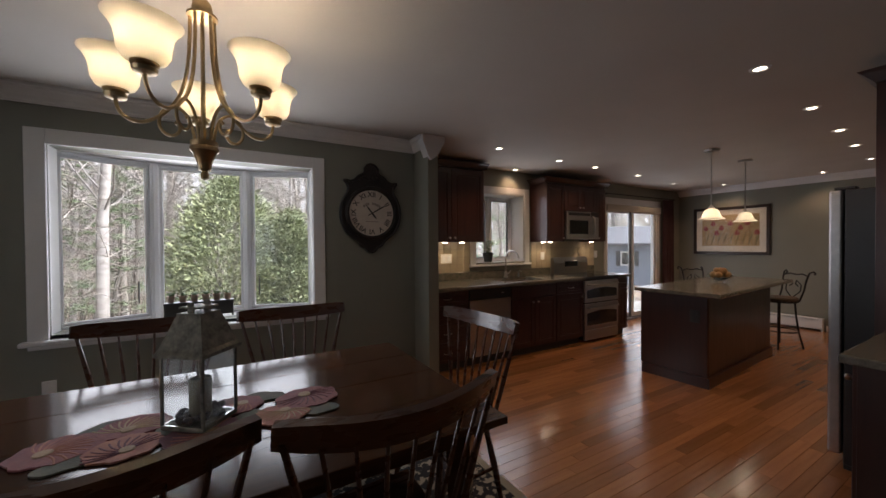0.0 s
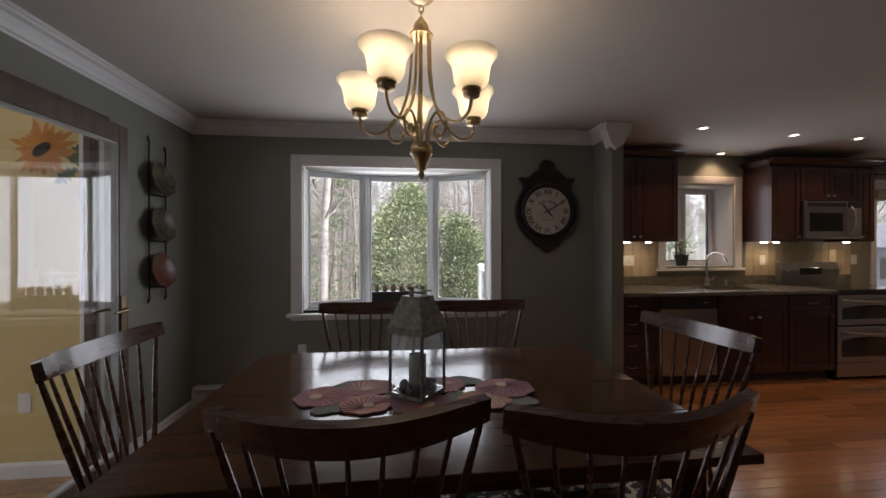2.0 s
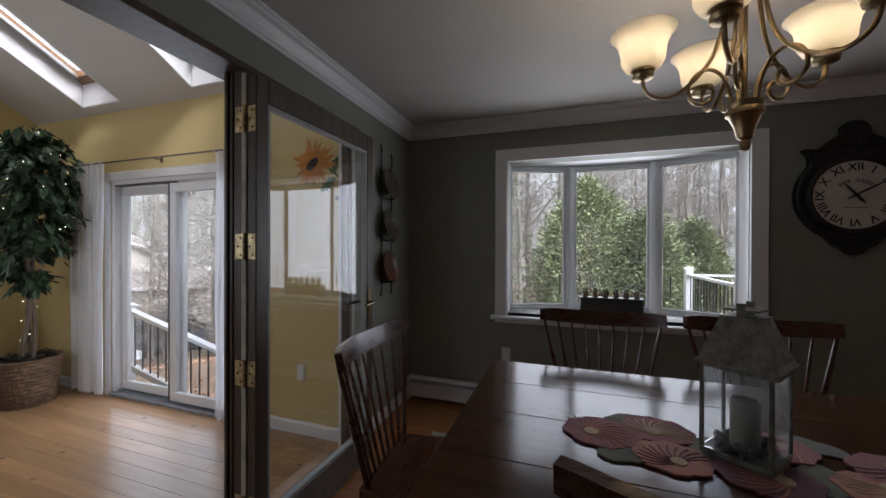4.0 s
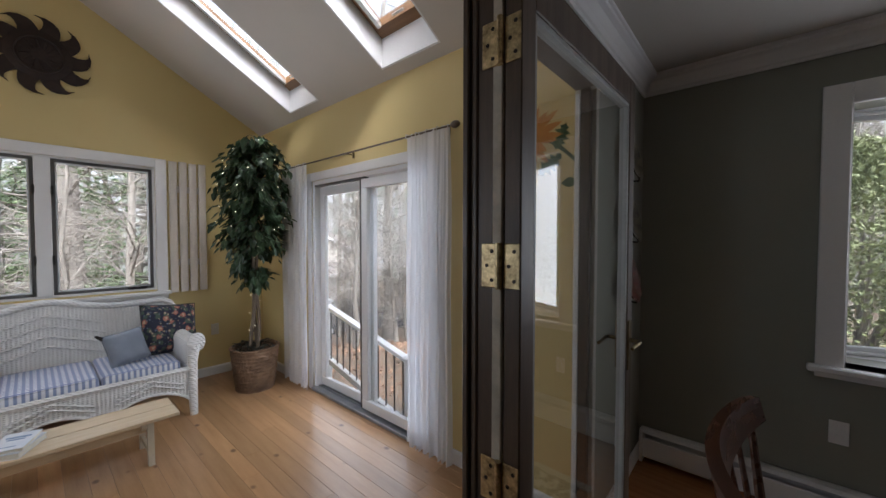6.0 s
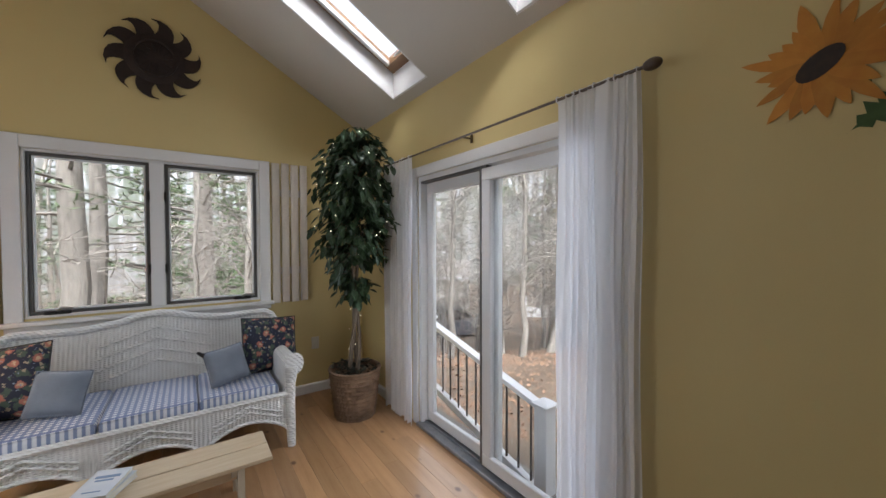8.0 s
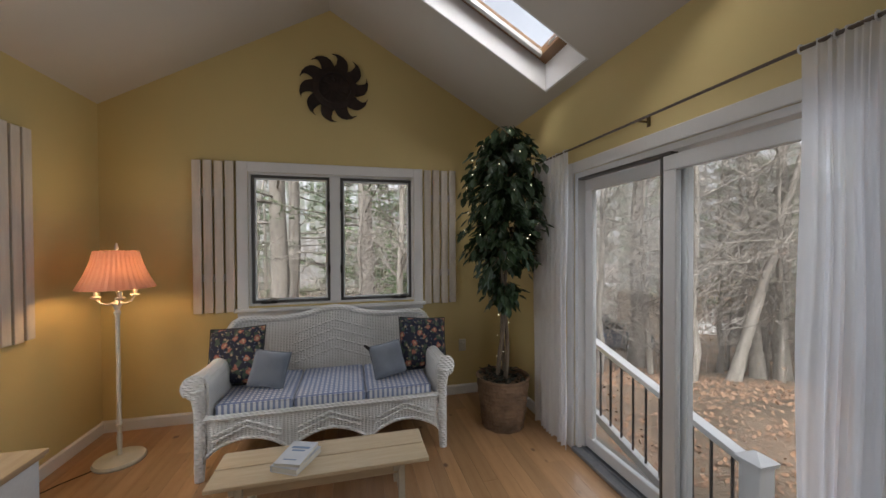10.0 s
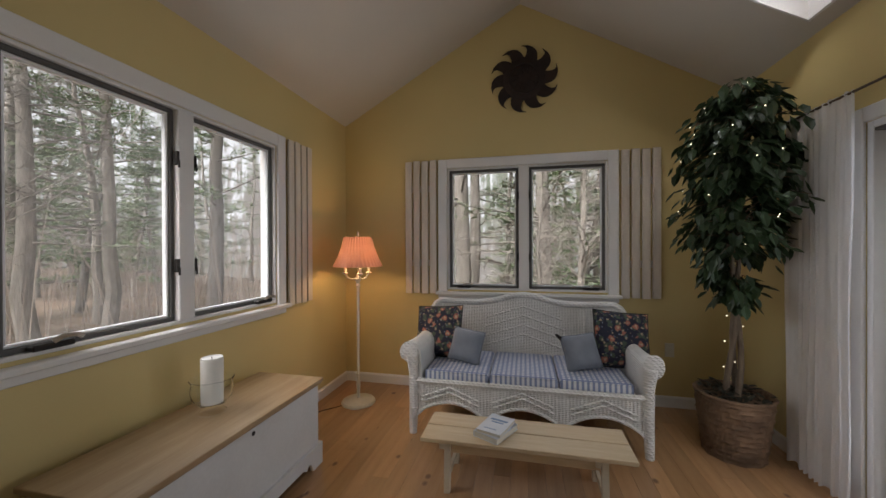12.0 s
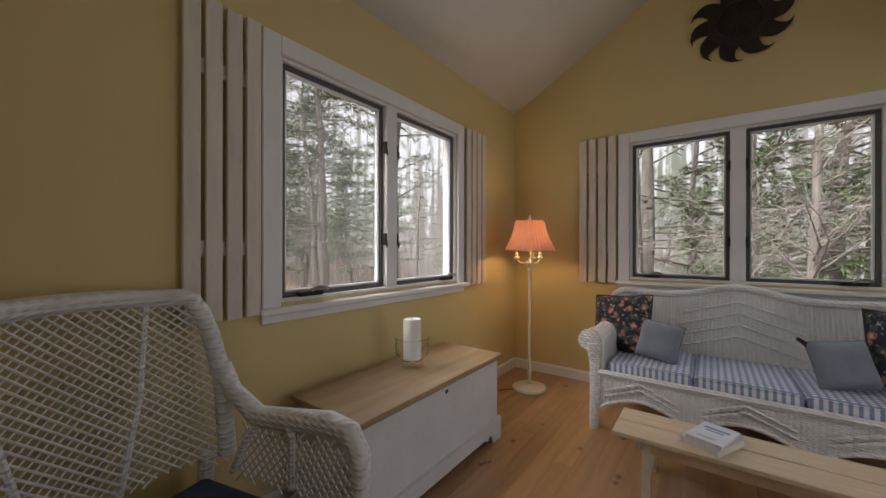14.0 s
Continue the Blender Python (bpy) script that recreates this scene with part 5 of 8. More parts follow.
part("kick_drawer", box(4.135, 4.875, 3.46, 3.489, 0.035, 0.172, 0.004), M_steel, rg)
part("back_guard", poly(bmesh.new(), [(4.13, KN - 0.09, 0.921), (4.13, KN - 0.105, 1.09), (4.13, KN - 0.08, 1.17), (4.13, KN - 0.03, 1.17), (4.13, KN - 0.03, 0.921)], (0.75, 0, 0)), M_steel, rg)
part("display", box(4.36, 4.64, KN - 0.112, KN - 0.098, 1.03, 1.11, 0.003), M_blackglass, rg)
for x in (4.19, 4.28, 4.71, 4.80):
    part("knob", lathe_y(x, KN - 0.104, 1.08), M_steel, rg, smooth=True)

isl = thing("kitchen_island", pose(0, 0, 0), "dark cherry island with overhanging granite top", "kitchen island")
part("body", box(3.86, 5.68, 1.86, 2.44, 0.1, 0.879), M_cab, isl)
part("end_panel", box(3.835, 3.859, 1.84, 2.46, 0.1, 0.879, 0.002), M_cab, isl)
part("back_panel", box(3.862, 5.69, 1.838, 1.859, 0.1, 0.879, 0.002), M_cab, isl)
part("base_moulding", poly(bmesh.new(), [(3.81, 1.815, 0), (5.70, 1.815, 0), (5.70, 2.44, 0), (3.81, 2.44, 0)], (0, 0, 0.099)), M_cab, isl)
part("worktop", box(3.70, 5.95, 1.69, 2.46, 0.88, 0.918, 0.008, 2), M_granite, isl, "speckled granite top")
isl.matrix_basis = pose(3.81, 1.83, 0, 0, 0, 4) @ pose(-3.81, -1.83, 0)
o = part("outlet_plate", box(3.828, 3.834, 1.90, 1.985, 0.61, 0.73, 0.002), M_black, isl, "black outlet plate")
part("socket", box(3.826, 3.8285, 1.925, 1.96, 0.63, 0.71), M_blackplastic, o)


def bar_stool(m, label):
    s = thing("bar_stool", m, label, "bar stool", "iron stools at the island")
    bm = bmesh.new()
    lathe(bm, [(0.17, 0.61), (0.19, 0.62), (0.195, 0.64), (0.18, 0.66), (0.05, 0.668), (0.001, 0.668)], 24, cap=False)
    part("seat", bm, mat("brown_seat_fabric", (0.10, 0.07, 0.05), (0.07, 0.05, 0.035), 0.9, scale=20, relief=0.3), s, "brown padded round seat", smooth=True)
    part("seat_ring", tube(bmesh.new(), [(0.18 * math.cos(k / 20 * 6.283), 0.18 * math.sin(k / 20 * 6.283), 0.605) for k in range(20)], 0.011, 6, closed=True), M_iron, s)
    for k in range(4):
        a = math.pi / 4 + k * math.pi / 2
        c, n = math.cos(a), math.sin(a)
        part("leg", tube(bmesh.new(), [(0.15 * c, 0.15 * n, 0.6), (0.165 * c, 0.165 * n, 0.4), (0.19 * c, 0.19 * n, 0.2), (0.235 * c, 0.235 * n, 0.0)], 0.011, 7), M_iron, s)
    part("foot_ring", tube(bmesh.new(), [(0.185 * math.cos(k / 20 * 6.283), 0.185 * math.sin(k / 20 * 6.283), 0.22) for k in range(20)], 0.009, 6, closed=True), M_iron, s)
    for q in (-1, 1):
        part("back_upright", tube(bmesh.new(), [(q * 0.14, -0.13, 0.61), (q * 0.15, -0.18, 0.75), (q * 0.16, -0.2, 0.88), (q * 0.17, -0.23, 0.98), (q * 0.185, -0.27, 1.0), (q * 0.19, -0.29, 0.975), (q * 0.185, -0.275, 0.96)], 0.01, 7), M_iron, s)
        part("back_scroll", tube(bmesh.new(), [(q * 0.02, -0.17, 0.66), (q * 0.1, -0.185, 0.74), (q * 0.1, -0.195, 0.82), (q * 0.03, -0.2, 0.88), (q * 0.02, -0.2, 0.83), (q * 0.06, -0.195, 0.80)], 0.007, 6), M_iron, s)
    part("top_rail", tube(bmesh.new(), [(-0.165, -0.215, 0.94), (-0.08, -0.23, 0.965), (0, -0.235, 0.95), (0.08, -0.23, 0.965), (0.165, -0.215, 0.94)], 0.009, 6), M_iron, s)


bar_stool(pose(6.22, 2.05, 0, 0, 0, 60), "black wrought-iron bar stool with brown padded seat by the island end")
bar_stool(pose(6.2, 2.95, 0, 0, 0, 150), "black wrought-iron bar stool with scrolled back behind the island")
bowl = thing("fruit_bowl", pose(4.95, 2.2, 0.919), "glass bowl of dried gourds on the island", "bowl")
part("dish", lathe(bmesh.new(), [(0.05, 0), (0.055, 0.01), (0.04, 0.02), (0.1, 0.05), (0.13, 0.09), (0.125, 0.09), (0.095, 0.055), (0.001, 0.03)], 24, cap=False), glass_mat("clear_bowl_glass"), bowl, smooth=True)
M_gourd = mat("dried_gourd", (0.36, 0.22, 0.08), (0.26, 0.13, 0.05), 0.6, scale=12, relief=0.3)
rnd = random.Random(5)
for k in range(9):
    a, r = k * 2.4, (0.0, 0.07, 0.075, 0.07, 0.06, 0.07, 0.03, 0.05, 0.05)[k]
    bm = bmesh.new()
    bmesh.ops.create_uvsphere(bm, u_segments=12, v_segments=8, radius=0.038, matrix=Matrix.Translation((r * math.cos(a), r * math.sin(a), 0.085 + (0.045 if k > 5 else 0.0))))
    part("gourd", bm, M_gourd, bowl, smooth=True)

pic = thing("framed_picture", pose(KE - 0.001, 3.235, 1.597, 0, 0, -90), "wide dark-framed botanical print of red tulips", "picture")
part("frame", frame_bm(-0.585, 0.585, -0.435, 0.435, -0.03, 0, 0.05, 0.004), mat("dark_picture_frame", (0.03, 0.016, 0.01), None, 0.35, relief=0.05), pic)
part("mat_board", box(-0.535, 0.535, -0.012, -0.002, -0.385, 0.385), mat("cream_mat_board", (0.62, 0.56, 0.48), None, 0.8, relief=0.0), pic)
pr = part("print", box(-0.44, 0.44, -0.015, -0.0121, -0.28, 0.29), mat("ochre_print_paper", (0.40, 0.28, 0.14), (0.30, 0.20, 0.10), 0.7, scale=5, fine=20, relief=0), pic)
bm, bs = bmesh.new(), bmesh.new()
for k in range(9):
    x = -0.38 + k * 0.095
    h = 0.02 + 0.1 * math.sin(k * 2.1)
    tube(bs, [(x, -0.016, -0.27), (x + 0.02 * math.sin(k), -0.016, h - 0.1), (x + 0.03 * math.sin(k * 1.7), -0.016, h)], 0.006, 5, flat=0.2)
    poly(bs, [(x, -0.0155, -0.27), (x + 0.05, -0.0155, -0.12), (x + 0.06, -0.0155, -0.02), (x + 0.025, -0.0155, -0.14)], (0, -0.001, 0))
    cx = x + 0.03 * math.sin(k * 1.7)
    poly(bm, [(cx + 0.04 * math.sin(a) * (1 + 0.3 * math.cos(3 * a)), -0.0165, h + 0.03 + 0.05 * math.cos(a)) for a in [j / 12 * 6.283 for j in range(12)]], (0, -0.001, 0))
part("painted_stems", bs, mat("print_green", (0.15, 0.14, 0.06), None, 0.7, relief=0), pr)
part("painted_tulips", bm, mat("print_red", (0.30, 0.06, 0.04), (0.22, 0.05, 0.05), 0.7, relief=0), pr)
pane("picture_glass", box(-0.535, 0.535, -0.022, -0.02, -0.385, 0.385), pic)


def pendant(x, y):
    p = thing("pendant_lamp", pose(x, y, 0), "lit bell-shaped glass pendant lamp hanging over the island", "pendant lamp", "pendants over the island")
    part("canopy", lathe(bmesh.new(), [(0.075, CEIL - 0.001), (0.07, CEIL - 0.02), (0.02, CEIL - 0.03)], 18), M_nickel, p, smooth=True)
    part("stem", rod((0, 0, 1.78), (0, 0, CEIL - 0.02), 0.007), M_nickel, p)
    part("socket", lathe(bmesh.new(), [(0.012, 1.80), (0.03, 1.77), (0.03, 1.745)], 14), M_nickel, p, smooth=True)
    part("shade", lathe(bmesh.new(), [(0.03, 1.76), (0.06, 1.745), (0.08, 1.70), (0.09, 1.67), (0.125, 1.645), (0.123, 1.642), (0.086, 1.666), (0.076, 1.698), (0.056, 1.74), (0.028, 1.754)], 24, cap=False), M_frost, p, "frosted bell shade", smooth=True)
    bm = bmesh.new()
    bmesh.ops.create_uvsphere(bm, u_segments=12, v_segments=8, radius=0.025, matrix=Matrix.Translation((0, 0, 1.705)))
    part("bulb", bm, M_bulb, p, smooth=True)
    point_light("pendant_light", (x, y, 1.665), 2.2, WARM, 0.03)


pendant(4.55, 2.12)
pendant(5.50, 2.16)
M_can = glow_mat("recessed_lamp", (1.0, 0.84, 0.62), 14.0)


def downlight(x, y, power=0.0):
    d = thing("recessed_light", pose(x, y, CEIL), "small round recessed ceiling light, switched on", "ceiling light", "recessed ceiling lights")
    part("trim_ring", lathe(bmesh.new(), [(0.052, -0.0015), (0.052, -0.006), (0.034, -0.008), (0.029, -0.0015)], 24, cap=False), M_trim, d, smooth=True)
    part("lens", lathe(bmesh.new(), [(0.029, -0.0015), (0.024, -0.004), (0.001, -0.0045)], 20), M_can, d, smooth=True)
    if power:
        spot_light("downlight_lamp", (x, y, CEIL - 0.03), power * 1.3, (1.0, 0.64, 0.36), 125)


for x, y, pw in ((2.44, 3.20, 8), (3.35, 3.98, 5), (3.46, 3.30, 8), (4.2, 3.34, 8), (5.3, 3.42, 8), (6.6, 3.58, 6), (7.5, 3.2, 6), (2.66, 1.06, 10), (3.8, 1.13, 10), (4.8, 1.2, 10), (5.7, 1.28, 8), (6.8, 1.36, 8), (7.5, 1.95, 6)):
    downlight(x, y, pw)


def puck(x):
    d = thing("under_cabinet_light", pose(x, 3.95, 1.41), "small lit puck light under the wall cabinet", "cabinet light", "under-cabinet puck lights")
    part("lens", lathe(bmesh.new(), [(0.028, -0.001), (0.028, -0.012), (0.001, -0.013)], 16), M_can, d)
    spot_light("puck_lamp", (x, 3.95, 1.39), 1.6, (1.0, 0.72, 0.38), 150)


for x in (1.95, 2.2, 2.45, 3.85, 4.0, 4.91):
    puck(x)


def switch_plate(x, n, label):
    d = thing("switch_plate", pose(x, KN - 0.008, 1.2), label, "switch")
    part("cover_plate", box(-0.04 * n, 0.04 * n, -0.006, 0, -0.058, 0.058, 0.002), M_trim, d)
    for k in range(n):
        part("rocker", box(-0.04 * n + 0.02 + 0.08 * k, -0.04 * n + 0.06 + 0.08 * k, -0.01, -0.006, -0.033, 0.033, 0.002), M_vinyl, d)


switch_plate(2.3, 2, "white double switch plate on the tiled backsplash")
switch_plate(3.98, 1, "white outlet plate on the tiled backsplash")
switch_plate(5.2, 1, "white light switch beside the patio door")

# tall counter, refrigerator and its enclosure along the south wall
sc = thing("base_cabinet", pose(0, 0, 0), "dark cherry base cabinet beside the refrigerator", "cabinet", "kitchen base cabinets")
part("body", box(2.19, 3.10, -0.015, 0.57, 0.1, 0.879), M_cab, sc)
part("toe_kick", box(2.25, 3.10, -0.015, 0.5, 0, 0.1), M_black, sc)
part("end_panel", box(2.17, 2.189, -0.015, 0.575, 0.0, 0.879, 0.002), M_cab, sc)
for a, b in ((2.192, 2.64), (2.645, 3.098)):
    dr = part("door", box(a, b, 0.571, 0.592, 0.11, 0.875, 0.003), M_cab, sc)
    part("knob", lathe(bmesh.new(), [(0.006, 0), (0.014, 0.014), (0.008, 0.024)], 10, (a + 0.03 if a < 2.5 else b - 0.03, 0.61, 0.80)), M_nickel, dr)
sw = thing("worktop", pose(0, 0, 0), "speckled granite worktop beside the refrigerator", "countertop")
part("slab", box(2.15, 3.10, -0.018, 0.625, 0.88, 0.918, 0.008, 2), M_granite, sw)
pn = thing("refrigerator_enclosure", pose(0, 0, 0), "tall dark cherry enclosure around the refrigerator", "cabinet")
part("side_panel", box(3.102, 3.122, -0.018, 0.69, 0, 2.27, 0.002), M_cab, pn)
part("top_cabinet", box(3.123, 4.08, -0.018, 0.66, 1.80, 2.27, 0.002), M_cab, pn)
part("crown", poly(bmesh.new(), [(3.06, 0.69, 2.271), (3.04, 0.74, 2.33), (3.04, 0.755, 2.345), (3.04, -0.018, 2.345), (3.06, -0.018, 2.271)], (1.04, 0, 0)), M_cab, pn)
part("far_panel", box(4.081, 4.1, -0.018, 0.69, 0, 2.27, 0.002), M_cab, pn)
fr = thing("refrigerator", pose(0, 0, 0), "stainless refrigerator with black side panels", "refrigerator")
part("cabinet", box(3.16, 4.05, 0.02, 0.82, 0.03, 1.70, 0.006), M_blackplastic, fr, "black enamel sides")
for a, b in ((3.165, 3.60), (3.605, 4.045)):
    d = part("door", box(a, b, 0.83, 0.89, 0.08, 1.70, 0.012, 3), M_steel, fr, "brushed stainless door")
    hx = b - 0.04 if a < 3.3 else a + 0.04
    part("handle", tube(bmesh.new(), [(hx, 0.885, 0.7), (hx, 0.93, 0.72), (hx, 0.93, 1.35), (hx, 0.885, 1.37)], 0.011, 8), M_steel, d)
part("grille", box(3.17, 4.04, 0.78, 0.82, 0.0, 0.08, 0.003), M_blackplastic, fr)
part("hinge_cover", box(3.18, 3.26, 0.78, 0.87, 1.701, 1.72, 0.004), M_blackplastic, fr)
setting("trim_east_casing", box(KE - 0.022, KE - 0.001, 1.86, 1.95, 0, 2.12, 0.003), M_trim, "white painted door casing on the kitchen end wall", "trim")

M_curtain_red = mat("dark_plum_curtain", (0.07, 0.022, 0.022), (0.045, 0.015, 0.016), 0.9, scale=12, fine=90, relief=0.2, sheen=0.2)


def drape(name, x0, x1, y, z0, z1, folds, amp, material, label, thick=0.002, sway=0.0):
    def f(u, v):
        x = x0 + (x1 - x0) * u
        w = u + 0.035 * math.sin(u * 11 + x0) + 0.02 * math.sin(u * 23 + 2 * v)
        deep = amp * (0.65 + 0.5 * math.sin(u * 8.3 + x0 * 3) ** 2)
        yy = y + deep * math.sin(w * folds * 2 * math.pi + 0.6 * math.sin(3 * v)) * (0.5 + 0.6 * (1 - v)) + amp * 0.35 * math.sin(w * folds * 4.7 * math.pi + 2)
        return (x + sway * (1 - v) * (0.5 - u) + 0.006 * math.sin(9 * v + u * 7), yy, z0 + (z1 - z0) * v + 0.008 * math.sin(w * folds * 2 * math.pi) * (1 - v))
    c = thing(name, pose(0, 0, 0), label, "curtain")
    part("fabric", sheet(f, folds * 10, 18, thick), material, c, smooth=True)
    return c


drape("curtain", 7.08, 7.42, KN - 0.09, 0.02, 2.2, 4, 0.03, M_curtain_red, "dark plum floor-length curtain beside the kitchen patio door")
cr = thing("curtain_rod", pose(0, 0, 0), "thin black curtain rod above the kitchen patio door", "curtain rod")
part("pole", rod((5.35, KN - 0.09, 2.22), (7.5, KN - 0.09, 2.22), 0.009), M_iron, cr)
for x in (5.4, 7.45):
    part("bracket", box(x - 0.008, x + 0.008, KN - 0.095, KN - 0.001, 2.205, 2.235, 0.002), M_iron, cr)
sh = thing("roller_shade", pose(0, 0, 0), "rolled-up cream shade above the kitchen patio door", "window shade")
part("roll", box(5.46, 7.07, KN - 0.06, KN - 0.02, 1.93, 2.05, 0.012, 2), M_cream, sh)

# ---- sunroom ----


def weave_mat(name, a, b, sx, sz, rough=0.5, depth=0.006, coords=("X", "Z")):
    """Painted wicker: two crossed bands of strands."""
    m = bpy.data.materials.new(name)
    nt, p = nodes_of(m)
    tc = nt.nodes.new("ShaderNodeTexCoord")
    outs = []
    for d, s in zip(coords, (sx, sz)):
        w = nt.nodes.new("ShaderNodeTexWave")
        w.wave_type, w.bands_direction = "BANDS", d
        w.inputs["Scale"].default_value, w.inputs["Distortion"].default_value = s, 0.4
        nt.links.new(tc.outputs["Object"], w.inputs["Vector"])
        outs.append(w.outputs["Fac"])
    mx = nt.nodes.new("ShaderNodeMath")
    mx.operation = "MULTIPLY"
    nt.links.new(outs[0], mx.inputs[0]), nt.links.new(outs[1], mx.inputs[1])
    nt.links.new(ramp_mix(nt, ramp(nt, tex_noise(nt, 9, 4), 0.3, 0.75), a, b), p.inputs["Base Color"])
    p.inputs["Roughness"].default_value = rough
    bump(nt, p, mx.outputs[0], 0.9, depth)
    return m


M_wicker = weave_mat("white_painted_wicker", (0.72, 0.71, 0.69), (0.62, 0.61, 0.585), 14, 26)
M_wick_rope = weave_mat("white_wicker_braid", (0.72, 0.71, 0.69), (0.60, 0.59, 0.565), 18, 18, coords=("DIAGONAL", "Z"))
M_basket = weave_mat("natural_woven_basket", (0.27, 0.165, 0.095), (0.12, 0.07, 0.038), 14, 46, 0.7)


def plaid_mat():
    m = bpy.data.materials.new("blue_plaid_cotton")
    nt, p = nodes_of(m)
    tc = nt.nodes.new("ShaderNodeTexCoord")
    fac = []
    for d in ("X", "Y"):
        w = nt.nodes.new("ShaderNodeTexWave")
        w.bands_direction = d
        w.inputs["Scale"].default_value = 9.5
        nt.links.new(tc.outputs["Object"], w.inputs["Vector"])
        fac.append(ramp(nt, w.outputs["Fac"], 0.35, 0.75))
    c = ramp_mix(nt, fac[0], (0.62, 0.62, 0.64), (0.20, 0.24, 0.36))
    ad = nt.nodes.new("ShaderNodeMath")
    ad.operation = "MULTIPLY"
    ad.inputs[1].default_value = 0.9
    nt.links.new(fac[1], ad.inputs[0])
    nt.links.new(ramp_mix(nt, ad.outputs[0], c, (0.14, 0.17, 0.30)), p.inputs["Base Color"])
    p.inputs["Roughness"].default_value = 0.95
    p.inputs["Sheen Weight"].default_value = 0.2
    bump(nt, p, tex_noise(nt, 300, 2), 0.4, 0.002)
    return m


M_plaid = plaid_mat()


def floral_mat():
    m = bpy.data.materials.new("navy_floral_cotton")
    nt, p = nodes_of(m)
    tc = nt.nodes.new("ShaderNodeTexCoord")
    col = (0.018, 0.02, 0.038)
    for sc, th, c in ((22, 0.42, (0.06, 0.085, 0.06)), (26, 0.26, (0.34, 0.27, 0.18)), (13, 0.30, (0.36, 0.13, 0.09)), (13, 0.15, (0.52, 0.36, 0.22)), (34, 0.16, (0.20, 0.24, 0.30))):
        v = nt.nodes.new("ShaderNodeTexVoronoi")
        v.inputs["Scale"].default_value = sc
        mp = nt.nodes.new("ShaderNodeMapping")
        mp.inputs["Location"].default_value = (sc, 0.3 * sc, 0)
        nt.links.new(tc.outputs["Object"], mp.inputs[0])
        wob = nt.nodes.new("ShaderNodeTexNoise")
        wob.inputs["Scale"].default_value = 60
        nt.links.new(mp.outputs[0], wob.inputs["Vector"])
        va = nt.nodes.new("ShaderNodeVectorMath")
        va.operation = "MULTIPLY_ADD"
        va.inputs[1].default_value = (0.035, 0.035, 0.035)
        nt.links.new(wob.outputs["Color"], va.inputs[0]), nt.links.new(mp.outputs[0], va.inputs[2])
        nt.links.new(va.outputs[0], v.inputs["Vector"])
        col = ramp_mix(nt, ramp(nt, v.outputs["Distance"], th + 0.03, th - 0.05), col, c)
    nt.links.new(col, p.inputs["Base Color"])
    p.inputs["Roughness"].default_value = 0.9
    bump(nt, p, tex_noise(nt, 250, 2), 0.3, 0.002)
    return m


M_floral = floral_mat()
M_greyblue = mat("grey_blue_cotton", (0.20, 0.22, 0.26), (0.16, 0.18, 0.22), 0.95, scale=10, fine=220, relief=0.4, sheen=0.2, dist=0.002)
M_denim = mat("dark_denim_cushion", (0.045, 0.06, 0.11), (0.03, 0.04, 0.08), 0.95, scale=12, fine=260, relief=0.4, dist=0.002)


def pillow_bm(w, h, t, seed=0):
    """A stuffed square cushion lying in the xz plane."""
    bm = bmesh.new()
    n = 14
    for s in (-1, 1):
        g = []
        for i in range(n + 1):
            row = []
            for j in range(n + 1):
                u, v = i / n * 2 - 1, j / n * 2 - 1
                f = max(0, (1 - u ** 4) * (1 - v ** 4)) ** 0.5
                pin = 1 - 0.06 * (u * u + v * v) * (1 - abs(u) * abs(v) * 0.9)
                wr = 0.006 * noise.noise(Vector((u * 2.2, v * 2.2, seed + s)))
                row.append(bm.verts.new((u * w / 2 * pin, s * (t / 2 * f + wr * f), v * h / 2 * pin)))
            g.append(row)
        for i in range(n):
            for j in range(n):
                bm.faces.new((g[i][j], g[i + 1][j], g[i + 1][j + 1], g[i][j + 1]))
    bmesh.ops.remove_doubles(bm, verts=bm.verts, dist=0.0015)
    return bm


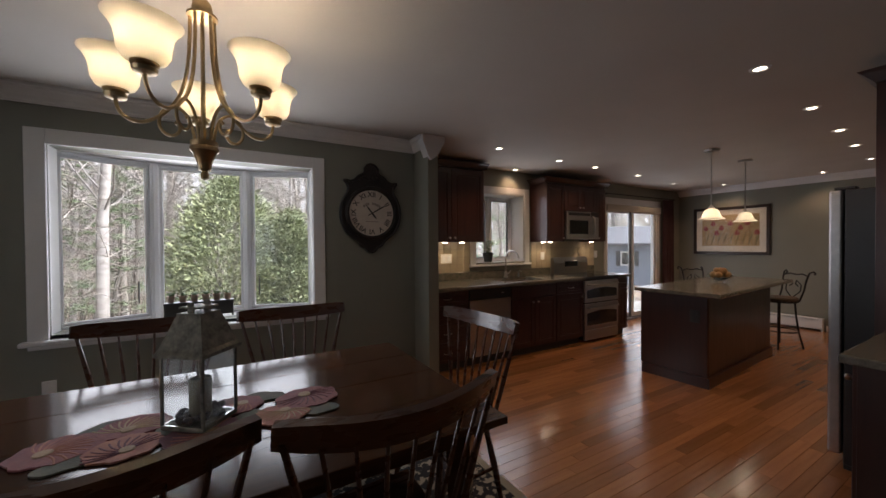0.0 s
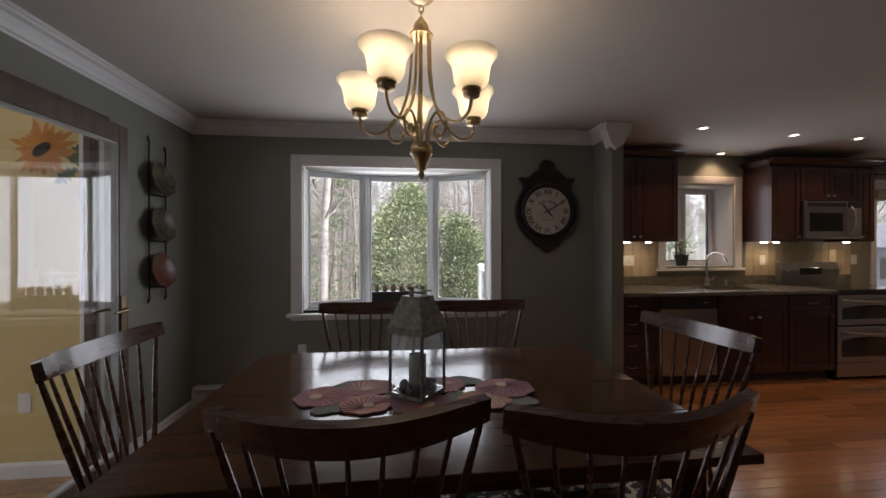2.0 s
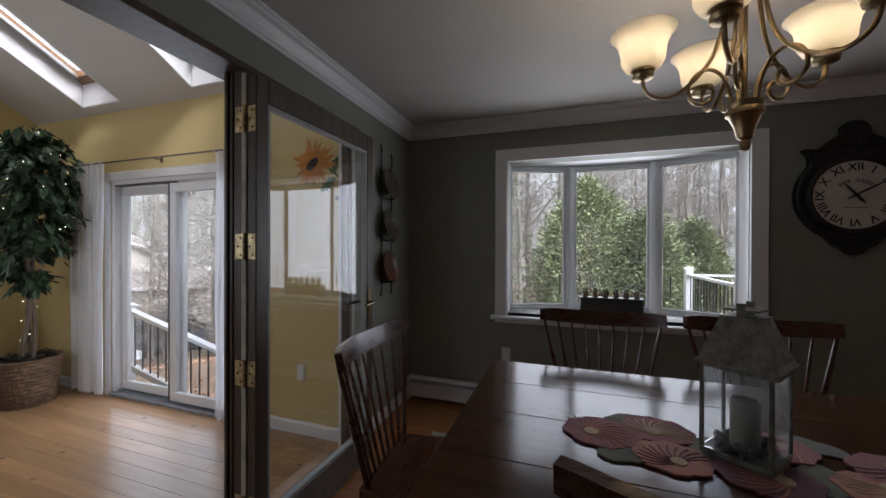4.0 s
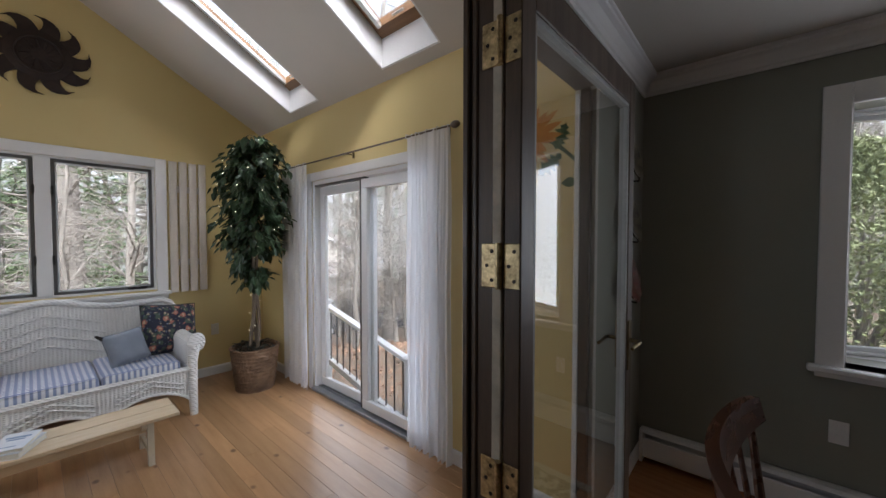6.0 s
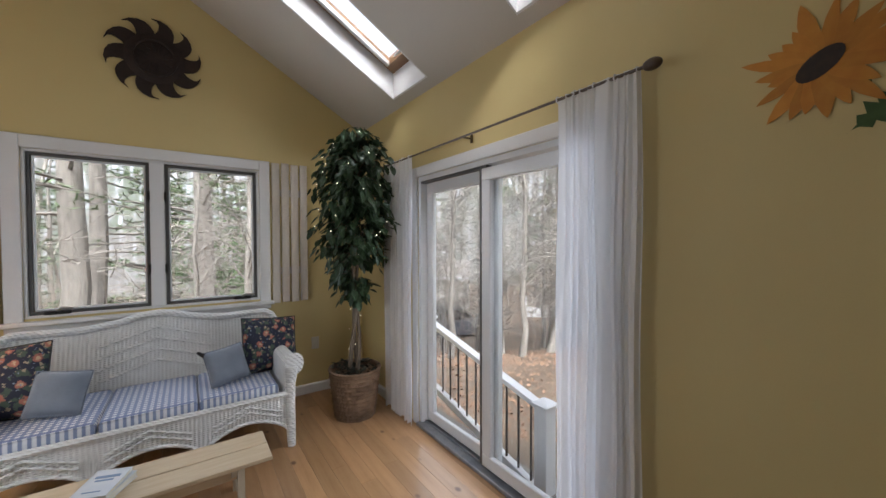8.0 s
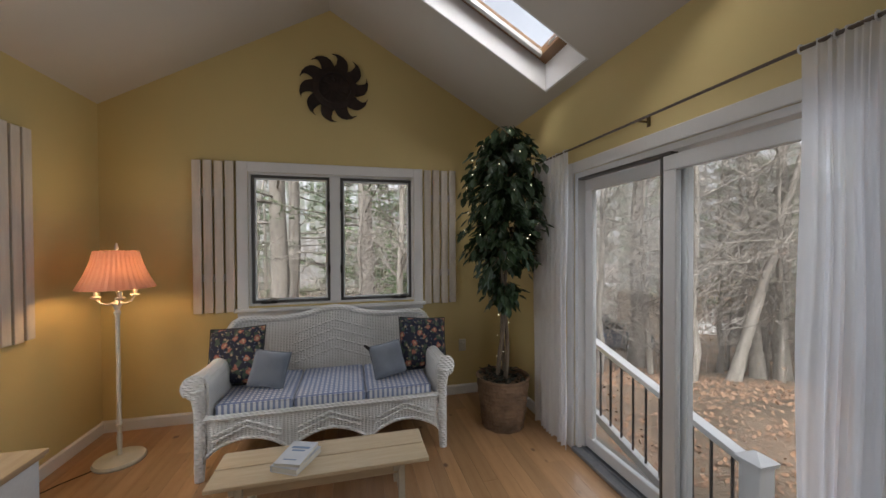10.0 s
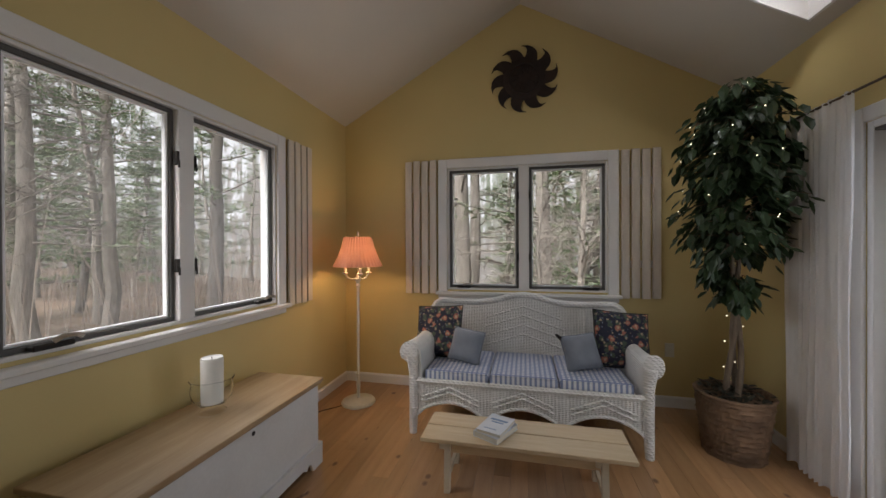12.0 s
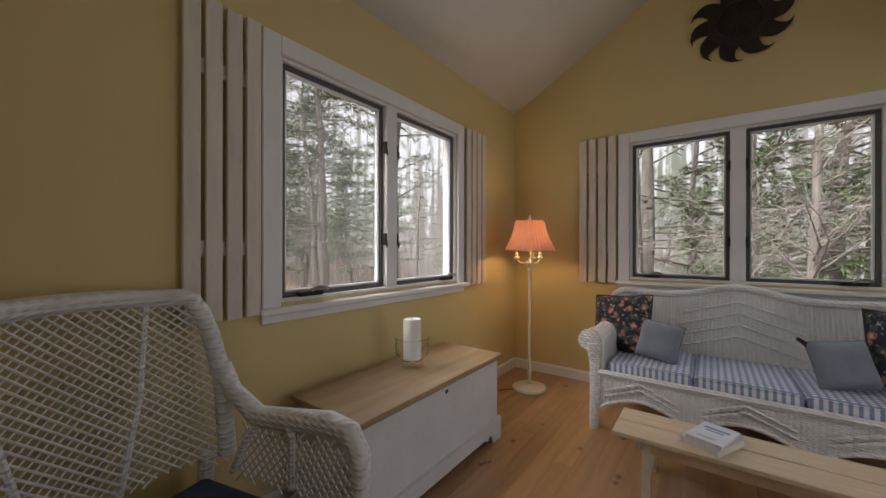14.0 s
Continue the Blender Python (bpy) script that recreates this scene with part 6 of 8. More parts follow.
def wicker_sofa():
    s = thing("wicker_sofa", pose(-5.54, 0.945, 0, 0, 0, 90), "white painted wicker sofa under the window", "sofa")

    def top(x):
        return 0.845 + 0.05 * math.exp(-(x / 0.2) ** 2) + 0.012 * math.cos(x * 7) - 0.22 * max(0, (abs(x) - 0.71) / 0.13) ** 2

    def back(u, v):
        x = (u - 0.5) * 1.68
        z = 0.30 + (top(x) - 0.30) * v
        return (x, -0.17 + 0.13 * v - 0.10 * max(0, (abs(x) - 0.55) / 0.25) ** 2, z)
    part("back", sheet(back, 60, 24, 0.03), M_wicker, s, smooth=True)
    pts = [Vector(back(i / 40, 1.0)) + Vector((0, 0, 0.005)) for i in range(41)]
    part("back_rim", tube(bmesh.new(), pts, 0.026, 10), M_wick_rope, s, smooth=True)
    for q in range(4):
        bm = bmesh.new()
        z0 = 0.52 + q * 0.075
        for sgn in (-1, 1):
            line = []
            for k in range(9):
                x = sgn * k / 8 * 0.33
                zz = z0 + 0.07 - abs(x) * 0.32
                v = (zz - 0.30) / (top(x) - 0.30)
                b = Vector(back(x / 1.68 + 0.5, v))
                line.append(b + Vector((0, -0.012, 0)))
            tube(bm, line, 0.009, 6)
        part("chevron_band", bm, M_wick_rope, s)
    for sx in (-1, 1):
        def roll(u, v):
            # arm panel: rolls outward at the top
            a = v * 1.25
            y = -0.16 - 0.60 * u
            zt = 0.66 - 0.03 * u - 0.03 * math.sin(u * math.pi)
            if a < 0.75:
                return (sx * (0.70 + 0.03 * u), y, 0.14 + (zt - 0.20) * a / 0.75)
            k = (a - 0.75) / 0.5 * 3.9
            r = 0.062
            return (sx * (0.70 + 0.03 * u + r - r * math.cos(k)), y, zt - 0.06 + r * math.sin(k))
        part("arm", sheet(roll, 16, 28, 0.018), M_wicker, s, smooth=True)

        def armfront(u, v):
            a = u * 2 * math.pi
            r = 0.062 * v
            return (sx * (0.795) + r * math.cos(a), -0.765 - 0.012 * (1 - v), 0.575 + r * math.sin(a) * 1.25)
        part("arm_front", sheet(armfront, 20, 4), M_wick_rope, s, smooth=True)
        part("front_post", tube(bmesh.new(), [(sx * 0.775, -0.755, 0.56), (sx * 0.765, -0.757, 0.42), (sx * 0.765, -0.76, 0.22), (sx * 0.768, -0.762, 0.08), (sx * 0.77, -0.765, 0.0)], [0.045, 0.034, 0.032, 0.03, 0.026], 10), M_wick_rope, s, smooth=True)
        part("back_leg", tube(bmesh.new(), [(sx * 0.70, -0.1, 0.35), (sx * 0.70, -0.07, 0.0)], [0.03, 0.022], 8), M_wick_rope, s)

        def side(u, v):
            y = -0.16 - 0.6 * u
            lo = 0.13 + 0.1 * math.sin(u * math.pi)
            return (sx * 0.735, y, lo + (0.40 - lo) * v)
        part("side_skirt", sheet(side, 12, 6, 0.015), M_wicker, s, smooth=True)

    def skirt(u, v):
        x = (u - 0.5) * 1.5
        lo = 0.12 + 0.115 * abs(math.sin((x + 0.75) / 1.5 * 3 * math.pi)) ** 0.7
        return (x, -0.762, lo + (0.375 - lo) * v)
    part("front_skirt", sheet(skirt, 72, 8, 0.016), M_wicker, s, smooth=True)
    part("skirt_edge", tube(bmesh.new(), [Vector(skirt(i / 60, 0)) for i in range(61)], 0.011, 6), M_wick_rope, s)
    part("front_rail", tube(bmesh.new(), [(-0.75, -0.762, 0.375), (0.75, -0.762, 0.375)], 0.02, 8), M_wick_rope, s, smooth=True)
    for k in range(3):
        bm = bmesh.new()
        xc = -0.5 + 0.5 * k
        for r in range(2):
            for sgn in (-1, 1):
                tube(bm, [(xc + sgn * 0.0, -0.774, 0.345 - r * 0.035), (xc + sgn * 0.2, -0.774, 0.265 - r * 0.035)], 0.008, 5)
        part("skirt_chevron", bm, M_wick_rope, s)
    part("seat_deck", box(-0.72, 0.72, -0.755, -0.14, 0.33, 0.36, 0.005), M_wicker, s)
    for k in range(3):
        c = thing("seat_cushion", pose(-5.10, 0.945 - 0.465 + 0.465 * k, 0.361, 0, 0, 90), "blue plaid box cushion on the wicker sofa", "cushion", "plaid seat cushions")
        bm = box(-0.231, 0.231, -0.30, 0.29, 0, 0.085, 0.03, 4)
        part("cover", bm, M_plaid, c, smooth=True)
        for z in (0.008, 0.078):
            part("piping", tube(bmesh.new(), [(-0.225, -0.298, z), (0.225, -0.298, z)], 0.0045, 6), M_plaid, c)


wicker_sofa()


def pillow(y, z, w, material, label, rz, tilt, x=-5.22, roll=0, group="pillows on the sofa", tassel=False):
    p = thing("throw_pillow", pose(x, y, z, tilt, roll, 90 + rz), label, "pillow", group)
    part("cover", pillow_bm(w, w, 0.13, y), material, p, smooth=True)
    bm = bmesh.new()
    pts = []
    for k in range(48):
        a = k / 48 * 4
        i, f = int(a), a - int(a)
        cor = [(-1, -1), (1, -1), (1, 1), (-1, 1), (-1, -1)]
        u = cor[i][0] + (cor[i + 1][0] - cor[i][0]) * f
        v = cor[i][1] + (cor[i + 1][1] - cor[i][1]) * f
        pin = 1 - 0.06 * (u * u + v * v) * (1 - abs(u) * abs(v) * 0.9)
        pts.append((u * w / 2 * pin, 0, v * w / 2 * pin))
    tube(bm, pts, 0.005, 6, closed=True)
    part("piping", bm, M_black if material is M_floral else material, p)
    if tassel:
        part("tie", tube(bmesh.new(), [(-w / 2 * 0.92, 0, w / 2 * 0.9), (-w / 2 - 0.02, -0.01, w / 2 + 0.012), (-w / 2 + 0.0, -0.015, w / 2 - 0.03)], [0.008, 0.012, 0.005], 6), M_iron, p)


FL, GB = "navy floral cotton throw pillow leaning on the sofa back", "grey-blue cotton throw pillow leaning on the floral one"
pillow(0.265, 0.635, 0.42, M_floral, FL, -14, -18, -5.20, -5)
pillow(1.655, 0.635, 0.42, M_floral, FL, 12, -18, -5.20, 6)
pillow(0.52, 0.57, 0.25, M_greyblue, GB, -10, -24, -5.05, 7)
pillow(1.35, 0.57, 0.25, M_greyblue, GB, 14, -24, -5.05, -7, tassel=True)

M_benchwood = mat("pale_unfinished_pine", (0.60, 0.48, 0.32), (0.49, 0.37, 0.23), 0.55, scale=3, fine=26, relief=0.08, stretch=(8, 0.6, 8), vary=0.05, dist=0.002)
M_benchpaint = mat("pale_painted_bench_leg", (0.55, 0.49, 0.38), (0.47, 0.41, 0.31), 0.6, scale=6, relief=0.1)


def bench():
    b = thing("bench", pose(-4.35, 0.945, 0), "low pale pine slatted bench before the sofa", "bench")
    for a, c in ((-0.16, -0.004), (0.004, 0.16)):
        part("slat", box(a, c, -0.545, 0.545, 0.268, 0.29, 0.003), M_benchwood, b)
    for sy in (-1, 1):
        for sx in (-1, 1):
            part("leg", poly(bmesh.new(), [(sx * 0.10, sy * 0.40 - 0.016, 0.2675), (sx * 0.135, sy * 0.40 - 0.016, 0.2675), (sx * 0.155, sy * 0.40 - 0.016, 0), (sx * 0.12, sy * 0.40 - 0.016, 0)], (0, 0.032, 0)), M_benchpaint, b)
        part("cleat", box(-0.135, 0.135, sy * 0.40 - 0.045, sy * 0.40 - 0.017, 0.225, 0.2675, 0.002), M_benchpaint, b)
    part("apron", box(0.105, 0.12, -0.38, 0.38, 0.205, 0.2675, 0.002), M_benchwood, b)
    part("apron", box(-0.12, -0.105, -0.38, 0.38, 0.205, 0.2675, 0.002), M_benchwood, b)
    for sy in (-1, 1):
        part("stretcher", box(-0.12, 0.12, sy * 0.40 - 0.01, sy * 0.40 + 0.01, 0.06, 0.09, 0.002), M_benchpaint, b)


bench()
M_cover = mat("pale_book_cover", (0.60, 0.61, 0.63), (0.52, 0.55, 0.60), 0.4, scale=9, fine=30, relief=0)
M_paper = mat("book_pages", (0.70, 0.66, 0.56), None, 0.8, relief=0.0)
M_bookblue = mat("book_blue_ink", (0.16, 0.24, 0.38), None, 0.5, relief=0)


def book(name, m, w, l, t, label):
    b = thing(name, m, label, "book", "books on the bench")
    part("page_block", box(-w / 2 + 0.003, w / 2 - 0.002, -l / 2 + 0.003, l / 2 - 0.003, 0.002, t - 0.002), M_paper, b)
    bm = box(-w / 2, w / 2, -l / 2, l / 2, t - 0.0019, t)
    bx(bm, -w / 2, w / 2, -l / 2, l / 2, 0, 0.0019)
    bx(bm, -w / 2 - 0.002, -w / 2 + 0.0025, -l / 2, l / 2, 0, t)
    part("cover", bm, M_cover, b)
    for x0, x1, y0, y1 in ((-0.05, 0.05, 0.035, 0.055), (-0.035, 0.035, 0.01, 0.024), (-0.04, 0.03, -0.07, -0.062)):
        part("title_bar", box(x0, x1, y0, y1, t, t + 0.0006), M_bookblue, b)


book("paperback_book", pose(-4.33, 0.80, 0.29, 0, 0, 62), 0.15, 0.22, 0.03, "pale blue paperback lying on the bench")
book("paperback_book", pose(-4.33, 0.80, 0.321, 0, 0, 70), 0.14, 0.21, 0.018, "white paperback on top of another book")

M_chestpaint = mat("white_painted_chest", (0.66, 0.66, 0.66), (0.58, 0.58, 0.58), 0.5, scale=5, fine=70, relief=0.08, dist=0.002)
M_chestlid = mat("honey_pine_lid", (0.42, 0.30, 0.175), (0.31, 0.205, 0.11), 0.42, scale=3, fine=26, relief=0.06, stretch=(0.6, 8, 8), coat=0.1, dist=0.001)


def blanket_chest():
    c = thing("blanket_chest", pose(-3.745, -0.495, 0), "white painted blanket chest with honey pine lid", "chest")
    part("body", box(-0.555, 0.555, -0.21, 0.21, 0.10, 0.485, 0.003), M_chestpaint, c)
    part("lid", box(-0.58, 0.58, -0.23, 0.232, 0.498, 0.522, 0.005, 2), M_chestlid, c, "honey pine lid with moulded edge")
    part("lid_moulding", box(-0.57, 0.57, -0.221, 0.223, 0.4855, 0.4975, 0.004), M_chestlid, c)

    def plinth(x0, x1):
        pts = [(x0, 0, 0.13), (x0, 0, 0)]
        w = x1 - x0
        pts += [(x0 + 0.10, 0, 0), (x0 + 0.115, 0, 0.045), (x0 + 0.14, 0, 0.06), (x0 + 0.165, 0, 0.035), (x0 + 0.2, 0, 0.055)]
        pts += [(x1 - (a - x0), 0, z) for a, _, z in pts[::-1]]
        return pts
    part("front_plinth", poly(bmesh.new(), [(x, 0.2105, z) for x, _, z in plinth(-0.57, 0.57)], (0, 0.018, 0)), M_chestpaint, c)
    for s in (-1, 1):
        part("side_plinth", poly(bmesh.new(), [(s * 0.5555, y, z) for y, _, z in plinth(-0.21, 0.21)], (s * 0.0145, 0, 0)), M_chestpaint, c)
        part("back_foot", box(s * 0.50 - 0.04, s * 0.50 + 0.04, -0.205, -0.16, 0, 0.10), M_chestpaint, c)
    k = part("keyhole", lathe(bmesh.new(), [(0.011, 0), (0.011, 0.002)], 12), M_iron, c)
    k.matrix_basis = Matrix.Translation((-0.01, 0.2105, 0.455)) @ Matrix.Rotation(-math.pi / 2, 4, "X")


blanket_chest()
M_clear = glass_mat("clear_hurricane_glass")
hv = thing("hurricane_vase", pose(-3.77, -0.53, 0.523), "clear glass hurricane vase on the blanket chest", "candle holder")
ob = part("glass_body", lathe(bmesh.new(), [(0.058, 0), (0.060, 0.008), (0.022, 0.018), (0.020, 0.034), (0.062, 0.048), (0.088, 0.082), (0.094, 0.12), (0.088, 0.152), (0.096, 0.168), (0.094, 0.169), (0.085, 0.152), (0.091, 0.12), (0.085, 0.084), (0.060, 0.053), (0.001, 0.052)], 28, cap=False), M_clear, hv, smooth=True)
ob.visible_shadow = False
cd = thing("pillar_candle", pose(-3.77, -0.53, 0.578), "white pillar candle inside the glass vase", "candle")
part("wax", lathe(bmesh.new(), [(0.048, 0), (0.049, 0.205), (0.046, 0.215), (0.040, 0.208), (0.001, 0.203)], 22), mat("white_candle_wax", (0.78, 0.76, 0.72), (0.72, 0.70, 0.66), 0.4, scale=6, relief=0.03), cd, smooth=True)
part("wick", rod((0, 0, 0.203), (0.002, 0.001, 0.218), 0.0015, 5), M_iron, cd)

M_lampwhite = mat("aged_white_enamel", (0.66, 0.61, 0.50), (0.58, 0.53, 0.42), 0.45, scale=9, relief=0.08)
M_shade = frosted("coral_pleated_fabric", (0.43, 0.20, 0.14), 0.27)


def floor_lamp():
    l = thing("floor_lamp", pose(-5.15, -0.432, 0), "white floor lamp with lit coral pleated shade", "floor lamp")
    part("base", lathe(bmesh.new(), [(0.14, 0), (0.143, 0.012), (0.135, 0.026), (0.05, 0.034), (0.022, 0.045)], 32), M_lampwhite, l, smooth=True)
    part("stem", lathe(bmesh.new(), [(0.016, 0.04), (0.012, 0.07), (0.018, 0.16), (0.011, 0.2), (0.012, 0.24), (0.019, 0.25), (0.012, 0.26), (0.0115, 0.6), (0.012, 0.98), (0.02, 1.0), (0.012, 1.02), (0.024, 1.05), (0.03, 1.06), (0.015, 1.08), (0.01, 1.1)], 16), M_lampwhite, l, smooth=True)
    for k in range(3):
        a = 0.6 + k * 2.094
        c, s = math.cos(a), math.sin(a)
        arm = part("candle_arm", tube(bmesh.new(), [(0.01 * c, 0.01 * s, 1.07), (0.05 * c, 0.05 * s, 1.055), (0.09 * c, 0.09 * s, 1.065), (0.115 * c, 0.115 * s, 1.1)], 0.006, 7), M_lampwhite, l, smooth=True)
        part("candle_cup", lathe(bmesh.new(), [(0.012, 1.095), (0.028, 1.105), (0.024, 1.112), (0.012, 1.114), (0.012, 1.15), (0.005, 1.152)], 12, (0.115 * c, 0.115 * s, 0)), M_lampwhite, arm, smooth=True)
    n = 72
    bm = bmesh.new()
    rings = []
    for t in (0, 0.33, 0.66, 1.0):
        r = 0.205 - 0.092 * t - 0.012 * math.sin(t * math.pi)
        rings.append([bm.verts.new(((r + 0.004 * (k % 2)) * math.cos(k / n * 6.2832), (r + 0.004 * (k % 2)) * math.sin(k / n * 6.2832), 1.165 + 0.25 * t)) for k in range(n)])
    for a, b in zip(rings, rings[1:]):
        for k in range(n):
            bm.faces.new((a[k], a[(k + 1) % n], b[(k + 1) % n], b[k]))
    part("shade", bm, M_shade, l, "coral pleated fabric shade")
    part("harp", tube(bmesh.new(), [(0, 0, 1.1), (0.05, 0, 1.2), (0.05, 0, 1.35), (0, 0, 1.42), (-0.05, 0, 1.35), (-0.05, 0, 1.2), (0, 0, 1.1)], 0.003, 5), M_brass, l)
    part("finial", lathe(bmesh.new(), [(0.006, 1.415), (0.012, 1.43), (0.009, 1.445), (0.004, 1.465)], 10), M_lampwhite, l, smooth=True)
    part("spider", bx(box(-0.13, 0.13, -0.002, 0.002, 1.405, 1.41), -0.002, 0.002, -0.13, 0.13, 1.405, 1.41), M_brass, l)
    part("cord", tube(bmesh.new(), [(0.1, -0.1, 0.006), (0.2, -0.2, 0.005), (0.35, -0.3, 0.005), (0.42, -0.36, 0.005)], 0.003, 5), M_iron, l)
    bm = bmesh.new()
    bmesh.ops.create_uvsphere(bm, u_segments=12, v_segments=8, radius=0.028, matrix=Matrix.Translation((0, 0, 1.27)))
    part("bulb", bm, M_bulb, l)
    point_light("floor_lamp_light", (-5.15, -0.432, 1.27), 17.0, (1.0, 0.64, 0.28), 0.045)


floor_lamp()


def wall_sun():
    s = thing("wall_sun", pose(SW + 0.001, 0.955, 2.82, 0, 0, 90), "dark pierced metal sun ornament on the gable wall", "wall ornament")
    bm = bmesh.new()
    n = 10
    part("disc", lathe_disc(0.185), M_sun, s, smooth=True)
    for k in range(n):
        a = k / n * 2 * math.pi
        pts = []
        for t, w, o in ((0, 0.060, 0), (0.3, 0.052, -0.02), (0.55, 0.048, 0.01), (0.75, 0.042, 0.06), (0.9, 0.033, 0.15), (1.0, 0.020, 0.26), (1.0, 0.004, 0.37)):
            r = 0.165 + 0.13 * t
            b = a + o
            pts.append((r, b, w))
        left = [(r * math.cos(b) + w * math.sin(b), r * math.sin(b) - w * math.cos(b)) for r, b, w in pts]
        right = [(r * math.cos(b) - w * math.sin(b), r * math.sin(b) + w * math.cos(b)) for r, b, w in pts]
        part("ray", poly(bmesh.new(), [(x, -0.012, z) for x, z in left + right[::-1]], (0, -0.008, 0)), M_sun, s)
    bm = bmesh.new()
    tube(bm, [(0.13 * math.cos(a), -0.034, 0.13 * math.sin(a)) for a in [k / 32 * 6.2832 for k in range(32)]], 0.009, 6, closed=True)
    part("inner_ring", bm, M_sun, s, smooth=True)
    bm = bmesh.new()
    for k in range(12):
        a = k / 12 * 6.2832
        tube(bm, [(0.05 * math.cos(a), -0.036, 0.05 * math.sin(a)), (0.11 * math.cos(a + 0.15), -0.034, 0.11 * math.sin(a + 0.15))], 0.006, 5)
    part("relief", bm, M_sun, s)


def lathe_disc(r):
    bm = lathe(bmesh.new(), [(r, 0.003), (r, 0.018), (r * 0.93, 0.026), (r * 0.5, 0.03), (r * 0.2, 0.036), (0.001, 0.037)], 40)
    bmesh.ops.transform(bm, matrix=Matrix.Rotation(math.pi / 2, 4, "X"), verts=bm.verts)
    return bm


M_sun = mat("dark_bronzed_metal", (0.028, 0.02, 0.018), (0.05, 0.032, 0.026), 0.55, 0.5, scale=14, fine=60, relief=0.3, dist=0.003)
wall_sun()

# painted sunflower on the north wall
M_sfpet = mat("mural_orange", (0.55, 0.24, 0.03), (0.46, 0.17, 0.02), 0.65, scale=14, fine=50, relief=0.05, vary=0.14)
M_sfleaf = mat("mural_leaf_green", (0.06, 0.11, 0.025), (0.035, 0.07, 0.015), 0.65, scale=16, relief=0.05, vary=0.1)
M_sfseed = mat("mural_seed_brown", (0.03, 0.02, 0.015), (0.05, 0.03, 0.02), 0.7, scale=60, relief=0.1)
sf = thing("sunflower_mural", pose(-2.325, SN - 0.0005, 1.93), "orange sunflower painted on the yellow wall", "wall painting")
rnd = random.Random(21)
for k in range(22):
    a = k / 22 * 6.2832 + rnd.uniform(-0.07, 0.07)
    L = 0.125 + rnd.uniform(0, 0.055) + 0.055 * max(0, math.cos(a - 0.75)) + 0.012 * math.sin(5 * a)
    w = rnd.uniform(0.016, 0.024)
    e, f = (math.cos(a), math.sin(a)), (-math.sin(a), math.cos(a))
    prof = [(0.03, 0.6), (0.35, 1.0), (0.7, 0.85), (0.9, 0.4), (1.0, 0.0), (0.9, -0.4), (0.7, -0.85), (0.35, -1.0), (0.03, -0.6)]
    y = -0.0012 - 0.00014 * k
    part("petal", poly(bmesh.new(), [(e[0] * L * r + f[0] * w * q, y, (e[1] * L * r + f[1] * w * q) * 0.95) for r, q in prof], (0, -0.0006, 0)), M_sfpet, sf)
part("seed_head", poly(bmesh.new(), [(0.048 * math.cos(a) + 0.012 * math.sin(a), -0.0052, 0.042 * math.sin(a) + 0.014 * math.cos(a)) for a in [k / 24 * 6.2832 for k in range(24)]], (0, -0.0008, 0)), M_sfseed, sf)
part("stem", tube(bmesh.new(), [(0.12, -0.0004, -0.025), (0.17, -0.0004, -0.06), (0.22, -0.0004, -0.105), (0.30, -0.0004, -0.185)], [0.010, 0.010, 0.009, 0.008], 6, flat=0.06, up=(0, 1, 0)), M_sfleaf, sf)


def mural_leaf(x, z, a, L, w, lobes):
    pts = []
    for s in (1, -1):
        rng = range(13) if s > 0 else range(12, -1, -1)
        for k in rng:
            t = k / 12
            ww = w * math.sin(min(1, t * 1.1 + 0.02) * math.pi) * (1 + (0.45 * (1 if k % 2 else -1) if lobes else 0)) * s
            pts.append((x + (t * L) * math.cos(a) - ww * math.sin(a), -0.0004, z + (t * L) * math.sin(a) + ww * math.cos(a)))
    part("leaf", poly(bmesh.new(), pts, (0, -0.0006, 0)), M_sfleaf, sf)


mural_leaf(0.158, -0.078, 1.15, 0.15, 0.034, True)
mural_leaf(0.19, -0.105, 3.78, 0.175, 0.036, True)
mural_leaf(0.27, -0.245, 3.2, 0.09, 0.024, False)
part("stem", tube(bmesh.new(), [(0.262, -0.0004, -0.244), (0.30, -0.0004, -0.238)], 0.006, 6, flat=0.06, up=(0, 1, 0)), M_sfleaf, sf)
mural_leaf(0.075, -0.045, 5.2, 0.05, 0.008, False)

# curtains and rod
M_sheer = frosted("white_sheer_cotton", (0.84, 0.84, 0.87), 0.2)
nt = M_sheer.node_tree
opaque = nt.nodes["Material Output"].inputs[0].links[0].from_socket
gauze = nt.nodes.new("ShaderNodeBsdfTransparent")
mx = nt.nodes.new("ShaderNodeMixShader")
mx.inputs[0].default_value = 0.22
nt.links.new(opaque, mx.inputs[1]), nt.links.new(gauze.outputs[0], mx.inputs[2])
nt.links.new(mx.outputs[0], nt.nodes["Material Output"].inputs[0])
drape("curtain", -4.93, -4.46, 2.52, 0.03, 2.085, 9, 0.010, M_sheer, "white sheer curtain hanging at the patio door", 0.0, 0.03)
drape("curtain", -3.15, -2.78, 2.52, 0.03, 2.085, 8, 0.011, M_sheer, "white sheer curtain drawn beside the patio door", 0.0, -0.02)
rd = thing("curtain_rod", pose(0, 0, 0), "thin brown curtain rod above the patio door", "curtain rod")
part("pole", rod((-4.98, 2.52, 2.075), (-2.76, 2.52, 2.075), 0.007), M_darkwood, rd)
for x in (-4.9, -3.85, -2.85):
    part("bracket", bx(box(x - 0.01, x + 0.01, 2.59, 2.599, 2.05, 2.10, 0.002), x - 0.004, x + 0.004, 2.515, 2.59, 2.07, 2.08, 0.001), M_oldbrass, rd)
